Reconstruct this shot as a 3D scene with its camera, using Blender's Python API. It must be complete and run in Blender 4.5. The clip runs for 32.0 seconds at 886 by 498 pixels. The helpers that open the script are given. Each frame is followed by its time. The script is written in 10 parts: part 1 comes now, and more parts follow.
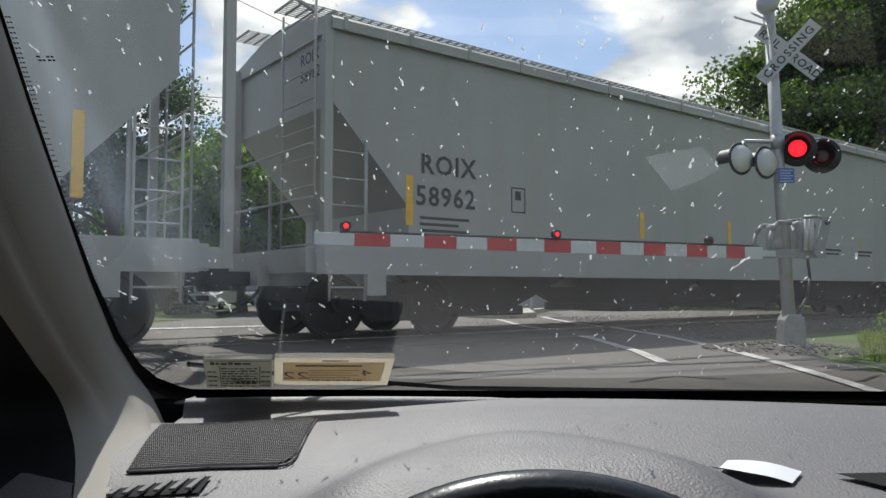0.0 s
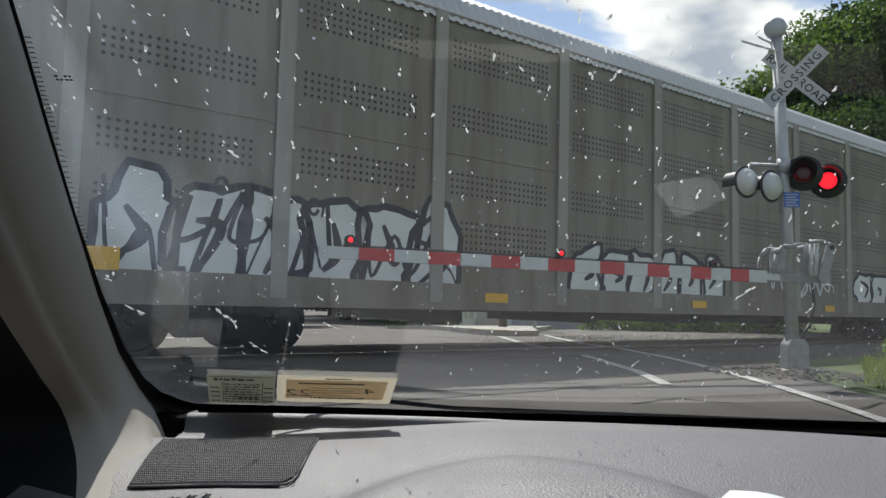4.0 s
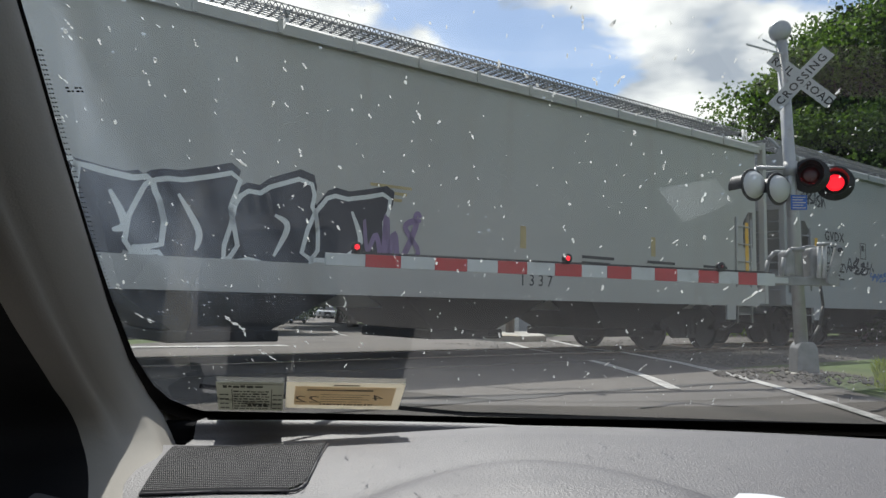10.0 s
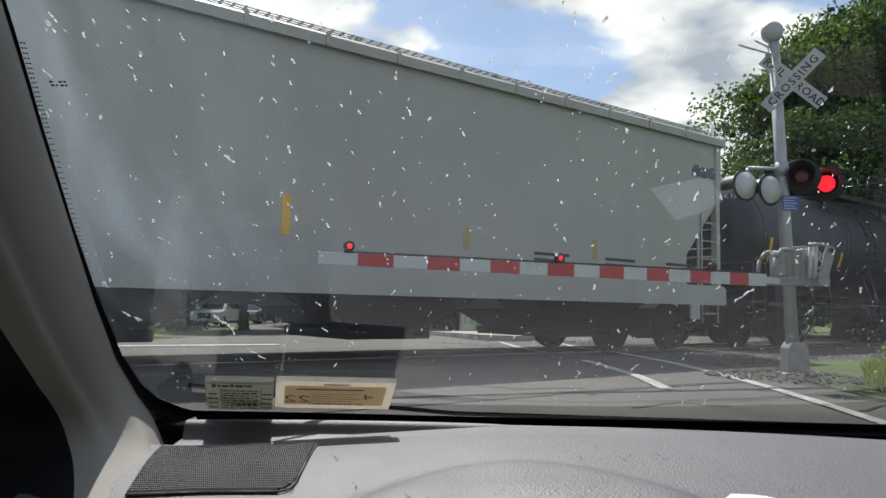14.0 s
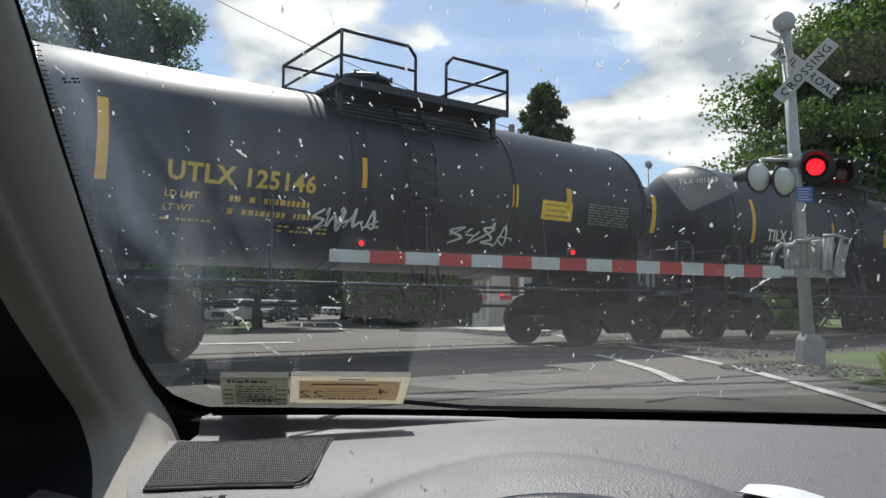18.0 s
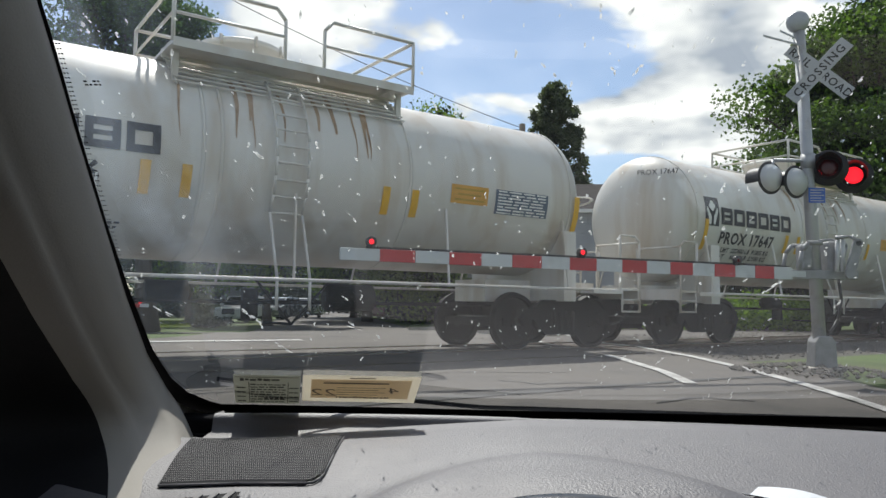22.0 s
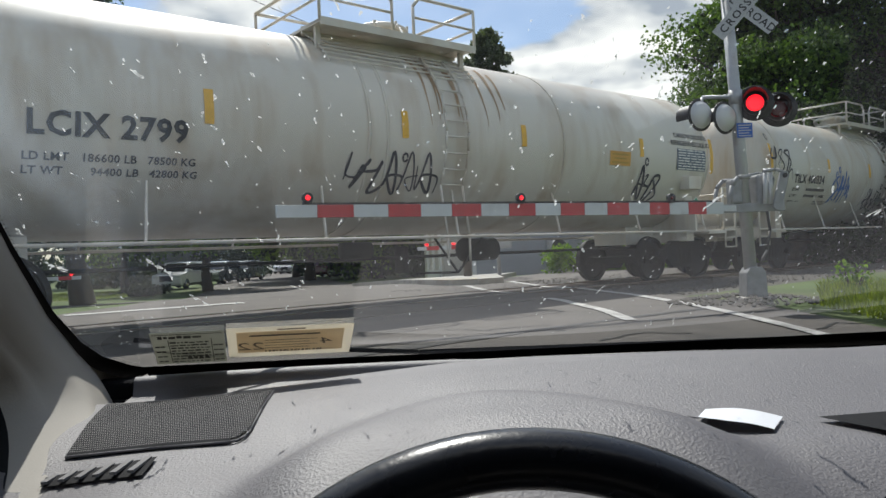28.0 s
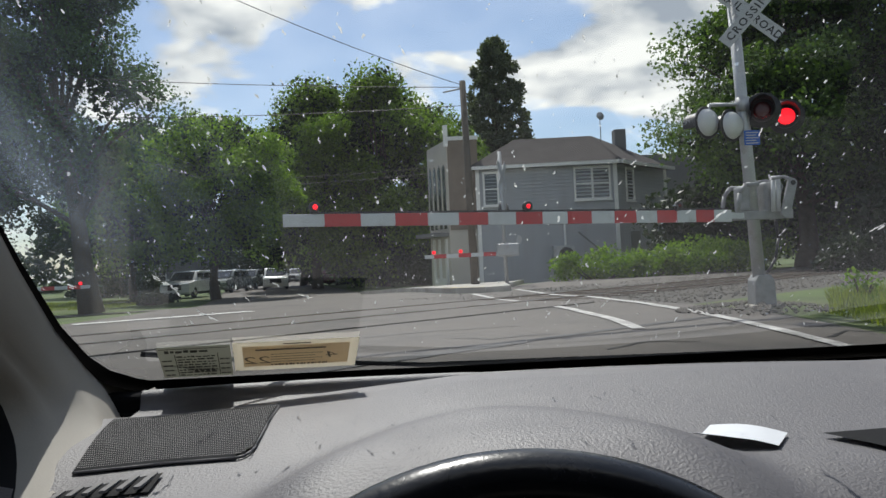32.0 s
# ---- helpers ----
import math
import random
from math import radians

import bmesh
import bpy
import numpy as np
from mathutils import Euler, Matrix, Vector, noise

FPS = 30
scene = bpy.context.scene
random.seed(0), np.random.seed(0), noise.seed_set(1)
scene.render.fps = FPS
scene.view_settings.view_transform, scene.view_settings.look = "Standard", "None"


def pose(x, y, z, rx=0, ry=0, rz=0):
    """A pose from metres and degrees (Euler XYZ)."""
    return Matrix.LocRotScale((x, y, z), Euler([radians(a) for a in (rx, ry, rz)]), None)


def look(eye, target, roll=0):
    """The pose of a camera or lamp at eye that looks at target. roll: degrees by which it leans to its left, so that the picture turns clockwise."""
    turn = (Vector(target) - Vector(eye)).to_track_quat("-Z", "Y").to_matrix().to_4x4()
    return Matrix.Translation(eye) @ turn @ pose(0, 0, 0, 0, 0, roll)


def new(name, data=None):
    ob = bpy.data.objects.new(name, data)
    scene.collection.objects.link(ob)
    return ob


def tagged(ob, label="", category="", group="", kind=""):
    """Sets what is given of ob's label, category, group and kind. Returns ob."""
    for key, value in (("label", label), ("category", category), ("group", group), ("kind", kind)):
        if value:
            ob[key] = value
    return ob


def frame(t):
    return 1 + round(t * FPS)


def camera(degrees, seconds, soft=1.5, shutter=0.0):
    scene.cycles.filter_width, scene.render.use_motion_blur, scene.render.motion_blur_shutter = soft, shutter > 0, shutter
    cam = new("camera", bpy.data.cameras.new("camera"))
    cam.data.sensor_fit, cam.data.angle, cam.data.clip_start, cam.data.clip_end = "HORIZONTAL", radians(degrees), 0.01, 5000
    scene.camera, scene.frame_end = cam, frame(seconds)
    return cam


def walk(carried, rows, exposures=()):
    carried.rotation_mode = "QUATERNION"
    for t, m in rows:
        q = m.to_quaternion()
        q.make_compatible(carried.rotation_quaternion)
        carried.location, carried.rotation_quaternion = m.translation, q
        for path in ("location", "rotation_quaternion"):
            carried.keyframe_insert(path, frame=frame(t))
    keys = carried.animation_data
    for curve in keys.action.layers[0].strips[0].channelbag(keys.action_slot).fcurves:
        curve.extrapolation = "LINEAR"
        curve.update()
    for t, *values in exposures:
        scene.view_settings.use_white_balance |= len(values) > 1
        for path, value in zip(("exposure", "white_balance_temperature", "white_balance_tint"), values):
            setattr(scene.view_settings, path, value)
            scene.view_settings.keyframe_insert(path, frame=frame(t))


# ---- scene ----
# ---- camera ----
cam = camera(62.1, 32.0)
PATH = [
    (0, (0.0422, -0.0316, 0.7224), (0.0318, 1.9655, 0.8281), 0.04),
    (0.5, (0.0411, -0.0308, 0.7235), (0.0325, 1.9664, 0.8290), 0.18),
    (1, (0.0418, -0.0329, 0.7271), (0.0300, 1.9641, 0.8371), 0.62),
    (1.5, (0.0398, -0.0326, 0.7289), (0.0248, 1.9629, 0.8625), 0.91),
    (2, (0.0402, -0.0333, 0.7296), (0.0258, 1.9618, 0.8687), 1.06),
    (2.5, (0.0392, -0.0307, 0.7304), (0.0194, 1.9643, 0.8701), 1.37),
    (3, (0.0402, -0.0333, 0.7293), (0.0182, 1.9613, 0.8740), 1.40),
    (3.5, (0.0401, -0.0351, 0.7288), (0.0188, 1.9593, 0.8765), 1.39),
    (5.5, (0.0390, -0.0357, 0.7285), (0.0179, 1.9588, 0.8761), 1.40),
    (6, (0.0396, -0.0367, 0.7288), (0.0163, 1.9574, 0.8807), 1.22),
    (6.5, (0.0392, -0.0385, 0.7295), (0.0101, 1.9554, 0.8829), 1.20),
    (7, (0.0405, -0.0360, 0.7296), (0.0037, 1.9575, 0.8859), 1.01),
    (7.5, (0.0381, -0.0362, 0.7290), (0.0027, 1.9573, 0.8866), 1.14),
    (8, (0.0385, -0.0362, 0.7275), (0.0019, 1.9570, 0.8875), 1.01),
    (8.5, (0.0388, -0.0380, 0.7288), (0.0019, 1.9551, 0.8900), 1.02),
    (9, (0.0399, -0.0375, 0.7277), (-0.0004, 1.9553, 0.8923), 0.90),
    (9.5, (0.0378, -0.0401, 0.7284), (0.0021, 1.9529, 0.8922), 0.97),
    (10, (0.0395, -0.0393, 0.7279), (0.0005, 1.9536, 0.8922), 0.88),
    (10.5, (0.0394, -0.0329, 0.7275), (0.0046, 1.9601, 0.8908), 0.83),
    (11, (0.0405, -0.0368, 0.7275), (0.0116, 1.9563, 0.8916), 0.86),
    (11.5, (0.0397, -0.0342, 0.7272), (0.0153, 1.9588, 0.8923), 0.91),
    (12, (0.0396, -0.0347, 0.7275), (0.0157, 1.9581, 0.8943), 0.88),
    (12.5, (0.0396, -0.0353, 0.7272), (0.0164, 1.9576, 0.8934), 0.87),
    (13, (0.0392, -0.0378, 0.7274), (0.0216, 1.9552, 0.8941), 0.85),
    (13.5, (0.0398, -0.0351, 0.7286), (0.0217, 1.9581, 0.8925), 0.98),
    (14, (0.0412, -0.0335, 0.7275), (0.0217, 1.9597, 0.8905), 1.01),
    (14.5, (0.0411, -0.0303, 0.7255), (0.0219, 1.9631, 0.8865), 0.81),
    (16.5, (0.0416, -0.0307, 0.7237), (0.0070, 1.9631, 0.8772), 0.12),
    (17, (0.0395, -0.0281, 0.7237), (0.0010, 1.9656, 0.8771), 0.17),
    (17.5, (0.0407, -0.0295, 0.7233), (-0.0060, 1.9642, 0.8756), 0.21),
    (18, (0.0402, -0.0321, 0.7243), (-0.0107, 1.9614, 0.8771), 0.36),
    (18.5, (0.0394, -0.0326, 0.7243), (-0.0163, 1.9609, 0.8749), 0.40),
    (19, (0.0404, -0.0309, 0.7239), (-0.0198, 1.9626, 0.8733), 0.31),
    (19.5, (0.0389, -0.0288, 0.7245), (-0.0249, 1.9647, 0.8718), 0.48),
    (20, (0.0389, -0.0293, 0.7239), (-0.0305, 1.9638, 0.8735), 0.45),
    (20.5, (0.0400, -0.0296, 0.7238), (-0.0336, 1.9634, 0.8738), 0.46),
    (21, (0.0390, -0.0334, 0.7245), (-0.0351, 1.9596, 0.8744), 0.61),
    (21.5, (0.0371, -0.0318, 0.7241), (-0.0380, 1.9610, 0.8763), 0.77),
    (22, (0.0377, -0.0375, 0.7261), (-0.0396, 1.9555, 0.8752), 0.80),
    (22.5, (0.0377, -0.0285, 0.7229), (-0.0387, 1.9643, 0.8741), 0.70),
    (23, (0.0372, -0.0336, 0.7252), (-0.0326, 1.9595, 0.8758), 0.90),
    (23.5, (0.0377, -0.0379, 0.7271), (-0.0321, 1.9552, 0.8778), 0.97),
    (24, (0.0396, -0.0315, 0.7240), (-0.0362, 1.9608, 0.8817), 0.80),
    (24.5, (0.0389, -0.0315, 0.7254), (-0.0358, 1.9611, 0.8801), 0.85),
    (26.5, (0.0438, -0.0129, 0.7215), (0.0586, 1.9820, 0.8639), -2.19),
    (27, (0.0455, -0.0076, 0.7153), (0.0617, 1.9883, 0.8420), -2.53),
    (27.5, (0.0530, 0.0139, 0.7112), (0.0778, 2.0136, 0.7310), -2.57),
    (28, (0.0508, 0.0163, 0.7093), (0.1303, 2.0146, 0.7287), -2.54),
    (28.5, (0.0592, 0.0168, 0.7134), (0.1259, 2.0157, 0.7279), -3.56),
    (29, (0.0518, 0.0156, 0.7049), (0.1097, 2.0146, 0.7318), -3.33),
    (29.5, (0.0502, 0.0123, 0.7118), (0.0907, 2.0118, 0.7318), -3.36),
    (30, (0.0546, 0.0141, 0.7152), (0.0852, 2.0137, 0.7366), -3.28),
    (30.5, (0.0546, 0.0179, 0.7158), (0.1231, 2.0166, 0.7362), -3.16),
    (31, (0.0539, 0.0155, 0.7150), (0.1198, 2.0143, 0.7363), -2.98),
    (31.5, (0.0536, 0.0128, 0.7151), (0.1132, 2.0118, 0.7397), -2.86),
    (32, (0.0539, 0.0129, 0.7162), (0.1145, 2.0116, 0.7581), -2.70),
]
walk(cam, [(t, look(eye, target, roll)) for t, eye, target, roll in PATH],
     exposures=[(0, 0.35), (30.2, 0.35), (31.2, 0.27), (32, 0.20)])

# ---- world, sun, exposure ----
SUN_AZ, SUN_EL = -12.0, 56.0          # degrees: azimuth from +y towards +x, elevation
SUN_DIR = Vector((math.sin(radians(SUN_AZ)) * math.cos(radians(SUN_EL)),
                  math.cos(radians(SUN_AZ)) * math.cos(radians(SUN_EL)), math.sin(radians(SUN_EL))))
sun_data = bpy.data.lights.new("sun", "SUN")
sun_data.energy, sun_data.angle, sun_data.color = 4.2, radians(0.55), (1.0, 0.962, 0.915)
sun = new("sun", sun_data)
sun.matrix_world = look(SUN_DIR * 60, (0, 0, 0))


def build_world():
    w = bpy.data.worlds.new("sky")
    scene.world = w
    w.use_nodes = True
    nt = w.node_tree
    nt.nodes.clear()
    N, L = nt.nodes.new, nt.links.new
    sky = N("ShaderNodeTexSky")
    sky.sky_type, sky.sun_disc = "NISHITA", False
    sky.sun_elevation, sky.sun_rotation = radians(SUN_EL), radians(SUN_AZ)
    sky.dust_density, sky.ozone_density = 0.9, 3.0
    tc = N("ShaderNodeTexCoord")
    sep = N("ShaderNodeSeparateXYZ")
    L(tc.outputs["Generated"], sep.inputs[0])
    zed = N("ShaderNodeMath"); zed.operation = "ADD"; zed.inputs[1].default_value = 0.22
    L(sep.outputs[2], zed.inputs[0])
    px = N("ShaderNodeMath"); px.operation = "DIVIDE"
    py = N("ShaderNodeMath"); py.operation = "DIVIDE"
    L(sep.outputs[0], px.inputs[0]); L(zed.outputs[0], px.inputs[1])
    L(sep.outputs[1], py.inputs[0]); L(zed.outputs[0], py.inputs[1])
    com = N("ShaderNodeCombineXYZ")
    L(px.outputs[0], com.inputs[0]); L(py.outputs[0], com.inputs[1])
    mp = N("ShaderNodeMapping")
    mp.inputs["Location"].default_value = CLOUD_SHIFT
    L(com.outputs[0], mp.inputs[0])
    n1 = N("ShaderNodeTexNoise")
    n1.inputs["Scale"].default_value, n1.inputs["Detail"].default_value = 2.1, 10
    n1.inputs["Roughness"].default_value, n1.inputs["Distortion"].default_value = 0.56, 0.25
    L(mp.outputs[0], n1.inputs["Vector"])
    ramp = N("ShaderNodeValToRGB")
    ramp.color_ramp.elements[0].position, ramp.color_ramp.elements[1].position = 0.505, 0.575
    ramp.color_ramp.elements[0].color = (0.13, 0.13, 0.13, 1)
    # cloud banks ahead to the right and to the left, with clear sky between
    fac = n1.outputs["Fac"]
    for cx, cy, reach, gain in CLOUD_BANKS:
        away = N("ShaderNodeVectorMath"); away.operation = "DISTANCE"; away.inputs[1].default_value = (cx, cy, 0)
        L(com.outputs[0], away.inputs[0])
        mr = N("ShaderNodeMapRange"); mr.interpolation_type = "SMOOTHSTEP"
        mr.inputs[1].default_value, mr.inputs[2].default_value, mr.inputs[3].default_value, mr.inputs[4].default_value = 0.0, reach, gain, 0.0
        L(away.outputs["Value"], mr.inputs[0])
        ad = N("ShaderNodeMath"); ad.operation = "ADD"
        L(fac, ad.inputs[0]); L(mr.outputs[0], ad.inputs[1])
        fac = ad.outputs[0]
    L(fac, ramp.inputs[0])
    n2 = N("ShaderNodeTexNoise")
    n2.inputs["Scale"].default_value, n2.inputs["Detail"].default_value = 4.2, 8
    L(mp.outputs[0], n2.inputs["Vector"])
    shade = N("ShaderNodeMixRGB")
    shade.inputs[1].default_value, shade.inputs[2].default_value = (3.3, 3.7, 4.3, 1), (8.8, 8.8, 8.6, 1)
    sc = N("ShaderNodeMapRange"); sc.inputs[1].default_value, sc.inputs[2].default_value = 0.36, 0.62
    L(n2.outputs["Fac"], sc.inputs[0]); L(sc.outputs[0], shade.inputs[0])
    mix = N("ShaderNodeMixRGB")
    L(ramp.outputs[0], mix.inputs[0]); L(sky.outputs[0], mix.inputs[1]); L(shade.outputs[0], mix.inputs[2])
    bg = N("ShaderNodeBackground"); bg.inputs[1].default_value = 0.11
    L(mix.outputs[0], bg.inputs[0])
    out = N("ShaderNodeOutputWorld"); L(bg.outputs[0], out.inputs[0])


CLOUD_SHIFT = (3.1, 1.7, 0.0)
CLOUD_BANKS = ((0.66, 1.70, 0.34, 0.20), (0.58, 2.05, 0.40, 0.22), (0.95, 2.1, 0.5, 0.20), (-0.32, 1.56, 0.30, 0.14), (-0.05, 1.60, 0.20, 0.08), (0.20, 1.72, 0.30, -0.14), (-0.20, 1.90, 0.30, -0.14), (-0.52, 1.96, 0.24, 0.09), (-0.80, 2.1, 0.3, 0.07))
build_world()


# ---- materials ----
MATS = {}


def mat(name, color, rough=0.6, metal=0.0, var=0.18, scale=3.0, fine=60.0, bump=0.15, dirt=None, dirt_amount=0.0, dirt_scale=1.2,
        spec=0.5, per_object=0.0, streak=False, coat=0.0, relief=0.01):
    """A painted or natural surface: two scales of colour change, fine relief, and stains of another colour."""
    if name in MATS:
        return MATS[name]
    m = bpy.data.materials.new(name)
    m.use_nodes = True
    nt = m.node_tree
    b = nt.nodes["Principled BSDF"]
    N, L = nt.nodes.new, nt.links.new
    tc = N("ShaderNodeTexCoord")
    vec = tc.outputs["Object"]
    n1, n2 = N("ShaderNodeTexNoise"), N("ShaderNodeTexNoise")
    n1.inputs["Scale"].default_value, n1.inputs["Detail"].default_value = scale, 5
    n2.inputs["Scale"].default_value, n2.inputs["Detail"].default_value = fine, 4
    L(vec, n1.inputs["Vector"]); L(vec, n2.inputs["Vector"])
    lo = [c * (1 - var) for c in color[:3]] + [1]
    hi = [min(1, c * (1 + var)) for c in color[:3]] + [1]
    mx = N("ShaderNodeMixRGB"); mx.inputs[1].default_value, mx.inputs[2].default_value = lo, hi
    av = N("ShaderNodeMath"); av.operation = "MULTIPLY_ADD"
    av.inputs[1].default_value, av.inputs[2].default_value = 0.35, 0.0
    L(n2.outputs["Fac"], av.inputs[0])
    ad = N("ShaderNodeMath"); ad.operation = "MULTIPLY_ADD"; ad.inputs[1].default_value = 0.65
    L(n1.outputs["Fac"], ad.inputs[0]); L(av.outputs[0], ad.inputs[2])
    st = N("ShaderNodeValToRGB")
    st.color_ramp.elements[0].position, st.color_ramp.elements[1].position = 0.3, 0.7
    L(ad.outputs[0], st.inputs[0]); L(st.outputs[0], mx.inputs[0])
    col = mx.outputs[0]
    if dirt:
        n3 = N("ShaderNodeTexNoise")
        n3.inputs["Scale"].default_value, n3.inputs["Detail"].default_value, n3.inputs["Roughness"].default_value = dirt_scale, 8, 0.65
        if streak:
            mp = N("ShaderNodeMapping"); mp.inputs["Scale"].default_value = (2.2, 2.2, 0.22)
            L(vec, mp.inputs[0]); L(mp.outputs[0], n3.inputs["Vector"])
        else:
            L(vec, n3.inputs["Vector"])
        rp = N("ShaderNodeValToRGB")
        rp.color_ramp.elements[0].position, rp.color_ramp.elements[1].position = 0.62 - 0.3 * dirt_amount, 0.78 - 0.15 * dirt_amount
        L(n3.outputs["Fac"], rp.inputs[0])
        md = N("ShaderNodeMixRGB"); md.inputs[2].default_value = (*dirt, 1)
        sc = N("ShaderNodeMath"); sc.operation = "MULTIPLY"; sc.inputs[1].default_value = 0.75
        L(rp.outputs[0], sc.inputs[0]); L(sc.outputs[0], md.inputs[0]); L(col, md.inputs[1])
        col = md.outputs[0]
    if per_object:
        oi = N("ShaderNodeObjectInfo")
        hv = N("ShaderNodeHueSaturation")
        mm = N("ShaderNodeMapRange"); mm.inputs[3].default_value, mm.inputs[4].default_value = 1 - per_object, 1 + per_object
        L(oi.outputs["Random"], mm.inputs[0]); L(mm.outputs[0], hv.inputs["Value"]); L(col, hv.inputs["Color"])
        col = hv.outputs[0]
    L(col, b.inputs["Base Color"])
    b.inputs["Metallic"].default_value = metal
    b.inputs["Specular IOR Level"].default_value = spec
    b.inputs["Coat Weight"].default_value = coat
    rr = N("ShaderNodeMapRange"); rr.inputs[3].default_value, rr.inputs[4].default_value = max(0.02, rough - 0.12), min(1, rough + 0.12)
    L(n1.outputs["Fac"], rr.inputs[0]); L(rr.outputs[0], b.inputs["Roughness"])
    if bump:
        bp = N("ShaderNodeBump"); bp.inputs["Strength"].default_value, bp.inputs["Distance"].default_value = bump, relief
        L(n2.outputs["Fac"], bp.inputs["Height"]); L(bp.outputs[0], b.inputs["Normal"])
    MATS[name] = m
    return m


def glow(name, color, strength):
    m = bpy.data.materials.new(name)
    m.use_nodes = True
    b = m.node_tree.nodes["Principled BSDF"]
    b.inputs["Base Color"].default_value = (*[c * 0.4 for c in color], 1)
    b.inputs["Emission Color"].default_value, b.inputs["Emission Strength"].default_value = (*color, 1), strength
    return m


def leafy(name, color, trans=0.5):
    """Leaves: two-scale green with light coming through."""
    m = bpy.data.materials.new(name)
    m.use_nodes = True
    nt = m.node_tree
    b = nt.nodes["Principled BSDF"]
    N, L = nt.nodes.new, nt.links.new
    geo = N("ShaderNodeNewGeometry")
    mx = N("ShaderNodeMixRGB")
    mx.inputs[1].default_value = (*[c * 0.6 for c in color], 1)
    mx.inputs[2].default_value = (color[0] * 1.6, color[1] * 1.35, color[2] * 1.2, 1)
    L(geo.outputs["Random Per Island"], mx.inputs[0])
    L(mx.outputs[0], b.inputs["Base Color"])
    b.inputs["Roughness"].default_value = 0.5
    tr = N("ShaderNodeBsdfTranslucent")
    br = N("ShaderNodeMixRGB"); br.blend_type = "MULTIPLY"; br.inputs[0].default_value = 1
    br.inputs[2].default_value = (1.5, 1.6, 0.7, 1)
    L(mx.outputs[0], br.inputs[1]); L(br.outputs[0], tr.inputs[0])
    ms = N("ShaderNodeMixShader"); ms.inputs[0].default_value = trans
    L(b.outputs[0], ms.inputs[1]); L(tr.outputs[0], ms.inputs[2])
    L(ms.outputs[0], nt.nodes["Material Output"].inputs[0])
    return m


VEIL = 0.10


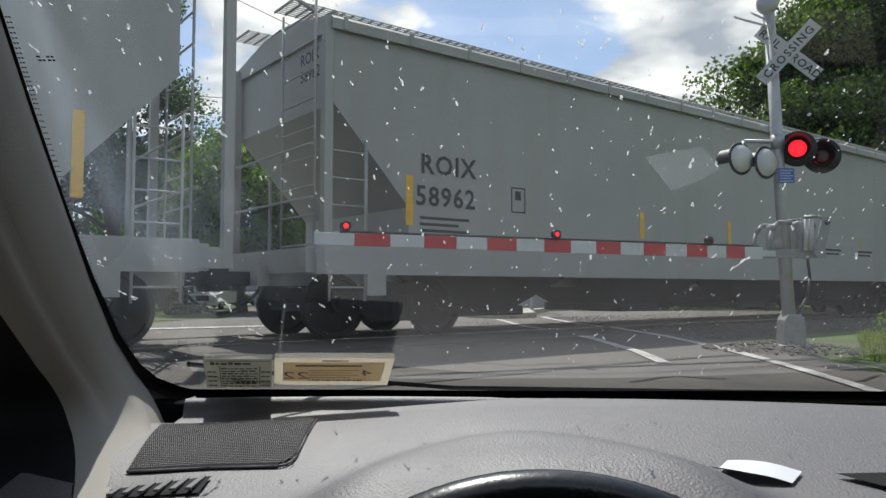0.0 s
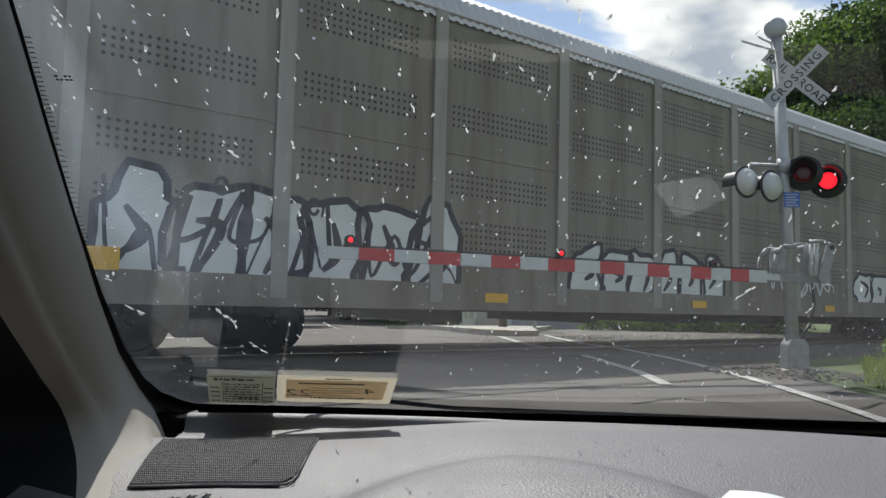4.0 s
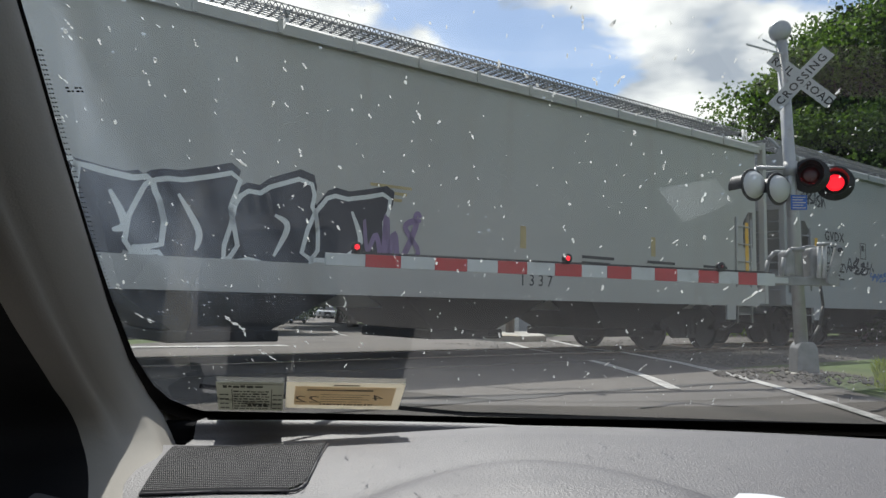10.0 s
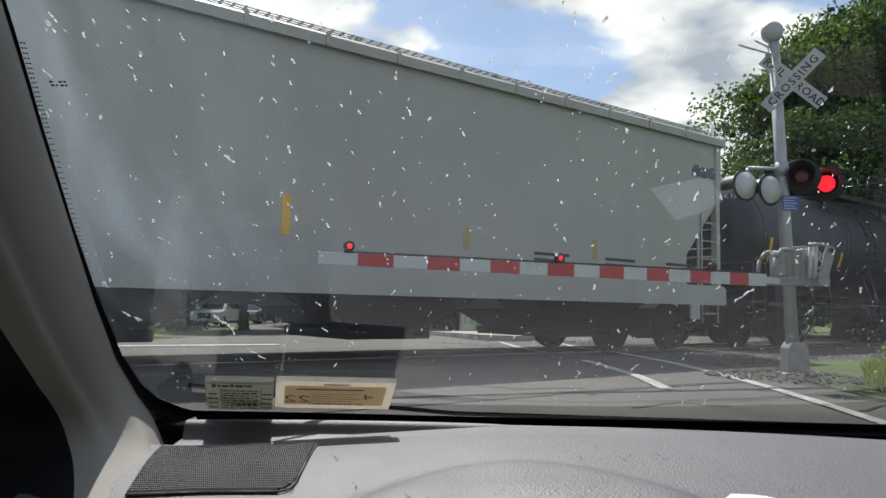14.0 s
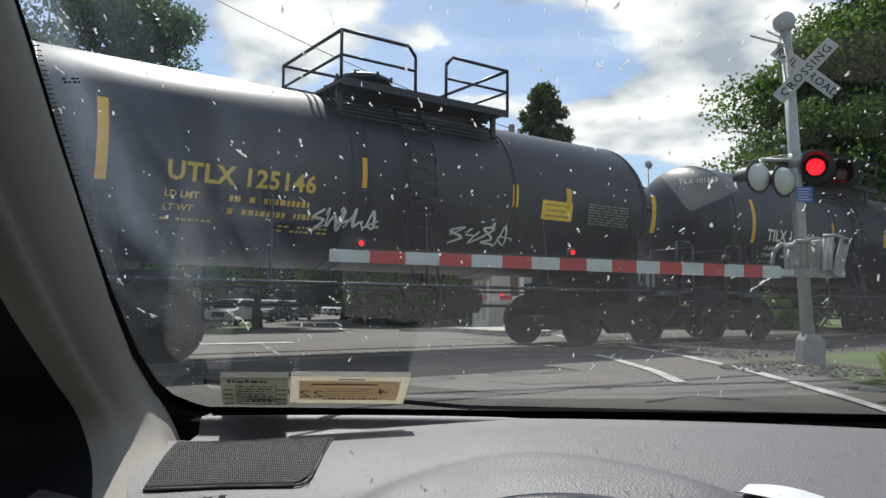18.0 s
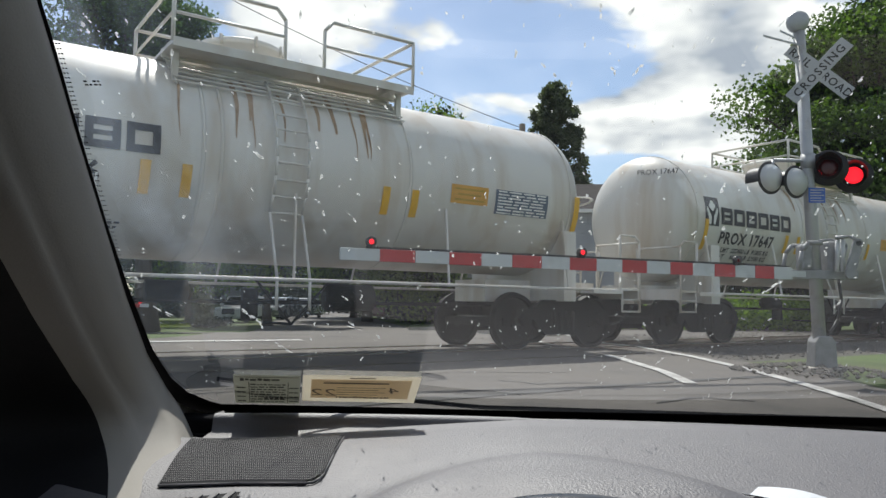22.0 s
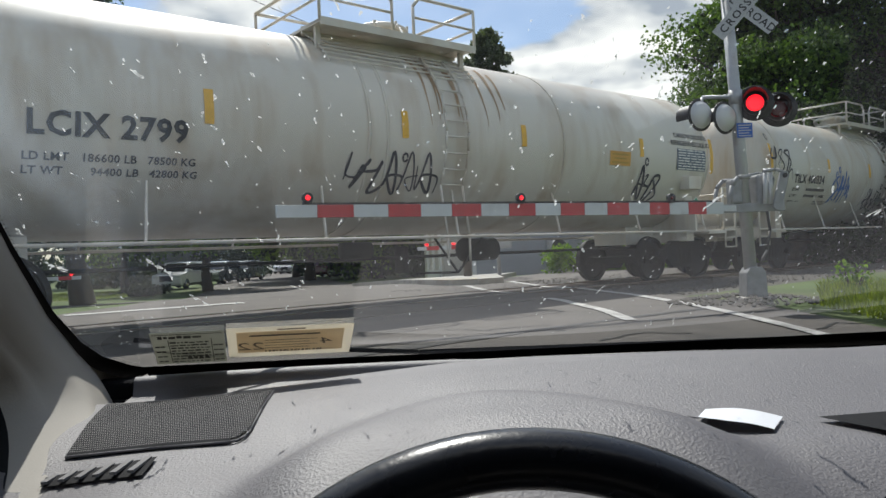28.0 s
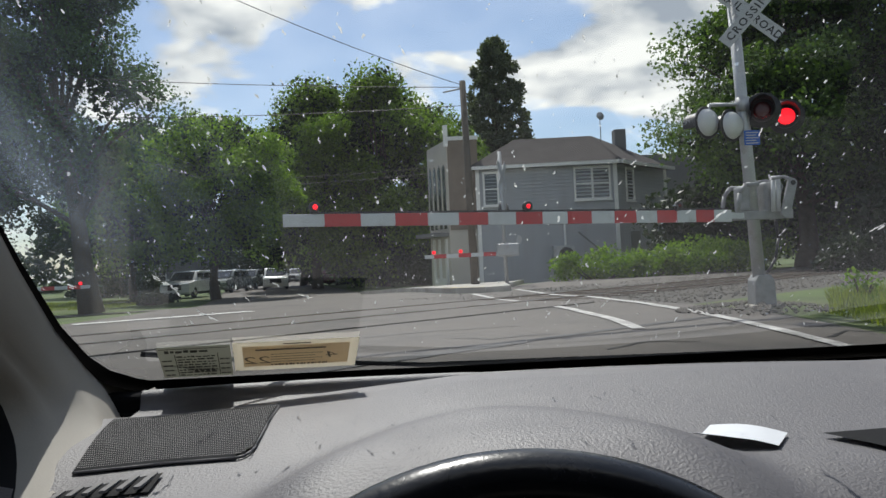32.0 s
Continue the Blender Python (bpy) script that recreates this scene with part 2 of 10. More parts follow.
def glass(name, tint=(0.95, 0.97, 0.96), haze=0.0, rough=0.0):
    """A clear pane that mirrors by Fresnel; haze: the share of fine dust on it."""
    m = bpy.data.materials.new(name)
    m.use_nodes = True
    nt = m.node_tree
    nt.nodes.clear()
    N, L = nt.nodes.new, nt.links.new
    tr = N("ShaderNodeBsdfTransparent"); tr.inputs[0].default_value = (*tint, 1)
    gl = N("ShaderNodeBsdfGlossy"); gl.inputs["Roughness"].default_value = rough
    fr = N("ShaderNodeFresnel"); fr.inputs[0].default_value = 1.5
    ms = N("ShaderNodeMixShader")
    twice = N("ShaderNodeMath"); twice.operation = "MULTIPLY"; twice.inputs[1].default_value = 1.3; twice.use_clamp = True
    L(fr.outputs[0], twice.inputs[0])
    L(twice.outputs[0], ms.inputs[0]); L(tr.outputs[0], ms.inputs[1]); L(gl.outputs[0], ms.inputs[2])
    last = ms.outputs[0]
    if haze:
        tc = N("ShaderNodeTexCoord")
        n1 = N("ShaderNodeTexNoise"); n1.inputs["Scale"].default_value, n1.inputs["Detail"].default_value = 4.0, 6
        L(tc.outputs["Object"], n1.inputs["Vector"])
        mr = N("ShaderNodeMapRange")
        mr.inputs[1].default_value, mr.inputs[2].default_value = 0.3, 0.75
        mr.inputs[3].default_value, mr.inputs[4].default_value = haze * 0.5, haze * 1.6
        L(n1.outputs["Fac"], mr.inputs[0])
        # driver's-side veil in upright smears: dried dirt, plus glare and pillar reflection painted in
        sx = N("ShaderNodeSeparateXYZ"); L(tc.outputs["Object"], sx.inputs[0])
        side = N("ShaderNodeMapRange"); side.interpolation_type = "SMOOTHSTEP"
        side.inputs[1].default_value, side.inputs[2].default_value, side.inputs[3].default_value, side.inputs[4].default_value = 0.02, -0.34, 0.0, 1.0
        L(sx.outputs[0], side.inputs[0])
        high = N("ShaderNodeMapRange"); high.interpolation_type = "SMOOTHSTEP"
        high.inputs[1].default_value, high.inputs[2].default_value, high.inputs[3].default_value, high.inputs[4].default_value = 0.67, 0.80, 0.06, 1.0
        L(sx.outputs[2], high.inputs[0])
        mp = N("ShaderNodeMapping"); mp.inputs["Scale"].default_value = (11.0, 2.2, 2.2)
        L(tc.outputs["Object"], mp.inputs[0])
        n5 = N("ShaderNodeTexNoise"); n5.inputs["Scale"].default_value, n5.inputs["Detail"].default_value, n5.inputs["Distortion"].default_value = 2.4, 7, 0.6
        L(mp.outputs[0], n5.inputs["Vector"])
        sm = N("ShaderNodeMapRange")
        sm.inputs[1].default_value, sm.inputs[2].default_value, sm.inputs[3].default_value, sm.inputs[4].default_value = 0.38, 0.72, 0.25, 1.0
        L(n5.outputs["Fac"], sm.inputs[0])
        v1 = N("ShaderNodeMath"); v1.operation = "MULTIPLY"; L(side.outputs[0], v1.inputs[0]); L(high.outputs[0], v1.inputs[1])
        v2 = N("ShaderNodeMath"); v2.operation = "MULTIPLY"; L(v1.outputs[0], v2.inputs[0]); L(sm.outputs[0], v2.inputs[1])
        v3 = N("ShaderNodeMath"); v3.operation = "MULTIPLY_ADD"; v3.inputs[1].default_value = VEIL; L(v2.outputs[0], v3.inputs[0]); L(mr.outputs[0], v3.inputs[2])
        mr = v3
        vo = N("ShaderNodeTexVoronoi"); vo.inputs["Scale"].default_value = 75
        L(tc.outputs["Object"], vo.inputs["Vector"])
        n4 = N("ShaderNodeTexNoise"); n4.inputs["Scale"].default_value = 9
        L(tc.outputs["Object"], n4.inputs["Vector"])
        lim = N("ShaderNodeMapRange")
        lim.inputs[1].default_value, lim.inputs[2].default_value = 0.45, 0.8
        lim.inputs[3].default_value, lim.inputs[4].default_value = 0.02, 0.16
        L(n4.outputs["Fac"], lim.inputs[0])
        lt = N("ShaderNodeMath"); lt.operation = "LESS_THAN"
        L(vo.outputs["Distance"], lt.inputs[0]); L(lim.outputs[0], lt.inputs[1])
        sp = N("ShaderNodeMath"); sp.operation = "MULTIPLY_ADD"; sp.inputs[1].default_value = 0.12
        L(lt.outputs[0], sp.inputs[0]); L(mr.outputs[0], sp.inputs[2])
        df = N("ShaderNodeBsdfTranslucent"); df.inputs[0].default_value = (0.68, 0.82, 0.98, 1)
        m2 = N("ShaderNodeMixShader")
        L(sp.outputs[0], m2.inputs[0]); L(last, m2.inputs[1]); L(df.outputs[0], m2.inputs[2])
        last = m2.outputs[0]
    out = N("ShaderNodeOutputMaterial"); L(last, out.inputs[0])
    return m


M_ASPHALT = mat("asphalt", (0.125, 0.113, 0.100), 0.85, var=0.22, scale=0.7, fine=90, bump=0.5, dirt=(0.05, 0.05, 0.048), dirt_amount=0.35, dirt_scale=0.5)
M_TAR = mat("tar", (0.018, 0.018, 0.018), 0.55, var=0.3, scale=5, fine=60)
M_LINE = mat("road_paint", (0.62, 0.61, 0.58), 0.75, var=0.15, scale=2, fine=40, dirt=(0.16, 0.155, 0.145), dirt_amount=0.75, dirt_scale=5)
M_YLINE = mat("yellow_road_paint", (0.62, 0.42, 0.06), 0.75, var=0.2, dirt=(0.2, 0.17, 0.1), dirt_amount=0.6, dirt_scale=5)
M_GRASS = mat("grass_soil", (0.075, 0.115, 0.028), 0.95, var=0.5, scale=0.6, fine=14, bump=0.6, dirt=(0.12, 0.10, 0.06), dirt_amount=0.4, dirt_scale=0.3)
M_BLADE = leafy("grass_blades", (0.15, 0.21, 0.035), 0.45)
M_BALLAST = mat("ballast", (0.085, 0.078, 0.068), 0.95, var=0.5, scale=9, fine=60, bump=0.8)
M_STONE = mat("ballast_stone", (0.14, 0.128, 0.112), 0.9, var=0.4, scale=8, fine=60, bump=0.3)
M_RAIL = mat("rail_steel", (0.20, 0.15, 0.12), 0.5, 0.6, var=0.3, scale=2)
M_RAILTOP = mat("polished_rail", (0.6, 0.6, 0.6), 0.22, 1.0, var=0.1)
M_TIE = mat("tie_wood", (0.085, 0.065, 0.05), 0.9, var=0.4, scale=6, bump=0.5)
M_CONCRETE = mat("concrete", (0.42, 0.40, 0.36), 0.9, var=0.2, scale=1.5, fine=50, bump=0.3, dirt=(0.2, 0.18, 0.15), dirt_amount=0.4)
M_GALV = mat("galvanized_steel", (0.40, 0.41, 0.42), 0.5, 0.55, var=0.15, scale=6, fine=80, dirt=(0.28, 0.25, 0.22), dirt_amount=0.35, dirt_scale=4)
M_SIGNW = mat("white_sign", (0.42, 0.43, 0.45), 0.55, var=0.07, scale=5, dirt=(0.30, 0.30, 0.30), dirt_amount=0.3, dirt_scale=6)
M_BLACK = mat("black_paint", (0.018, 0.018, 0.02), 0.5, var=0.3, scale=4)
M_HOODRED = mat("unlit_red_lens", (0.09, 0.006, 0.008), 0.25, var=0.1, bump=0)
M_ARMW = mat("white_sheeting", (0.50, 0.53, 0.54), 0.5, var=0.08, scale=6, dirt=(0.36, 0.36, 0.35), dirt_amount=0.3, dirt_scale=5)
M_ARMR = mat("red_sheeting", (0.42, 0.035, 0.04), 0.5, var=0.15, scale=6)
M_BLUE = mat("blue_sign", (0.02, 0.10, 0.42), 0.5, var=0.12)
M_REDLIT = glow("lit_red", (1.0, 0.012, 0.024), 1.5)
M_MECH = mat("gate_machine_grey", (0.26, 0.265, 0.27), 0.6, 0.2, var=0.25, scale=9)
M_SILVER = mat("aluminium_paint", (0.52, 0.53, 0.54), 0.5, 0.1, var=0.12)


# ---- mesh helpers ----
def box(bm, x0, x1, y0, y1, z0, z1, m=None):
    c = [Vector((x, y, z)) for x in (x0, x1) for y in (y0, y1) for z in (z0, z1)]
    if m is not None:
        c = [m @ v for v in c]
    v = [bm.verts.new(p) for p in c]
    for f in ((0, 1, 3, 2), (4, 6, 7, 5), (0, 4, 5, 1), (2, 3, 7, 6), (0, 2, 6, 4), (1, 5, 7, 3)):
        bm.faces.new([v[i] for i in f])
    return bm


def rod(bm, a, b, r, seg=8, r2=None, caps=True):
    """A round bar from a to b."""
    a, b = Vector(a), Vector(b)
    q = (b - a).to_track_quat("Z", "Y")
    r2 = r if r2 is None else r2
    ring = lambda p, rr: [bm.verts.new(p + q @ Vector((rr * math.cos(2 * math.pi * k / seg), rr * math.sin(2 * math.pi * k / seg), 0))) for k in range(seg)]
    u, w = ring(a, r), ring(b, r2)
    for k in range(seg):
        f = bm.faces.new((u[k], u[(k + 1) % seg], w[(k + 1) % seg], w[k]))
        f.smooth = seg > 5
    if caps:
        bm.faces.new(u[::-1]); bm.faces.new(w)
    return bm


def bar_path(bm, pts, r, seg=6):
    for a, b in zip(pts, pts[1:]):
        rod(bm, a, b, r, seg)
    return bm


def arc(cx, cz, r, a0, a1, n, f):
    return [f(cx + r * math.cos(radians(a0 + (a1 - a0) * k / n)), cz + r * math.sin(radians(a0 + (a1 - a0) * k / n))) for k in range(n + 1)]


def spin(bm, profile, origin, axis, seg=24, smooth=True):
    """Turns a profile of (along, radius) round the axis through origin."""
    q = Vector(axis).to_track_quat("Z", "Y")
    o = Vector(origin)
    rings = []
    for h, r in profile:
        if r < 1e-5:
            rings.append([bm.verts.new(o + q @ Vector((0, 0, h)))])
        else:
            rings.append([bm.verts.new(o + q @ Vector((r * math.cos(2 * math.pi * k / seg), r * math.sin(2 * math.pi * k / seg), h))) for k in range(seg)])
    for u, w in zip(rings, rings[1:]):
        for k in range(seg):
            if len(u) == 1 and len(w) == 1:
                continue
            if len(u) == 1:
                f = bm.faces.new((u[0], w[(k + 1) % seg], w[k]))
            elif len(w) == 1:
                f = bm.faces.new((u[k], u[(k + 1) % seg], w[0]))
            else:
                f = bm.faces.new((u[k], u[(k + 1) % seg], w[(k + 1) % seg], w[k]))
            f.smooth = smooth
    return bm


def prism(bm, pts, y0, y1):
    """A closed xz outline drawn out from y0 to y1."""
    a = [bm.verts.new((x, y0, z)) for x, z in pts]
    b = [bm.verts.new((x, y1, z)) for x, z in pts]
    bm.faces.new(a); bm.faces.new(b[::-1])
    for k in range(len(pts)):
        j = (k + 1) % len(pts)
        bm.faces.new((a[j], a[k], b[k], b[j]))
    return bm


def strip(bm, rows):
    """A sheet through rows of points of the same length."""
    vs = [[bm.verts.new(p) for p in row] for row in rows]
    for u, w in zip(vs, vs[1:]):
        for k in range(len(u) - 1):
            f = bm.faces.new((u[k], u[k + 1], w[k + 1], w[k]))
            f.smooth = True
    return bm


def BM():
    return bmesh.new()


def mesh_of(bm, name, material):
    bmesh.ops.recalc_face_normals(bm, faces=bm.faces)
    me = bpy.data.meshes.new(name)
    bm.to_mesh(me)
    bm.free()
    if material:
        me.materials.append(material)
    return me


def part(name, bm, material, parent, label="", m=None):
    """Links a bmesh, or a mesh that is shared, as one object under a thing or a part."""
    me = bm if isinstance(bm, bpy.types.Mesh) else mesh_of(bm, name, material)
    ob = new(name, me)
    ob.parent = parent
    if m is not None:
        ob.matrix_basis = m
    if label:
        ob["label"] = label
    return ob


def thing(name, m=None, **tags):
    ob = new(name)
    ob.empty_display_size = 0.2
    if m is not None:
        ob.matrix_basis = m
    return tagged(ob, **tags)


def solid(name, bm, material, m=None, **tags):
    ob = new(name, bm if isinstance(bm, bpy.types.Mesh) else mesh_of(bm, name, material))
    if m is not None:
        ob.matrix_basis = m
    return tagged(ob, **tags)


def bevelled(bm, w, seg=2):
    bmesh.ops.remove_doubles(bm, verts=bm.verts, dist=1e-5)
    bmesh.ops.bevel(bm, geom=[e for e in bm.edges if len(e.link_faces) == 2 and e.calc_face_angle(0) > 0.5], offset=w, segments=seg, affect="EDGES", profile=0.5)
    return bm


def letters(text, size, depth=0.002, align="LEFT", spacing=1.0, bold=0.0):
    """The built-in font's letters as a bmesh in the xy plane."""
    cu = bpy.data.curves.new("letters", "FONT")
    cu.body, cu.size, cu.extrude, cu.align_x, cu.space_character, cu.resolution_u = text, size, depth, align, spacing, 2
    cu.offset = bold
    ob = bpy.data.objects.new("letters", cu)
    me = bpy.data.meshes.new_from_object(ob)
    bm = BM()
    bm.from_mesh(me)
    bpy.data.objects.remove(ob); bpy.data.meshes.remove(me); bpy.data.curves.remove(cu)
    return bm


def smooth_step(a, b, x):
    u = min(1.0, max(0.0, (x - a) / (b - a)))
    return u * u * (3 - 2 * u)


# ---- plan: the track runs along DT, NT points away from the car; q is the distance from the car's side ----
TRACK = radians(37.5)
DT, NT = Vector((math.cos(TRACK), math.sin(TRACK), 0)), Vector((-math.sin(TRACK), math.cos(TRACK), 0))
CENTRE = 10.0                                  # distance of the track's centre line
TRACK_M = Matrix.Translation(NT * CENTRE) @ Matrix.Rotation(TRACK, 4, "Z")


def ground_z(x, y):
    q = x * NT.x + y * NT.y
    return -0.42 + 0.39 * smooth_step(-3, 5.5, q) - 0.57 * smooth_step(14, 34, q)


def on(x, y, up=0.0):
    return (x, y, ground_z(x, y) + up)


def build_ground():
    qs = [-1500, -500, -150, -60, -30, -12] + [-6 + 0.75 * k for k in range(60)] + [45, 60, 90, 150, 300, 700, 2500]
    ss = [-2500, -900, -300, -120] + [-60 + 6 * k for k in range(24)] + [120, 300, 900, 2500]
    rows = []
    for q in qs:
        row = []
        for s in ss:
            p = DT * s + NT * q
            row.append((p.x, p.y, ground_z(p.x, p.y) - 0.03))
        rows.append(row)
    bm = strip(BM(), rows)
    solid("ground", bm, M_GRASS, label="grassy ground with bare soil around the crossing", category="ground", kind="structure")


def ribbon(left, right, up, n=24):
    """A sheet on the ground between two plan lines of the same length, subdivided."""
    def walk_line(pts):
        out = []
        for a, b in zip(pts, pts[1:]):
            for k in range(n):
                out.append((a[0] + (b[0] - a[0]) * k / n, a[1] + (b[1] - a[1]) * k / n))
        return out + [pts[-1]]
    rows = []
    for a, b in zip(walk_line(left), walk_line(right)):
        rows.append([on(a[0] + (b[0] - a[0]) * k / 8, a[1] + (b[1] - a[1]) * k / 8, up) for k in range(9)])
    return strip(BM(), rows)


def painted(bm, pts, width, up=0.012):
    """A painted line along plan points."""
    fine = []
    for a, b in zip(pts, pts[1:]):
        k = max(1, int(math.dist(a, b) / 0.5))
        fine += [(a[0] + (b[0] - a[0]) * j / k, a[1] + (b[1] - a[1]) * j / k) for j in range(k)]
    fine.append(pts[-1])
    rows = []
    for i, p in enumerate(fine):
        a, b = fine[max(0, i - 1)], fine[min(len(fine) - 1, i + 1)]
        d = Vector((b[0] - a[0], b[1] - a[1], 0)).normalized()
        s = Vector((-d.y, d.x, 0)) * width / 2
        w = 1 + 0.06 * math.sin(i * 2.3)
        rows.append([on(p[0] + s.x * w, p[1] + s.y * w, up), on(p[0] - s.x * w, p[1] - s.y * w, up)])
    return strip(bm, rows)


def build_road():
    left = [(-7.5, -30), (-7.0, 0), (-6.6, 9), (-6.2, 16), (-12.0, 44), (-23.5, 92), (-44, 180)]
    right = [(5.6, -30), (4.6, 3), (4.2, 9), (2.9, 17), (-4.4, 45), (-14.5, 92), (-34, 180)]
    solid("road", ribbon(left, right, 0.0), M_ASPHALT, label="worn grey asphalt road over the level crossing", category="road", kind="structure")
    # a side street that opens to the right beyond the track
    solid("side_street", ribbon([(1.8, 19.5), (6, 33), (14, 60)], [(8.0, 19.0), (13, 31), (22, 58)], -0.012), M_ASPHALT,
          label="asphalt side street beside the weatherboard house", category="road", kind="structure")
    solid("far_side_lane", ribbon([(-9.5, 29.8), (-30, 29.4), (-70, 29.0)], [(-8.2, 24.6), (-30, 24.6), (-70, 24.6)], -0.012), M_ASPHALT,
          label="asphalt lane that leaves the road beyond the track", category="road", kind="structure")
    bm = BM()
    painted(bm, [(2.25, 7.5), (2.29, 8.8), (2.2, 10.9), (1.94, 12.95), (1.53, 14.5), (1.25, 17.6)], 0.14)
    solid("inner_edge_line", bm, M_LINE, label="worn white line painted on the asphalt", category="road marking", kind="structure")
    bm = BM()
    painted(bm, [(3.62, 4.2), (3.56, 6.2), (3.48, 8.2), (3.46, 9.4), (3.44, 11.3), (3.2, 13.9), (2.78, 15.2), (2.5, 19.1)], 0.15)
    solid("outer_edge_line", bm, M_LINE, label="white edge line painted along the asphalt", category="road marking", kind="structure")
    bm = BM()
    painted(bm, [(-6.0, 12.9), (-3.3, 14.5)], 0.4)
    solid("stop_line", bm, M_LINE, label="white stop line across the far lane", category="road marking", kind="structure")
    bm = BM()
    painted(bm, [(-5.0, 34.0), (-7.2, 43.0)], 0.14)
    solid("parking_line", bm, M_LINE, label="short white parking line on the far street", category="road marking", kind="structure")
    # the tarred seam along the near side of the crossing, and cracks
    bm = BM()
    seam = [(-5.0, 2.6), (-2.5, 4.3), (0.1, 6.2), (0.8, 6.72), (1.4, 7.15), (2.4, 7.85), (3.5, 8.55)]
    rows = []
    random.seed(5)
    for i, (a, b) in enumerate(zip(seam, seam[1:])):
        for k in range(10):
            x, y = a[0] + (b[0] - a[0]) * k / 10, a[1] + (b[1] - a[1]) * k / 10
            w = 0.05 + 0.03 * random.random() + (0.05 if x < 1 else 0)
            o = 0.03 * (random.random() - 0.5)
            rows.append([on(x + o, y + w + o, 0.006), on(x + o, y - w + o, 0.006)])
    strip(bm, rows)
    solid("tar_seam", bm, M_TAR, label="black tar seam across the asphalt", category="road seam", kind="structure")
    bm = BM()
    for crack in ([(0.35, 7.4), (0.7, 7.15), (0.95, 7.3), (1.5, 7.4)], [(-1.5, 6.2), (-1.0, 6.0), (-0.2, 6.35), (0.3, 6.3)], [(-2.5, 8.0), (-1.2, 7.7), (0.2, 8.3), (1.4, 8.5)],
                  [(1.6, 6.2), (2.1, 6.6), (2.6, 6.5)], [(3.7, 6.6), (4.1, 7.0), (4.5, 6.9)]):
        pts = []
        for a, b in zip(crack, crack[1:]):
            pts += [(a[0] + (b[0] - a[0]) * k / 5 + random.uniform(-.04, .04), a[1] + (b[1] - a[1]) * k / 5 + random.uniform(-.03, .03)) for k in range(5)]
        painted(bm, pts, 0.035, 0.005)
    solid("asphalt_cracks", bm, M_TAR, label="thin dark cracks in the asphalt", category="crack", kind="stuff")


def build_track():
    tr = thing("railway_track", TRACK_M, label="single railway track with worn shiny rails on ballast", category="railway track", kind="structure")
    for y in (-0.7525, 0.7525):
        bm = BM()
        prof = [(-0.07, -0.17), (0.07, -0.17), (0.07, -0.155), (0.012, -0.14), (0.012, -0.045), (0.036, -0.035), (0.036, -0.004), (-0.036, -0.004), (-0.036, -0.035), (-0.012, -0.045), (-0.012, -0.14), (-0.07, -0.155)]
        a = [bm.verts.new((-420, y + p, z)) for p, z in prof]
        b = [bm.verts.new((420, y + p, z)) for p, z in prof]
        for k in range(len(prof)):
            bm.faces.new((a[k - 1], a[k], b[k], b[k - 1]))
        rail = part("rail", bm, M_RAIL, tr)
        bm = BM()
        box(bm, -420, 420, y - 0.03, y + 0.03, -0.004, 0.0)
        part("rail_head", bm, M_RAILTOP, rail, "polished running surface")
    # crossing panels of asphalt beside the rails where the road passes
    for y0, y1 in ((-2.2, -0.80), (-0.66, 0.66), (0.80, 2.2)):
        bm = BM()
        box(bm, -13.5, 9.6, y0, y1, -0.2, -0.012)
        part("crossing_panel", bm, M_ASPHALT, tr, "asphalt filling beside the rail")
    bm = BM()
    strip(bm, [[(x, y, z) for y, z in ((-4.4, -0.075), (-3.2, -0.046), (0, -0.042), (3.2, -0.046), (4.4, -0.075))] for x in range(10, 121, 2)])
    part("ballast_bed", bm, M_BALLAST, tr, "grey crushed stone bed")
    bm = BM()
    strip(bm, [[(x, y, z) for y, z in ((-4.4, -0.075), (-3.2, -0.046), (0, -0.042), (3.2, -0.046), (4.4, -0.075))] for x in range(-120, -12, 2)])
    part("ballast_bed", bm, M_BALLAST, tr, "grey crushed stone bed")
    me = mesh_of(box(BM(), -0.11, 0.11, -1.3, 1.3, -0.20, -0.024), "tie", M_TIE)
    for k in range(70):
        part("tie", me, None, tr, m=pose(10.1 + 0.5 * k + random.uniform(-.03, .03), 0, 0, 0, 0, random.uniform(-1, 1)))
    for k in range(24):
        part("tie", me, None, tr, m=pose(-14.0 - 0.5 * k, 0, 0))
    # loose stones on the bed
    random.seed(11)
    verts, faces = [], []
    def stone(x, y, z, s):
        b = len(verts)
        for dx, dy, dz in ((1, 0, 0), (-1, 0, 0), (0, 1, 0), (0, -1, 0), (0, 0, 1), (0, 0, -1)):
            j = s * random.uniform(0.6, 1.2)
            verts.append((x + dx * j, y + dy * j, z + dz * j * 0.8))
        for f in ((0, 2, 4), (2, 1, 4), (1, 3, 4), (3, 0, 4), (2, 0, 5), (1, 2, 5), (3, 1, 5), (0, 3, 5)):
            faces.append(tuple(b + i for i in f))
    for k in range(5200):
        x = 9.7 + 30 * random.random() ** 1.6
        y = random.uniform(-3.6, 3.6)
        stone(x, y, -0.04, random.uniform(0.015, 0.04))
    me = bpy.data.meshes.new("loose_stones")
    me.from_pydata(verts, [], faces)
    me.materials.append(M_STONE)
    ob = new("loose_stones", me); ob.parent = tr
    tagged(ob, label="loose grey ballast stones", kind="stuff")


build_ground()
build_road()
build_track()


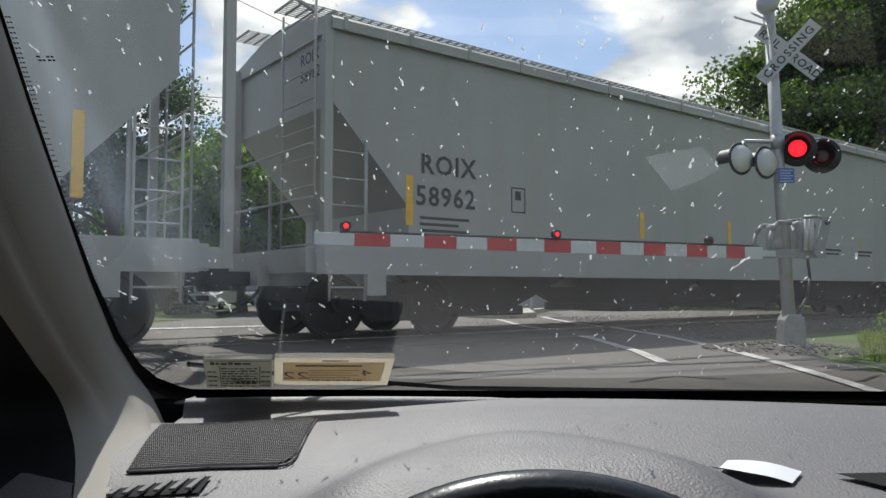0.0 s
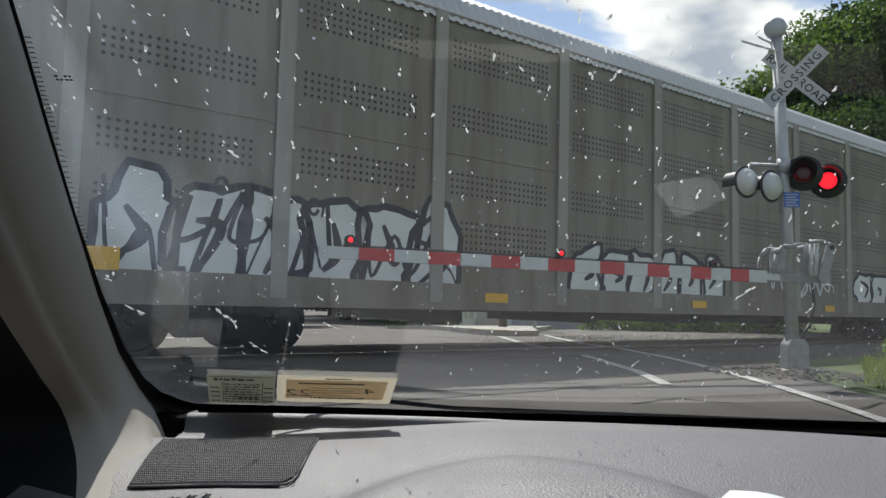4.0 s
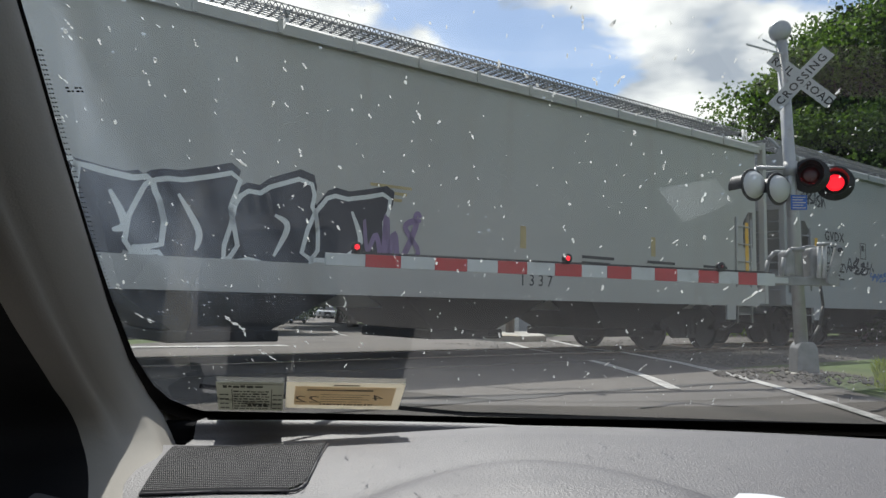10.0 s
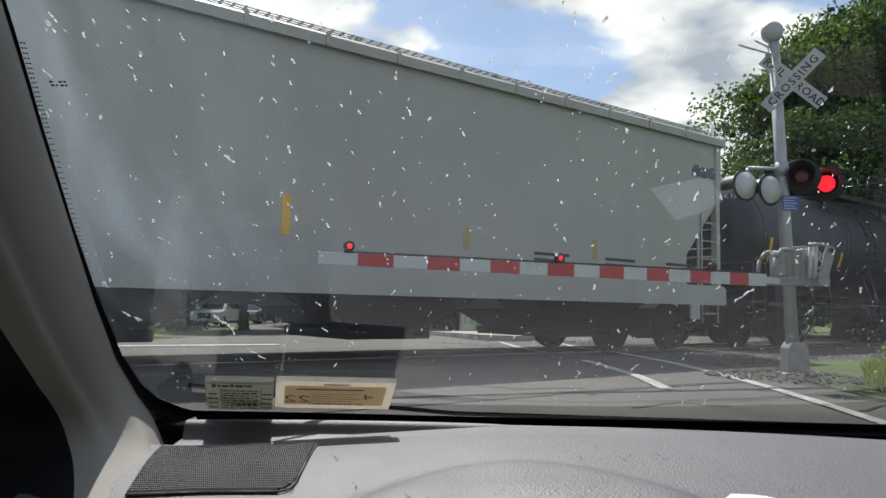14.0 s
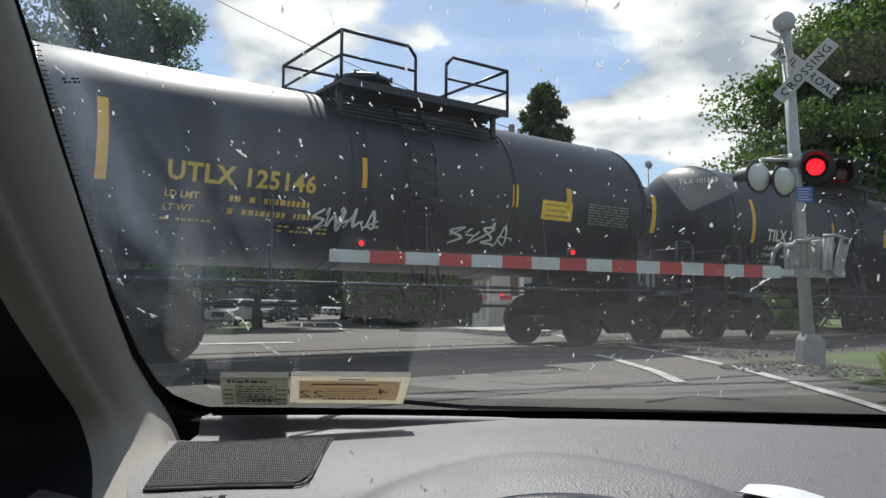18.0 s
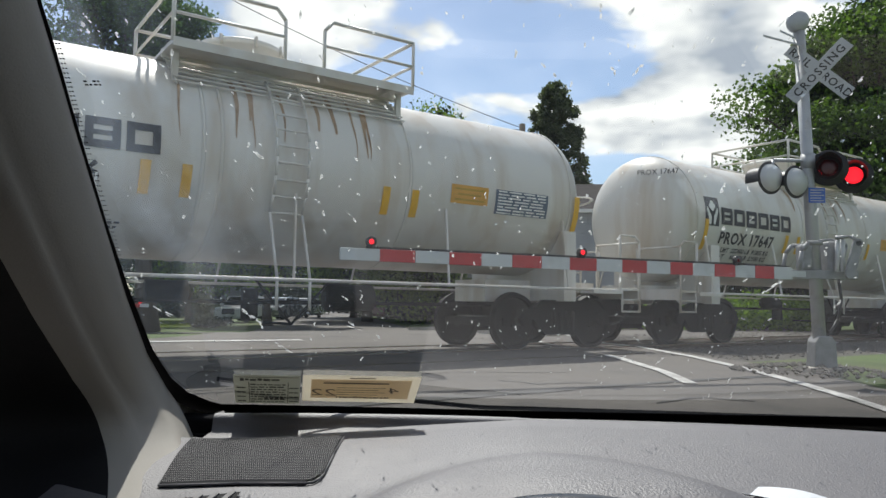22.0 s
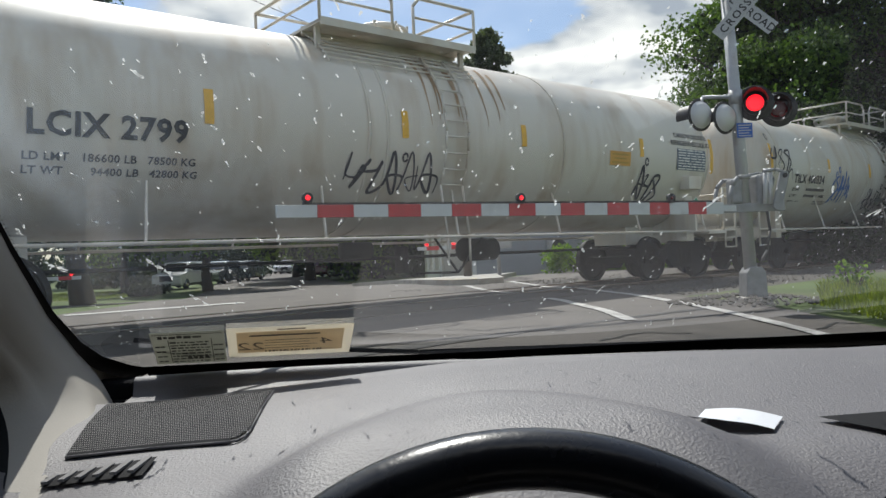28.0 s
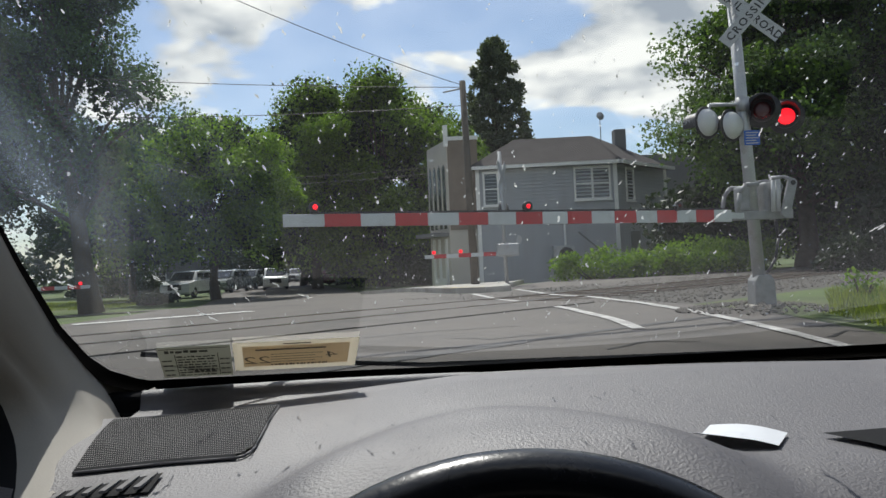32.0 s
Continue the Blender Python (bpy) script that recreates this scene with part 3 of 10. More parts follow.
# ---- the signal and its gate ----
def crossbuck(parent, m):
    """Two crossed white blades with black words, facing -y."""
    for ang, words, off in ((-46, "RAIL   ROAD", 0.0), (44, "CROSSING", -0.014)):
        bm = bevelled(box(BM(), -0.46, 0.46, off - 0.004, off + 0.004, -0.088, 0.088), 0.001, 1)
        bl = part("blade", bm, M_SIGNW, parent, "white reflective crossbuck blade", m @ pose(0, 0, 0, 0, -ang, 0))
        for txt, x, al in ((("CROSSING", 0, "CENTER"),) if words[0] == "C" else (("RAIL", -0.275, "CENTER"), ("ROAD", 0.275, "CENTER"))):
            bm = letters(txt, 0.138, 0.0012, al, 1.25 if txt[0] == "C" else 1.12, 0.002)
            bmesh.ops.transform(bm, matrix=pose(x, off - 0.0062, -0.049, 90, 0, 0), verts=bm.verts)
            part("lettering", bm, M_BLACK, bl, "black capital letters")


FLASH = []        # the turning discs of the flashing lamps: (object, rest pose, phase)


def flasher(parent, m, phase):
    """A round lamp facing -y: background, hood, and a disc that turns its lit or its dark side to the front."""
    bm = BM()
    spin(bm, [(0.0, 0.0), (0.0, 0.222), (0.012, 0.222), (0.012, 0.0)], (0, 0.05, 0), (0, 1, 0), 32)
    lamp = part("lamp", bm, M_BLACK, parent, "black round lamp background", m)
    bm = BM()
    rows = []
    for k in range(21):
        a = radians(-20 + 220 * k / 20)
        rows.append([(0.145 * math.cos(a), 0.05, 0.145 * math.sin(a)), (0.145 * math.cos(a), -0.24 + 0.06 * abs(math.cos(a)), 0.145 * math.sin(a))])
    strip(bm, rows)
    hood = part("hood", bm, M_BLACK, lamp, "black visor over the lamp")
    bm = BM()
    spin(bm, [(0, 0.135), (0.02, 0.148), (0.05, 0.148), (0.05, 0.135)], (0, 0.0, 0), (0, 1, 0), 28)
    part("rim", bm, M_BLACK, lamp)
    bm = BM()
    spin(bm, [(0.02, 0.13), (0.12, 0.12), (0.16, 0.06), (0.17, 0)], (0, 0.05, 0), (0, 1, 0), 20)
    part("housing", bm, M_BLACK, lamp)
    # two-sided disc: lit side and dark side
    bm = BM()
    spin(bm, [(-0.008, 0.0), (-0.008, 0.07), (-0.002, 0.104), (0, 0.104), (0.0, 0.0)], (0, 0, 0), (0, 1, 0), 28)
    disc = part("lens", bm, M_REDLIT, lamp, "red signal lens", pose(0, 0.03, 0))
    bm = BM()
    spin(bm, [(0.001, 0.0), (0.001, 0.104), (0.008, 0.07), (0.010, 0.0)], (0, 0, 0), (0, 1, 0), 28)
    me = mesh_of(bm, "lens_back", M_HOODRED)
    disc.data.materials.append(M_HOODRED)
    bm = BM(); bm.from_mesh(disc.data)
    n = len(bm.faces)
    bm.from_mesh(me)
    bm.faces.ensure_lookup_table()
    for f in bm.faces[n:]:
        f.material_index = 1
    bm.to_mesh(disc.data); bm.free(); bpy.data.meshes.remove(me)
    FLASH.append((disc, phase))
    return lamp


def back_lamp(parent, m):
    """A lamp of the other direction, its glass towards +y of m."""
    bm = BM()
    spin(bm, [(0.0, 0.0), (0.0, 0.205), (0.012, 0.205), (0.012, 0.0)], (0, 0, 0), (0, 1, 0), 28)
    lamp = part("lamp", bm, M_BLACK, parent, "black lamp background seen from behind", m)
    bm = BM()
    spin(bm, [(-0.115, 0.0), (-0.11, 0.05), (-0.085, 0.115), (-0.045, 0.155), (-0.004, 0.172)], (0, 0, 0), (0, 1, 0), 24)
    part("housing", bm, M_SILVER, lamp, "pale grey domed lamp housing")
    bm = BM()
    rows = []
    for k in range(17):
        a = radians(-20 + 220 * k / 16)
        rows.append([(0.15 * math.cos(a), 0.0, 0.15 * math.sin(a)), (0.15 * math.cos(a), 0.26, 0.15 * math.sin(a))])
    strip(bm, rows)
    part("hood", bm, M_BLACK, lamp)


MAST = (4.30, 9.15)
ARM_TIP = (-1.21, 6.88)


def build_signal():
    zb = 0.0
    sig = thing("crossing_signal", pose(MAST[0], MAST[1], zb), label="aluminium crossing signal mast with crossbuck and red flashing lamps", category="crossing signal")
    bm = rod(BM(), (0, 0, 0.15), (0.0, 0, 4.22), 0.078, 16, 0.068)
    part("mast", bm, M_GALV, sig, m=pose(0, 0, 0, 0, -2.4, 0))
    bm = BM()
    box(bm, -0.19, 0.19, -0.17, 0.17, -0.12, 0.03)
    part("footing", bevelled(bm, 0.02), M_CONCRETE, sig, "weathered concrete footing")
    bm = BM()
    prism(bm, [(-0.13, 0.03), (0.145, 0.03), (0.13, 0.33), (0.085, 0.40), (-0.07, 0.40), (-0.115, 0.33)], -0.12, 0.12)
    part("junction_base", bevelled(bm, 0.012), M_MECH, sig, "split metal junction base")
    bm = BM()
    spin(bm, [(-0.09, 0.0), (-0.085, 0.07), (-0.05, 0.13), (0.03, 0.135), (0.06, 0.10), (0.065, 0)], (-0.20, -0.02, 4.32), (-0.4, -1, -0.05), 24)
    part("bell", bm, M_GALV, sig, "grey round crossing bell")
    head = pose(0.0, 0, 0, 0, 0, 4)
    cb_m = pose(0.0, -0.12, 3.66, 0, -2, -20)
    crossbuck(sig, cb_m)
    # the blades of a second crossbuck that faces another way, seen edge-on
    for a, b in (((-0.66, -0.1, 4.12), (-0.12, -0.06, 3.99)), ((-0.42, -0.02, 4.21), (-0.15, -0.02, 4.08))):
        a, b = Vector(a), Vector(b)
        bm = BM()
        off = Vector((0.09, 0.19, 0.06))
        th = Vector((0, 0, 0.012))
        vs = [bm.verts.new(p) for p in (a - th, b - th, b - th + off, a - th + off, a + th, b + th, b + th + off, a + th + off)]
        for f in ((0, 3, 2, 1), (4, 5, 6, 7), (0, 1, 5, 4), (1, 2, 6, 5), (2, 3, 7, 6), (3, 0, 4, 7)):
            bm.faces.new([vs[i] for i in f])
        part("rear_blade", bm, M_SIGNW, sig, "crossbuck blade seen edge-on")
    bm = BM()
    bar_path(bm, [(-0.54, -0.03, 2.56), (0.5, 0.05, 2.56)], 0.024, 8)
    bar_path(bm, [(-0.54, -0.03, 2.56), (-0.58, -0.05, 2.40)], 0.02, 8)
    rod(bm, (-0.1, 0, 2.46), (-0.1, 0, 2.64), 0.085, 14)
    part("crossarm", bm, M_GALV, sig, "grey pipe arm that carries the lamps")
    flasher(sig, pose(0.07, -0.16, 2.45, 0, 0, -24), 0)
    flasher(sig, pose(0.44, -0.02, 2.385, 0, 0, -24), 1)
    back_lamp(sig, pose(-0.59, -0.06, 2.335, 0, 0, 26))
    back_lamp(sig, pose(-0.30, -0.10, 2.28, 0, 0, 30))
    bm = box(BM(), -0.145, 0.055, -0.092, -0.085, 2.025, 2.21)
    sign = part("sign_plate", bevelled(bm, 0.002, 1), M_BLUE, sig, "small blue emergency sign")
    bm = BM()
    for k in range(5):
        box(bm, -0.125, 0.035 - 0.03 * (k % 2), -0.0945, -0.0925, 2.175 - 0.033 * k, 2.187 - 0.033 * k)
    part("printed_lines", bm, M_SIGNW, sign, "white unreadable print")
    # the gate machine on its bracket
    gate = thing("crossing_gate", pose(MAST[0], MAST[1], zb), label="lowered red and white striped crossing gate with small red lamps", category="crossing gate")
    bm = BM()
    box(bm, 0.07, 0.22, -0.10, 0.16, 1.16, 1.56)
    part("machine_case", bevelled(bm, 0.04, 3), M_MECH, gate, "grey rounded gate machine case")
    bm = BM()
    box(bm, -0.24, -0.10, -0.09, 0.12, 1.20, 1.52)
    part("side_case", bevelled(bm, 0.035, 2), M_MECH, gate, "small grey relay case")
    for y, lean in ((-0.22, 0.0), (0.24, 0.05)):
        # counterweight links: long plates with round ends
        a, b, r = Vector((0.26 + lean, 0, 1.15)), Vector((0.36 + lean, 0, 1.52)), 0.058
        d = (b - a).normalized()
        n = Vector((-d.z, 0, d.x))
        ring = [a + r * (n * math.cos(t) - d * math.sin(t)) for t in [math.pi * k / 10 for k in range(11)]] + [b - r * (n * math.cos(t) - d * math.sin(t)) for t in [math.pi * k / 10 for k in range(11)]]
        part("counterweight_link", bevelled(prism(BM(), [(p.x, p.z) for p in ring], y - 0.022, y + 0.022), 0.006, 1), M_MECH, gate, "long grey link plate with round ends")
        part("pivot", rod(BM(), (0.36 + lean, y - 0.04, 1.52), (0.36 + lean, y + 0.04, 1.52), 0.03, 12), M_BLACK, gate, "dark pivot pin")
        bm = bar_path(BM(), [(0.36 + lean, y, 1.56), (0.26, y, 1.60), (0.10, y, 1.58)], 0.020, 8)
        part("arm_bracket", bm, M_MECH, gate, "bent grey bracket bar")
        bm = bar_path(BM(), [(-0.34, y, 1.19), (-0.30, y, 1.42), (-0.22, y, 1.52), (-0.06, y, 1.52)], 0.028, 8)
        part("arm_bracket", bm, M_MECH, gate, "bent grey bracket bar")
    for x in (0.14, 0.20):
        part("conduit", rod(BM(), (x, -0.16, 1.18), (x + 0.02, -0.16, 1.62), 0.028, 10), M_SILVER, gate, "upright pale conduit")
    bm = BM()
    box(bm, -0.46, 0.42, -0.10, -0.07, 1.09, 1.2)
    part("arm_clamp", bevelled(bm, 0.008), M_MECH, gate)
    bm = BM()
    bar_path(bm, [(0.28, 0.1, 1.12), (0.30, 0.08, 0.85), (0.24, 0.06, 0.6), (0.1, 0.02, 0.4)], 0.018, 6)
    part("cable", bm, M_BLACK, gate, "black power cable")
    # the arm: from the mast to its tip, in red and white pieces
    tip = Vector((ARM_TIP[0] - MAST[0], ARM_TIP[1] - MAST[1] + 0.05, 0))
    length = tip.length
    az = math.atan2(tip.y, tip.x)
    am = Matrix.Translation((0, -0.05, 1.143)) @ Matrix.Rotation(az, 4, "Z") @ Matrix.Rotation(-radians(0.45), 4, "Y")
    arm = part("arm", box(BM(), 0.25, length, -0.012, 0.012, -0.035, 0.035), M_ARMW, gate, "white fibreglass gate arm", am)
    # sheeting bands: white at the tip, then red and white by turns; the arm grows deeper towards its foot
    x1, k, red = length, 0, False
    while x1 > 0.62:
        w = 0.389 if k == 0 else 0.365 - 0.0055 * k
        x0 = max(0.45, x1 - w)
        h = 0.059 + 0.016 * (1 - x1 / length)
        bm = box(BM(), x0 + 0.001, x1 - 0.001, -0.017, 0.017, -h, h)
        part("stripe", bevelled(bm, 0.003, 1), M_ARMR if red else M_ARMW, arm, "red band" if red else "white band")
        red = not red
        k += 1
        x1 = x0
    for pos, lit in ((length - 0.295, True), (length - 2.6, True), (length - 4.65, False)):
        bm = BM()
        rod(bm, (pos, 0, 0.066), (pos, 0, 0.085), 0.045, 12)
        spin(bm, [(0.0, 0.0), (0.0, 0.052), (0.05, 0.052), (0.05, 0.0)], (pos, 0.0, 0.125), (0, 1, 0), 16)
        lamp = part("arm_lamp", bm, M_BLACK, arm, "small black gate-arm lamp")
        bm = spin(BM(), [(0, 0.0), (0.0, 0.026), (0.012, 0.018), (0.026, 0)], (pos, 0.049, 0.125), (0, 1, 0), 14)
        part("lens", bm, M_REDLIT if lit else M_HOODRED, lamp, "red gate-arm lens")
        bm = spin(BM(), [(0, 0.0), (0.0, 0.026), (-0.012, 0.018), (-0.026, 0)], (pos, 0.001, 0.125), (0, 1, 0), 14)
        part("lens", bm, M_REDLIT if lit else M_HOODRED, lamp, "red gate-arm lens")
    bm = bar_path(BM(), [(0.5, 0, 0.085), (length - 0.33, 0, 0.07)], 0.006, 5)
    part("lamp_wire", bm, M_BLACK, arm)
    bm = BM()
    for k in range(int((length - 0.9) / 0.026)):
        x = 0.6 + 0.026 * k
        box(bm, x, x + 0.013, -0.006, 0.006, 0.060 + 0.014 * (1 - x / length), 0.084 + 0.014 * (1 - x / length))
    tagged(part("toothed_guard", bm, M_BLACK, arm, "fine toothed guard along the arm's top"), kind="stuff")
    # stones heaped round the footing
    random.seed(3)
    verts, faces = [], []
    for k in range(360):
        r, a = 0.12 + 0.75 * random.random() ** 0.8, random.uniform(0, 6.283)
        x, y, s = MAST[0] - 0.1 + 1.1 * r * math.cos(a), MAST[1] + r * math.sin(a) * 0.8, random.uniform(0.018, 0.05)
        z = ground_z(x, y) + 0.10 * max(0, 1 - r) + 0.01
        b = len(verts)
        for dx, dy, dz in ((1, 0, 0), (-1, 0, 0), (0, 1, 0), (0, -1, 0), (0, 0, 1), (0, 0, -1)):
            j = s * random.uniform(0.6, 1.2)
            verts.append((x + dx * j, y + dy * j, z + dz * j * 0.7))
        faces += [tuple(b + i for i in f) for f in ((0, 2, 4), (2, 1, 4), (1, 3, 4), (3, 0, 4), (2, 0, 5), (1, 2, 5), (3, 1, 5), (0, 3, 5))]
    me = bpy.data.meshes.new("stone_heap")
    me.from_pydata(verts, [], faces)
    solid("stone_heap", me, None, label="heap of grey stones round the signal footing", category="stones", kind="stuff").data.materials.append(M_STONE)


build_signal()


# ---- the train ----
GRIME = (0.09, 0.075, 0.06)
M_HOPPER = mat("grey_hopper_paint", (0.330, 0.333, 0.323), 0.55, var=0.07, scale=0.5, fine=25, bump=0.05, dirt=(0.30, 0.28, 0.25), dirt_amount=0.45, dirt_scale=0.9, streak=True)
M_HOPPER2 = mat("pale_hopper_paint", (0.396, 0.393, 0.376), 0.55, var=0.07, scale=0.5, fine=25, bump=0.05, dirt=(0.36, 0.34, 0.30), dirt_amount=0.4, dirt_scale=0.9, streak=True)
M_HOPPER3 = mat("bluish_hopper_paint", (0.291, 0.304, 0.316), 0.55, var=0.07, scale=0.5, fine=25, bump=0.05, dirt=(0.30, 0.29, 0.28), dirt_amount=0.4, dirt_scale=0.9, streak=True)
M_TANKB = mat("black_tank_paint", (0.011, 0.014, 0.026), 0.42, var=0.35, scale=0.7, fine=20, bump=0.04, dirt=(0.045, 0.040, 0.036), dirt_amount=0.3, dirt_scale=0.8, streak=True)
M_TANKW = mat("white_tank_paint", (0.640, 0.622, 0.582), 0.42, var=0.06, scale=0.6, fine=20, bump=0.04, dirt=(0.44, 0.35, 0.25), dirt_amount=0.5, dirt_scale=0.8, streak=True)
M_TANKL = mat("warm_white_tank_paint", (0.62, 0.585, 0.52), 0.42, var=0.06, scale=0.6, fine=20, bump=0.04, dirt=(0.40, 0.30, 0.20), dirt_amount=0.5, dirt_scale=0.8, streak=True)
M_TANKC = mat("cream_tank_paint", (0.561, 0.544, 0.493), 0.42, var=0.08, scale=0.6, fine=20, bump=0.04, dirt=(0.42, 0.32, 0.20), dirt_amount=0.5, dirt_scale=0.7, streak=True)
M_RUST = mat("rust_streaks", (0.34, 0.23, 0.14), 0.85, var=0.4, scale=5, dirt=(0.45, 0.36, 0.26), dirt_amount=0.6, dirt_scale=6, streak=True)
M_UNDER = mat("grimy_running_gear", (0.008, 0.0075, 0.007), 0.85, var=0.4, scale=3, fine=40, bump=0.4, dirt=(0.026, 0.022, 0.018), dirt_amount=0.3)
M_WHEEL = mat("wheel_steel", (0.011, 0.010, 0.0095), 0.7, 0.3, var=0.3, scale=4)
M_MESHSTEEL = mat("dull_mesh_steel", (0.20, 0.205, 0.21), 0.6, 0.3, var=0.15, scale=5)
M_TREAD = mat("wheel_tread", (0.5, 0.48, 0.46), 0.3, 1.0, var=0.1)
M_CNPOST = mat("galvanized_posts", (0.30, 0.285, 0.255), 0.55, 0.15, var=0.12, scale=0.8, fine=30, bump=0.1, dirt=(0.17, 0.14, 0.11), dirt_amount=0.5, dirt_scale=1.0, streak=True)
M_CNGREY = mat("galvanized_autorack", (0.225, 0.203, 0.170), 0.6, 0.15, var=0.13, scale=0.8, fine=30, bump=0.1, dirt=(0.12, 0.092, 0.068), dirt_amount=0.65, dirt_scale=1.0, streak=True)
M_UPGREY = mat("slatted_autorack_steel", (0.140, 0.140, 0.133), 0.65, 0.1, var=0.2, scale=1.0, fine=30, bump=0.1, dirt=(0.11, 0.10, 0.09), dirt_amount=0.5, dirt_scale=1.2, streak=True)
M_UPTAN = mat("tan_autorack_paint", (0.37, 0.195, 0.058), 0.6, var=0.12, scale=0.9, fine=30, bump=0.08, dirt=(0.27, 0.15, 0.07), dirt_amount=0.5, dirt_scale=1.1, streak=True)
M_ROOF = mat("corrugated_roof", (0.48, 0.48, 0.47), 0.45, 0.4, var=0.1, scale=1.0)
M_YELLOW = mat("yellow_reflector", (0.75, 0.42, 0.03), 0.5, var=0.15, scale=8, dirt=(0.35, 0.24, 0.06), dirt_amount=0.3, dirt_scale=8)
M_YFADED = mat("faded_reflector", (0.42, 0.34, 0.17), 0.6, var=0.2, scale=9)
M_YSIGN = mat("yellow_placard", (0.80, 0.56, 0.05), 0.5, var=0.1, scale=8)
M_INK = mat("dark_lettering", (0.03, 0.03, 0.035), 0.6, var=0.2)
M_CHALK = mat("white_lettering", (0.72, 0.72, 0.70), 0.6, var=0.1, dirt=(0.3, 0.3, 0.3), dirt_amount=0.35, dirt_scale=7)
M_YINK = mat("yellow_lettering", (0.62, 0.42, 0.05), 0.6, var=0.15)
M_GRAF_B = mat("black_spray", (0.035, 0.035, 0.045), 0.7, var=0.3)
M_GRAF_T = mat("teal_spray", (0.10, 0.29, 0.31), 0.7, var=0.35, scale=3, dirt=(0.20, 0.34, 0.35), dirt_amount=0.5, dirt_scale=3)
M_GRAF_W = mat("white_spray", (0.62, 0.64, 0.63), 0.7, var=0.15, scale=3)
M_GRAF_BL = mat("blue_spray", (0.07, 0.15, 0.38), 0.7, var=0.25)
M_WRAP = mat("white_lumber_wrap", (0.56, 0.58, 0.615), 0.45, var=0.06, scale=2.5, fine=9, bump=0.5, dirt=(0.50, 0.51, 0.53), dirt_amount=0.35, dirt_scale=2)
M_WRAPINK = mat("wrap_print", (0.055, 0.05, 0.06), 0.6, var=0.2)
M_WRAPFINE = mat("faint_wrap_print", (0.24, 0.24, 0.26), 0.6, var=0.2)
M_LUMBER = mat("lumber_ends", (0.10, 0.075, 0.075), 0.8, var=0.3, scale=8)
M_CENTERBEAM = mat("maroon_car_paint", (0.09, 0.045, 0.045), 0.6, var=0.25, scale=1.5)
M_ORANGEP = mat("orange_placard", (0.62, 0.33, 0.06), 0.6, var=0.15)
M_SHIELDB = mat("shield_blue", (0.04, 0.12, 0.42), 0.5, var=0.1)
M_SHIELDR = mat("shield_red", (0.55, 0.06, 0.07), 0.5, var=0.1)
M_PANEL = mat("dark_blue_panel", (0.10, 0.13, 0.18), 0.6, var=0.2)
M_GREYPRINT = mat("grey_print", (0.17, 0.17, 0.17), 0.6, var=0.2)
M_FAINT = mat("faint_print", (0.42, 0.27, 0.04), 0.6, var=0.2)
M_CREAM = mat("cream_end_paint", (0.52, 0.43, 0.29), 0.5, var=0.1, scale=1.0, dirt=(0.42, 0.33, 0.22), dirt_amount=0.45, dirt_scale=1.0, streak=True)
M_GRAF_P = mat("pale_teal_spray", (0.26, 0.40, 0.43), 0.7, var=0.2, scale=2.5, dirt=(0.14, 0.28, 0.32), dirt_amount=0.55, dirt_scale=2)
M_GRAF_V = mat("violet_spray", (0.22, 0.16, 0.28), 0.7, var=0.3)
M_GRAF_F = mat("faded_spray", (0.21, 0.20, 0.19), 0.8, var=0.3)
M_GRAF_Y = mat("yellow_spray", (0.26, 0.25, 0.13), 0.7, var=0.25)
M_GRAF_R = mat("pink_spray", (0.40, 0.16, 0.17), 0.7, var=0.25)
M_PLATEG = mat("green_placard", (0.03, 0.28, 0.16), 0.5, var=0.1)

SPEED = 10.5
CARS = []          # (car, u of its left coupling, length, [(wheelset, rest place)])


def flat_rect(bm, x0, x1, z0, z1, y, t=0.004):
    return box(bm, x0, x1, y - t, y, z0, z1)


def on_side(bm, y=-1.6):
    """Turns letters of the xy plane to face the road on a flat side."""
    bmesh.ops.transform(bm, matrix=pose(0, y, 0, 90, 0, 0), verts=bm.verts)
    return bm


def wrap(bm, R, zc, lift=0.012):
    """Lays an xy drawing (x along the tank, y height from the axis along the curve) on the tank's near side."""
    for v in bm.verts:
        a = v.co.y / R
        r = R + lift + v.co.z
        v.co = Vector((v.co.x, -r * math.cos(a), zc + r * math.sin(a)))
    return bm


def cut(bm, step=0.12):
    """Cuts long edges so that a sheet can follow a curve."""
    for _ in range(4):
        long = [e for e in bm.edges if e.calc_length() > step]
        if not long:
            break
        bmesh.ops.subdivide_edges(bm, edges=long, cuts=1)
    bmesh.ops.triangulate(bm, faces=bm.faces)
    return bm


def patch(x0, x1, y0, y1, n=6):
    bm = BM()
    strip(bm, [[(x0 + (x1 - x0) * i / n, y0 + (y1 - y0) * j / n, 0) for i in range(n + 1)] for j in range(n + 1)])
    return bm


def add(bm, other):
    """Takes another bmesh's faces in."""
    me = bpy.data.meshes.new("joined")
    other.to_mesh(me); other.free()
    bm.from_mesh(me)
    bpy.data.meshes.remove(me)


def stroke(bm, pts, r, taper=True):
    """A sprayed band of paint along points of the xy plane."""
    sides = []
    for k, p in enumerate(pts):
        d = pts[min(k + 1, len(pts) - 1)] - pts[max(k - 1, 0)]
        if d.length < 1e-5:
            d = Vector((1, 0, 0))
        w = r * (1 if not taper else 0.45 + 0.75 * math.sin(math.pi * min(0.97, max(0.03, k / (len(pts) - 1)))))
        n = Vector((-d.y, d.x, 0)).normalized() * w
        sides.append((bm.verts.new(p - n), bm.verts.new(p + n)))
    for a, b in zip(sides, sides[1:]):
        bm.faces.new((a[0], b[0], b[1], a[1]))


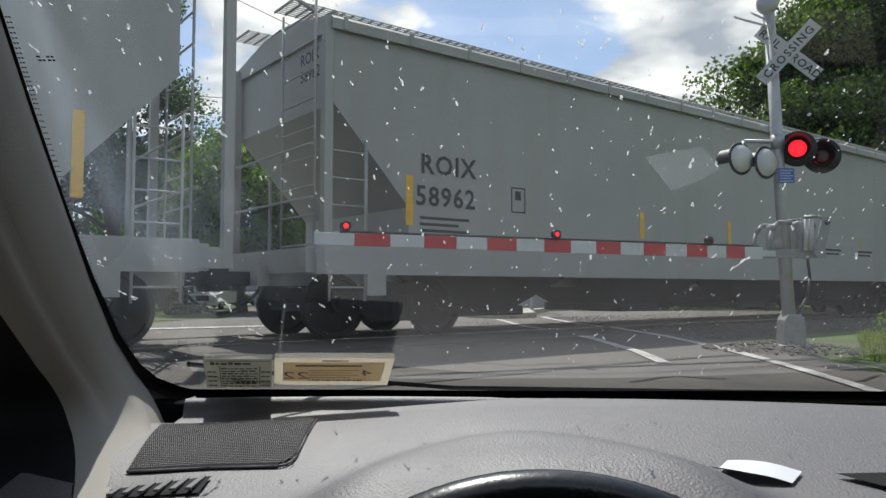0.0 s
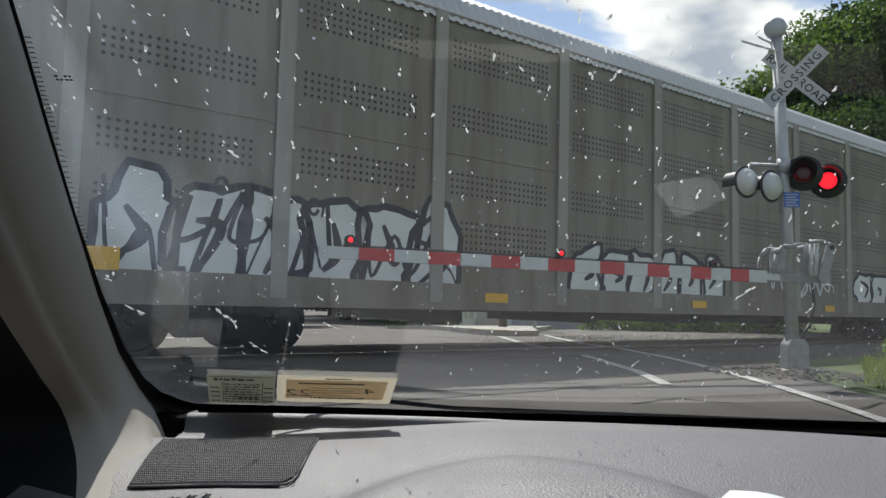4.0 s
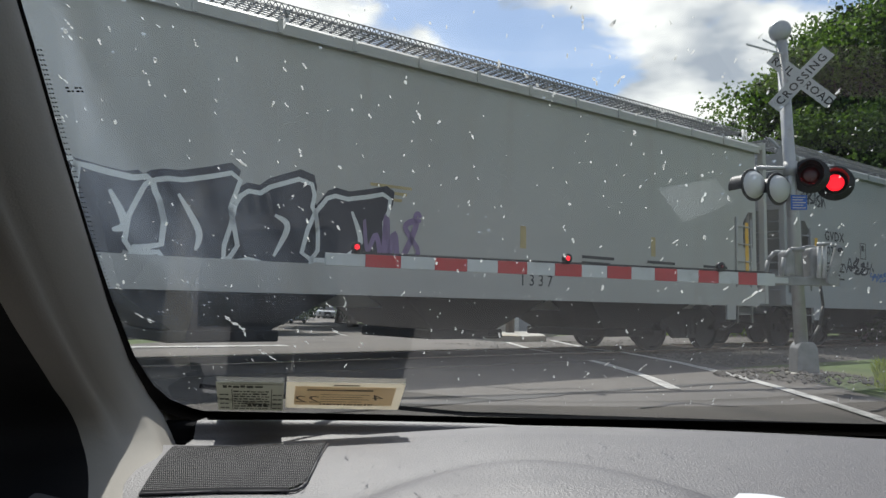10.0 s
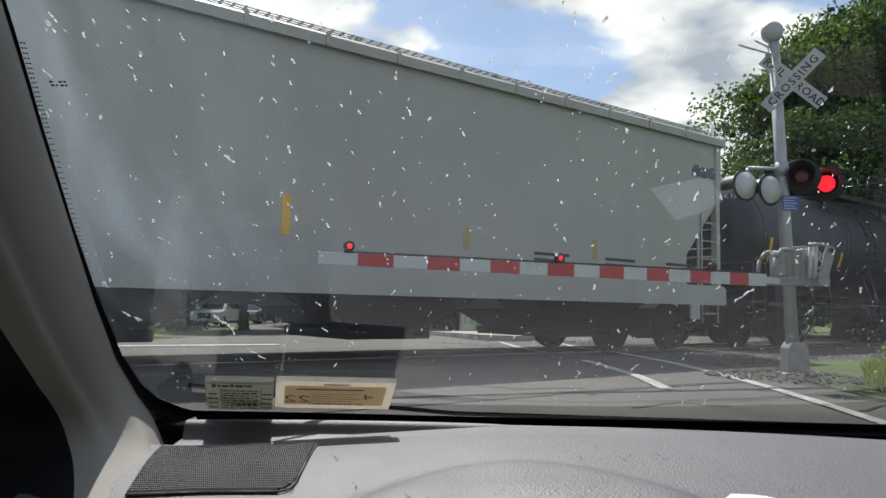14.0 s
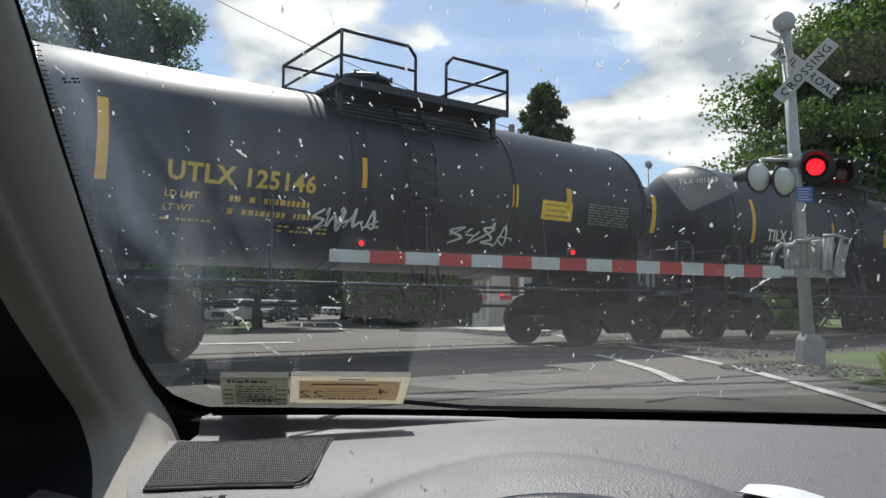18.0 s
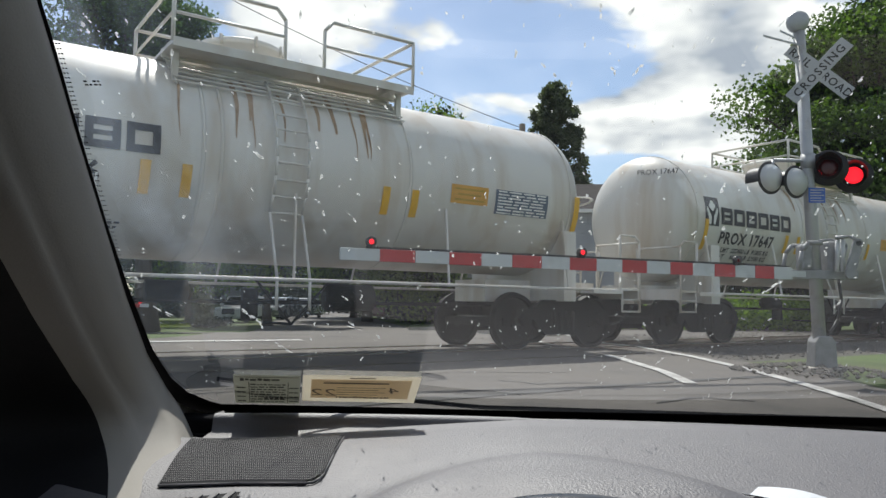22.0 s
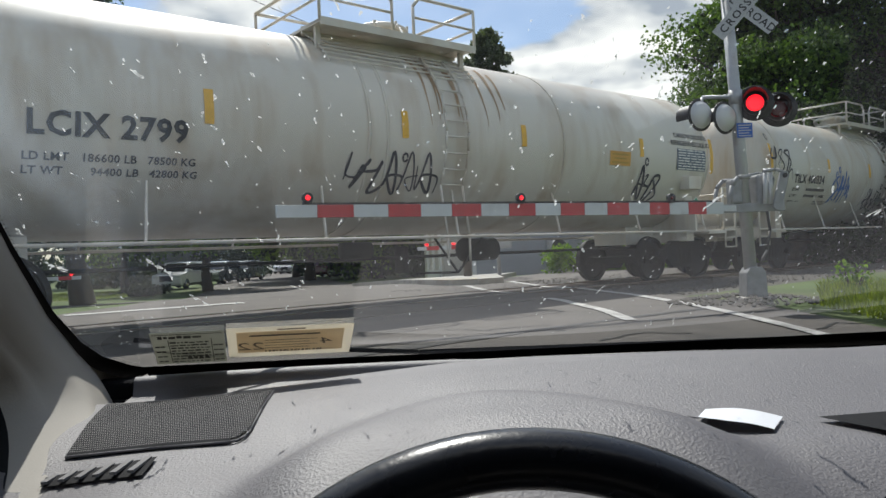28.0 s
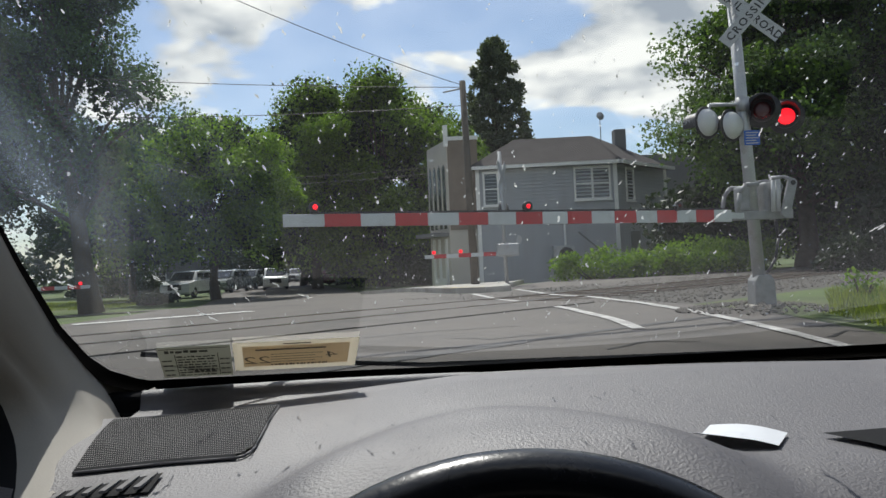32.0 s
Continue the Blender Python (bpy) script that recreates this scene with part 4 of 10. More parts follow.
def curve(ctrl, steps=6):
    """A smooth line through the points."""
    pts = []
    c = [ctrl[0]] + ctrl + [ctrl[-1]]
    for a, b, d, e in zip(c, c[1:], c[2:], c[3:]):
        for k in range(steps):
            t = k / steps
            pts.append(0.5 * ((2 * b) + (d - a) * t + (2 * a - 5 * b + 4 * d - e) * t * t + (3 * b - a - 3 * d + e) * t ** 3))
    return pts + [ctrl[-1]]


def moved(bm, x, y):
    bmesh.ops.transform(bm, matrix=Matrix.Translation((x, y, 0)), verts=bm.verts)
    return bm


def scribble(bm, x, y, w, h, n, seed, r=0.018):
    """A sprayed tag: tangled strokes that loop up and down and run over one another."""
    rnd = random.Random(seed)
    step = w / n
    ctrl = [Vector((x, y + h * rnd.uniform(0.3, 0.8), 0))]
    for k in range(n):
        cx = x + step * (k + 0.5)
        form = rnd.randint(0, 3)
        moves = (((-.5, .9), (-.35, .1), (.1, .55), (.45, .05)), ((-.2, .95), (-.5, .5), (.2, .45), (.4, .8), (-.1, .02)), ((-.4, .1), (.0, 1.0), (.35, .1), (-.25, .4), (.55, .45)), ((.3, .9), (-.45, .7), (.4, .35), (-.35, .0), (.5, .12)))[form]
        for dx, dy in moves:
            ctrl.append(Vector((cx + dx * step * rnd.uniform(0.7, 1.25), y + h * min(1.1, max(-0.12, dy + rnd.uniform(-.16, .16))), 0)))
        if rnd.random() < 0.35:
            stroke(bm, curve(ctrl), r)
            ctrl = [Vector((cx + step * 0.4, y + h * rnd.uniform(0.1, 0.9), 0))]
    ctrl.append(Vector((x + w * 1.04, y + h * rnd.uniform(-.1, .3), 0)))
    stroke(bm, curve(ctrl), r)
    for k in range(max(1, n // 3)):
        cx, cy = x + w * rnd.random(), y + h * rnd.uniform(0.9, 1.2)
        stroke(bm, [Vector((cx + 0.07 * h * math.cos(a * 0.6), cy + 0.1 * h * math.sin(a * 0.6), 0)) for a in range(11)], r * 0.8, False)
    return bm


def arch(bm, x, y, w, h, n, seed, r=0.05):
    """A sprayed arch with a bar across its foot."""
    stroke(bm, [Vector((x + w * 0.5 - w * 0.5 * math.cos(math.pi * k / 14), y + h * (0.45 + 0.55 * math.sin(math.pi * k / 14)), 0)) for k in range(15)], r, False)
    stroke(bm, [Vector((x + w * 0.2, y + h * 0.1, 0)), Vector((x + w * 0.5, y + h * 0.2, 0)), Vector((x + w * 0.85, y + h * 0.08, 0))], r, False)
    return bm


def blob_outline(x, y, w, h, k, n, seed, swell=1.0):
    rnd = random.Random(seed * 31 + k)
    cx, cy = x + w * (k + 0.5) / n, y + h * 0.5
    hw = w / n * 0.56 * swell
    pts = []
    ph = rnd.uniform(0, 6.28)
    for j in range(22):
        a = 6.2832 * j / 22
        c, s = math.cos(a), math.sin(a)
        q = 1 + 0.13 * math.sin(3 * a + ph) + 0.10 * math.sin(5 * a + 2 * ph) + rnd.uniform(-.05, .05)
        pts.append(Vector((cx + hw * q * math.copysign(abs(c) ** 0.6, c) + 0.12 * s * hw, cy + h * 0.5 * swell * q * math.copysign(abs(s) ** 0.65, s), 0)))
    return pts


def blob_letters(bm, x, y, w, h, n, seed):
    """Bulky sprayed forms that touch side by side."""
    for k in range(n):
        c = blob_outline(x, y, w, h, k, n, seed)
        mid = bm.verts.new(Vector((x + w * (k + 0.5) / n, y + h * 0.5, 0)))
        vs = [bm.verts.new(p) for p in c]
        for a in range(len(vs)):
            bm.faces.new((mid, vs[a], vs[(a + 1) % len(vs)]))
    return bm


def blob_edges(bm, x, y, w, h, n, seed, r=0.035):
    """The sprayed outlines of the same forms, with a few strokes inside them."""
    rnd = random.Random(seed + 500)
    for k in range(n):
        c = blob_outline(x, y, w, h, k, n, seed, 0.97)
        stroke(bm, c + c[:2], r, False)
        cx, cy, q = x + w * (k + 0.5) / n, y + h * 0.5, w / n
        stroke(bm, curve([Vector((cx + q * rnd.uniform(-.25, .0), cy + h * rnd.uniform(.05, .3), 0)), Vector((cx + q * rnd.uniform(.05, .25), cy + h * rnd.uniform(-.1, .1), 0)), Vector((cx + q * rnd.uniform(-.2, .1), cy - h * rnd.uniform(.1, .32), 0))]), r * 1.1)
    return bm


def wheel_meshes():
    bm = BM()
    spin(bm, [(0, 0.0), (0, 0.10), (0.06, 0.11), (0.05, 0.38), (0.0, 0.40), (0.0, 0.455)], (0, 0, 0), (0, 1, 0), 30, False)
    spin(bm, [(0.0, 0.457), (0.10, 0.465), (0.11, 0.485), (0.135, 0.485), (0.14, 0.40), (0.09, 0.38), (0.09, 0.11), (0.16, 0.10), (0.16, 0.085)], (0, 0, 0), (0, 1, 0), 30, False)
    for k in range(6):
        a = k * math.pi / 3
        rod(bm, (0.07 * math.cos(a), -0.02, 0.07 * math.sin(a)), (0.07 * math.cos(a), 0.0, 0.07 * math.sin(a)), 0.012, 6)
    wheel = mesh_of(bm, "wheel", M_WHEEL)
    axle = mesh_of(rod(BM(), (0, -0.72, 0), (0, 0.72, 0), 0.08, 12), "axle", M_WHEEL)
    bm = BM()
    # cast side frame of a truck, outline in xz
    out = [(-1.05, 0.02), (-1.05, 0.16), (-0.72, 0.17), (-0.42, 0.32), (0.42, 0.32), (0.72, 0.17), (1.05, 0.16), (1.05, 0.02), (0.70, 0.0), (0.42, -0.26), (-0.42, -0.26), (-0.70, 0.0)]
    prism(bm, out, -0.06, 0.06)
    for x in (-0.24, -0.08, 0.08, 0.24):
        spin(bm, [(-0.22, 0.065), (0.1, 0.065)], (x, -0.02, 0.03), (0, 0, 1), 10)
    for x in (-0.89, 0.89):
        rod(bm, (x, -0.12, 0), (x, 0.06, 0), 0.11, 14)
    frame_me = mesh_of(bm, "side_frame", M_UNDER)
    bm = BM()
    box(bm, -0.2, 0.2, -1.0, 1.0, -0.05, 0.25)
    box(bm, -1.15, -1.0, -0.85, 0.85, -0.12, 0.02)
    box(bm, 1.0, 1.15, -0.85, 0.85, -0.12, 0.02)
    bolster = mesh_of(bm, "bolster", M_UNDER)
    return wheel, axle, frame_me, bolster


WHEEL, AXLE, SIDE_FRAME, BOLSTER = wheel_meshes()


def running_gear(car, L, bolster_at, wheels):
    for c in (bolster_at, L - bolster_at):
        truck = part("truck", BOLSTER, None, car, "grimy dark cast truck", pose(c, 0, 0.5))
        for y in (-1.0, 1.0):
            part("side_frame", SIDE_FRAME, None, truck, m=pose(0, y, 0.0))
        for dx in (-0.89, 0.89):
            w = new("wheelset"); w.parent = car; w.empty_display_size = 0.1
            w.matrix_basis = pose(c + dx, 0, 0.457)
            part("axle", AXLE, None, w)
            part("wheel", WHEEL, None, w, "steel wheel", pose(0, -0.86, 0))
            part("wheel", WHEEL, None, w, "steel wheel", pose(0, 0.86, 0, 0, 0, 180))
            wheels.append((w, (c + dx, 0, 0.457)))
    # couplers with hanging air hoses
    for x0, s in ((0.0, 1), (L, -1)):
        bm = BM()
        box(bm, min(x0, x0 + s * 0.95), max(x0, x0 + s * 0.95), -0.09, 0.09, 0.75, 0.95)
        box(bm, min(x0 - s * 0.12, x0 + s * 0.16), max(x0 - s * 0.12, x0 + s * 0.16), -0.17, 0.17, 0.68, 1.0)
        cp = part("coupler", bm, M_UNDER, car, "dark knuckle coupler")
        pts = [(x0 + s * (0.55 - 0.55 * k / 8), -0.38 + 0.1 * k / 8, 0.74 - 0.36 * math.sin(math.pi * 0.5 * k / 8) ** 0.8) for k in range(9)]
        part("air_hose", bar_path(BM(), pts, 0.024, 8), M_BLACK, cp, "hanging black air hose")


def make_car(u, L, **tags):
    car = thing("rail_car", TRACK_M @ pose(u, 0, 0), category="rail car", group="freight train", **tags)
    wheels = []
    CARS.append((car, u, L, wheels))
    return car, wheels


def ladder(parent, x0, x1, y, z0, z1, n, material, r=0.018):
    lad = part("ladder", BM(), material, parent)
    bm = BM()
    for x in (x0, x1):
        rod(bm, (x, y, z0), (x, y, z1), r, 6)
    for k in range(n):
        z = z0 + (z1 - z0) * (k + 0.5) / n
        rod(bm, (x0, y, z), (x1, y, z), r * 0.8, 6)
    bmesh.ops.recalc_face_normals(bm, faces=bm.faces)
    bm.to_mesh(lad.data); bm.free()
    return lad


def hopper(u, L, paint, label, mark="", number="", tall=True, corner=1.0, grating=True, endpost=False, ink=None, mark_at=(2.3, 2.05), size=0.42, deco=None, strips=None, words=(), notice=None, closed=False):
    """A covered hopper car; the near side is at y = -1.6."""
    ink = ink or M_INK
    car, wheels = make_car(u, L, label=label)
    c = corner
    zr = 4.28
    bm = BM()
    prism(bm, [(c, zr), (c, 3.15), (c + 1.2, 1.85), (c + 1.2, 1.27), (L - c - 1.2, 1.27), (L - c - 1.2, 1.85), (L - c, 3.15), (L - c, zr)], -1.58, 1.58)
    part("body", bm, paint, car, "riveted grey hopper body")
    # slope sheets behind the cut corners
    for s, x0 in ((1, c), (-1, L - c)):
        bm = BM()
        prism(bm, [(x0, 3.2), (x0 + s * 2.9, 0.95), (x0 + s * 3.05, 0.95), (x0 + s * 0.15, 3.2)], -1.45, 1.45)
        part("slope_sheet", bm, paint, car)
    # some cars have their corners closed by a sheet with an upright opening
    if closed:
        for s, x0 in ((1, c), (-1, L - c)):
            for y in (-1.577, 1.547):
                bm = BM()
                for a, b, z0, z1 in ((0.0, 0.12, 1.27, 3.2), (0.48, 1.28, 1.27, 3.2), (0.12, 0.48, 1.27, 2.1), (0.12, 0.48, 2.85, 3.2)):
                    box(bm, min(x0 + s * a, x0 + s * b), max(x0 + s * a, x0 + s * b), y, y + 0.03, z0, z1)
                part("corner_sheet", bm, paint, car, "side sheet at the corner with an upright opening")
    # roof with a slight crown and hatch ridge
    bm = BM()
    rows = []
    for x in (c - 0.06, L - c + 0.06):
        rows.append([(x, y, z) for y, z in ((-1.66, zr - 0.16), (-1.66, zr - 0.02), (-1.60, zr + 0.03), (-1.2, zr + 0.10), (-0.55, zr + 0.24), (0, zr + 0.27), (0.55, zr + 0.24), (1.2, zr + 0.10), (1.6, zr + 0.03), (1.66, zr - 0.02), (1.66, zr - 0.16))])
    strip(bm, rows)
    for f in bm.faces:
        f.smooth = False
    for x in (c - 0.06, L - c + 0.06):
        bm.faces.new([bm.verts.new((x, y, z)) for y, z in ((-1.66, zr - 0.16), (-1.66, zr - 0.02), (-1.60, zr + 0.03), (-0.55, zr + 0.24), (0.55, zr + 0.24), (1.6, zr + 0.03), (1.66, zr - 0.02), (1.66, zr - 0.16))])
    part("roof", bm, paint, car, "crowned roof with an overhanging edge")
    bm = BM()
    n = int(L / 1.15)
    for k in range(n):
        box(bm, c + 0.1 + k * (L - 2 * c - 0.3) / n, c + 0.16 + k * (L - 2 * c - 0.3) / n, -1.675, -1.655, zr - 0.15, zr + 0.02)
    tagged(part("roof_clips", bm, paint, car), kind="stuff")
    # running boards along the roof: open grating on brackets
    walk_z = zr + (0.45 if grating else 0.34)
    for y in (-0.75, 0.75):
        bm = BM()
        for k in range(9):
            rod(bm, (c - 0.35, y - 0.28 + 0.07 * k, walk_z), (L - c + 0.35, y - 0.28 + 0.07 * k, walk_z), 0.011, 4)
        k = c - 0.35
        while k < L - c + 0.35:
            box(bm, k, k + 0.02, y - 0.29, y + 0.29, walk_z - 0.02, walk_z + 0.012)
            k += 0.16
        if grating:
            for zz in (0.02, 0.10, 0.18):
                rod(bm, (c - 0.35, y - 0.30, walk_z + zz - 0.12), (L - c + 0.35, y - 0.30, walk_z + zz - 0.12), 0.012, 4)
            k = c - 0.35
            while k < L - c + 0.25:
                for lean in (0.09, -0.09):
                    rod(bm, (k + 0.045 - lean / 2, y - 0.30, walk_z - 0.10), (k + 0.045 + lean / 2, y - 0.30, walk_z + 0.06), 0.009, 3, caps=False)
                k += 0.09
        part("running_board", bm, M_MESHSTEEL if grating else paint, car, "steel grating walkway on the roof")
    bm = BM()
    for k in range(8):
        x = c + 0.3 + k * (L - 2 * c - 0.6) / 7
        for y in (-1.0, 1.0):
            box(bm, x, x + 0.05, y - 0.03, y + 0.03, zr + 0.05, walk_z)
        box(bm, x, x + 0.05, -1.05, 1.05, walk_z - 0.05, walk_z - 0.02)
    part("walkway_brackets", bm, M_GALV if grating else paint, car)
    # side sill
    bm = BM()
    box(bm, 0.75, L - 0.75, -1.625, -1.50, 0.90, 1.28)
    box(bm, 0.75, L - 0.75, 1.50, 1.625, 0.90, 1.28)
    box(bm, 0.5, L - 0.5, -0.35, 0.35, 0.75, 1.05)
    part("side_sill", bm, paint, car, "long side sill")
    # end platforms, corner posts, ladders
    for s, x0 in ((1, 0.62), (-1, L - 0.62)):
        bm = BM()
        box(bm, min(x0, x0 + s * 0.25), max(x0, x0 + s * 0.25), -1.58, 1.58, 0.92, 1.24)
        part("end_sill", bm, paint, car)
        for y in (-1.55, 1.55):
            bm = BM()
            xp = x0 - s * 0.22 if endpost else x0 + s * 0.30
            box(bm, xp - 0.06, xp + 0.06, y - 0.06, y + 0.06, 0.95, zr + (0.12 if endpost else 0))
            if endpost:
                box(bm, min(xp, x0 + s * 0.4), max(xp, x0 + s * 0.4), y - 0.05, y + 0.05, zr - 0.05, zr + 0.06)
                box(bm, min(xp, x0 + s * 0.4), max(xp, x0 + s * 0.4), y - 0.05, y + 0.05, 0.95, 1.2)
            part("corner_post", bm, paint, car)
            part("stanchion", bar_path(BM(), [(x0 + s * 0.9, y, 1.27), (x0 + s * 0.9, y, 2.6)], 0.03, 6), paint, car)
        ladder(car, x0 + s * 0.33, x0 + s * 0.86, -1.6, 0.55, 2.7, 6, paint)
        lad = ladder(car, -0.5, 0.5, 0, 1.1, zr + 0.3, 9, paint)
        lad.matrix_basis = pose(x0 + s * 0.18, -0.95, 0, 0, 0, 90)
        for zz in (1.9, 2.6):
            part("grab_rail", bar_path(BM(), [(x0 + s * 0.12, -1.5, zz), (x0 + s * 0.12, 1.5, zz)], 0.02, 6), paint, car)
        part("walkway_stay", bar_path(BM(), [(x0 + s * 0.2, -1.4, zr + 0.1), (x0 - s * 0.1, -1.2, walk_z)], 0.03, 6), paint, car)
    # discharge hoppers below
    for k in range(4):
        cx = L / 2 + (k - 1.5) * 0.195 * L
        bm = BM()
        a = [bm.verts.new((cx + dx, dy, 1.0)) for dx, dy in ((-1.55, -1.42), (1.55, -1.42), (1.55, 1.42), (-1.55, 1.42))]
        b = [bm.verts.new((cx + dx, dy, 0.42)) for dx, dy in ((-.62, -.95), (.62, -.95), (.62, .95), (-.62, .95))]
        for i in range(4):
            bm.faces.new((a[i - 1], a[i], b[i], b[i - 1]))
        bm.faces.new(b)
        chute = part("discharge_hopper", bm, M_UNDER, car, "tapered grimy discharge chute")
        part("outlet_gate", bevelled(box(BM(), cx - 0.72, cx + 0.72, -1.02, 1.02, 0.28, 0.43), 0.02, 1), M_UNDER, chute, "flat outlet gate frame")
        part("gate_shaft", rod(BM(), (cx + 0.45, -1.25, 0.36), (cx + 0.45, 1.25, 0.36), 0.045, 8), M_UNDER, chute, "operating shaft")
    for x in (1.5, L - 1.9):
        part("jacking_pad", box(BM(), x, x + 0.30, -1.635, -1.60, 0.62, 0.92), paint, car)
    running_gear(car, L, 2.35, wheels)
    # markings
    if mark:
        bm = letters(mark, size, 0.001, "LEFT", 1.12, size * 0.018)
        bmesh.ops.transform(bm, matrix=Matrix.Translation((mark_at[0], mark_at[1] + size * 1.15, 0)), verts=bm.verts)
        part("reporting_mark", on_side(bm, -1.588), ink, car, "stencilled dark letters")
        bm = letters(number, size, 0.001, "LEFT", 1.12, size * 0.018)
        bmesh.ops.transform(bm, matrix=Matrix.Translation((mark_at[0] - 0.08, mark_at[1], 0)), verts=bm.verts)
        part("car_number", on_side(bm, -1.588), ink, car, "stencilled dark numerals")
        bm = letters(mark + "\n" + number, 0.24, 0.001, "LEFT", 1.0)
        bmesh.ops.transform(bm, matrix=pose(c - 0.002, -0.6, 3.85, 90, 0, 0) @ pose(0, 0, 0, 0, -90, 0), verts=bm.verts)
        part("end_mark", bm, ink, car)
    bm = BM()
    for k in range(5):
        flat_rect(bm, mark_at[0], mark_at[0] + 0.9 - 0.2 * (k % 2), mark_at[1] - 0.2 - 0.09 * k, mark_at[1] - 0.16 - 0.09 * k, -1.583)
    for k in range(3):
        flat_rect(bm, L - 6 + k * 1.7, L - 5.2 + k * 1.7, 1.62, 1.67, -1.583)
        flat_rect(bm, L - 6 + k * 1.7, L - 5.3 + k * 1.7, 1.53, 1.57, -1.583)
    tagged(part("small_print", bm, ink, car, "rows of small unreadable print"), kind="stuff")
    for x, z0, z1 in strips or ((c + 1.15, 1.6, 2.3), (L * 0.36, 1.62, 2.1), (L * 0.5, 1.62, 2.1), (L * 0.62, 1.66, 2.0), (L * 0.79, 1.66, 2.0), (L - c - 1.1, 1.62, 2.6)):
        bm = BM()
        flat_rect(bm, x, x + 0.12, z0, z1, -1.583)
        part("reflector", bm, M_YELLOW if z1 - z0 > 0.4 else M_YFADED, car, "yellow reflective strip")
    bm = BM()
    x = mark_at[0] + 1.75
    for a, b, d, e in ((0, .3, 0, .02), (0, .3, .38, .4), (0, .02, 0, .4), (.28, .3, 0, .4), (.08, .2, .2, .34)):
        flat_rect(bm, x + a, x + b, mark_at[1] + d, mark_at[1] + e, -1.583)
    part("stencil_box", bm, ink, car)
    for text, x, z, h in words:
        part("scrawl", on_side(moved(letters(text, h, 0.0, "LEFT", 1.5), x, z), -1.63), ink, car, "hand-painted numerals")
    if notice:
        bm = BM()
        for k in range(3):
            flat_rect(bm, notice[0], notice[1] - 0.08 * k, 2.38 - 0.09 * k, 2.42 - 0.09 * k, -1.583)
        tagged(part("notice", bm, M_YFADED, car, "faded yellow print"), kind="stuff")
    if deco:
        for kind, args, material in deco:
            bm = BM()
            kind(bm, *args)
            part("graffiti", on_side(bm, -1.585 - 0.0012 * deco.index((kind, args, material))), material, car, "sprayed graffiti")
    return car


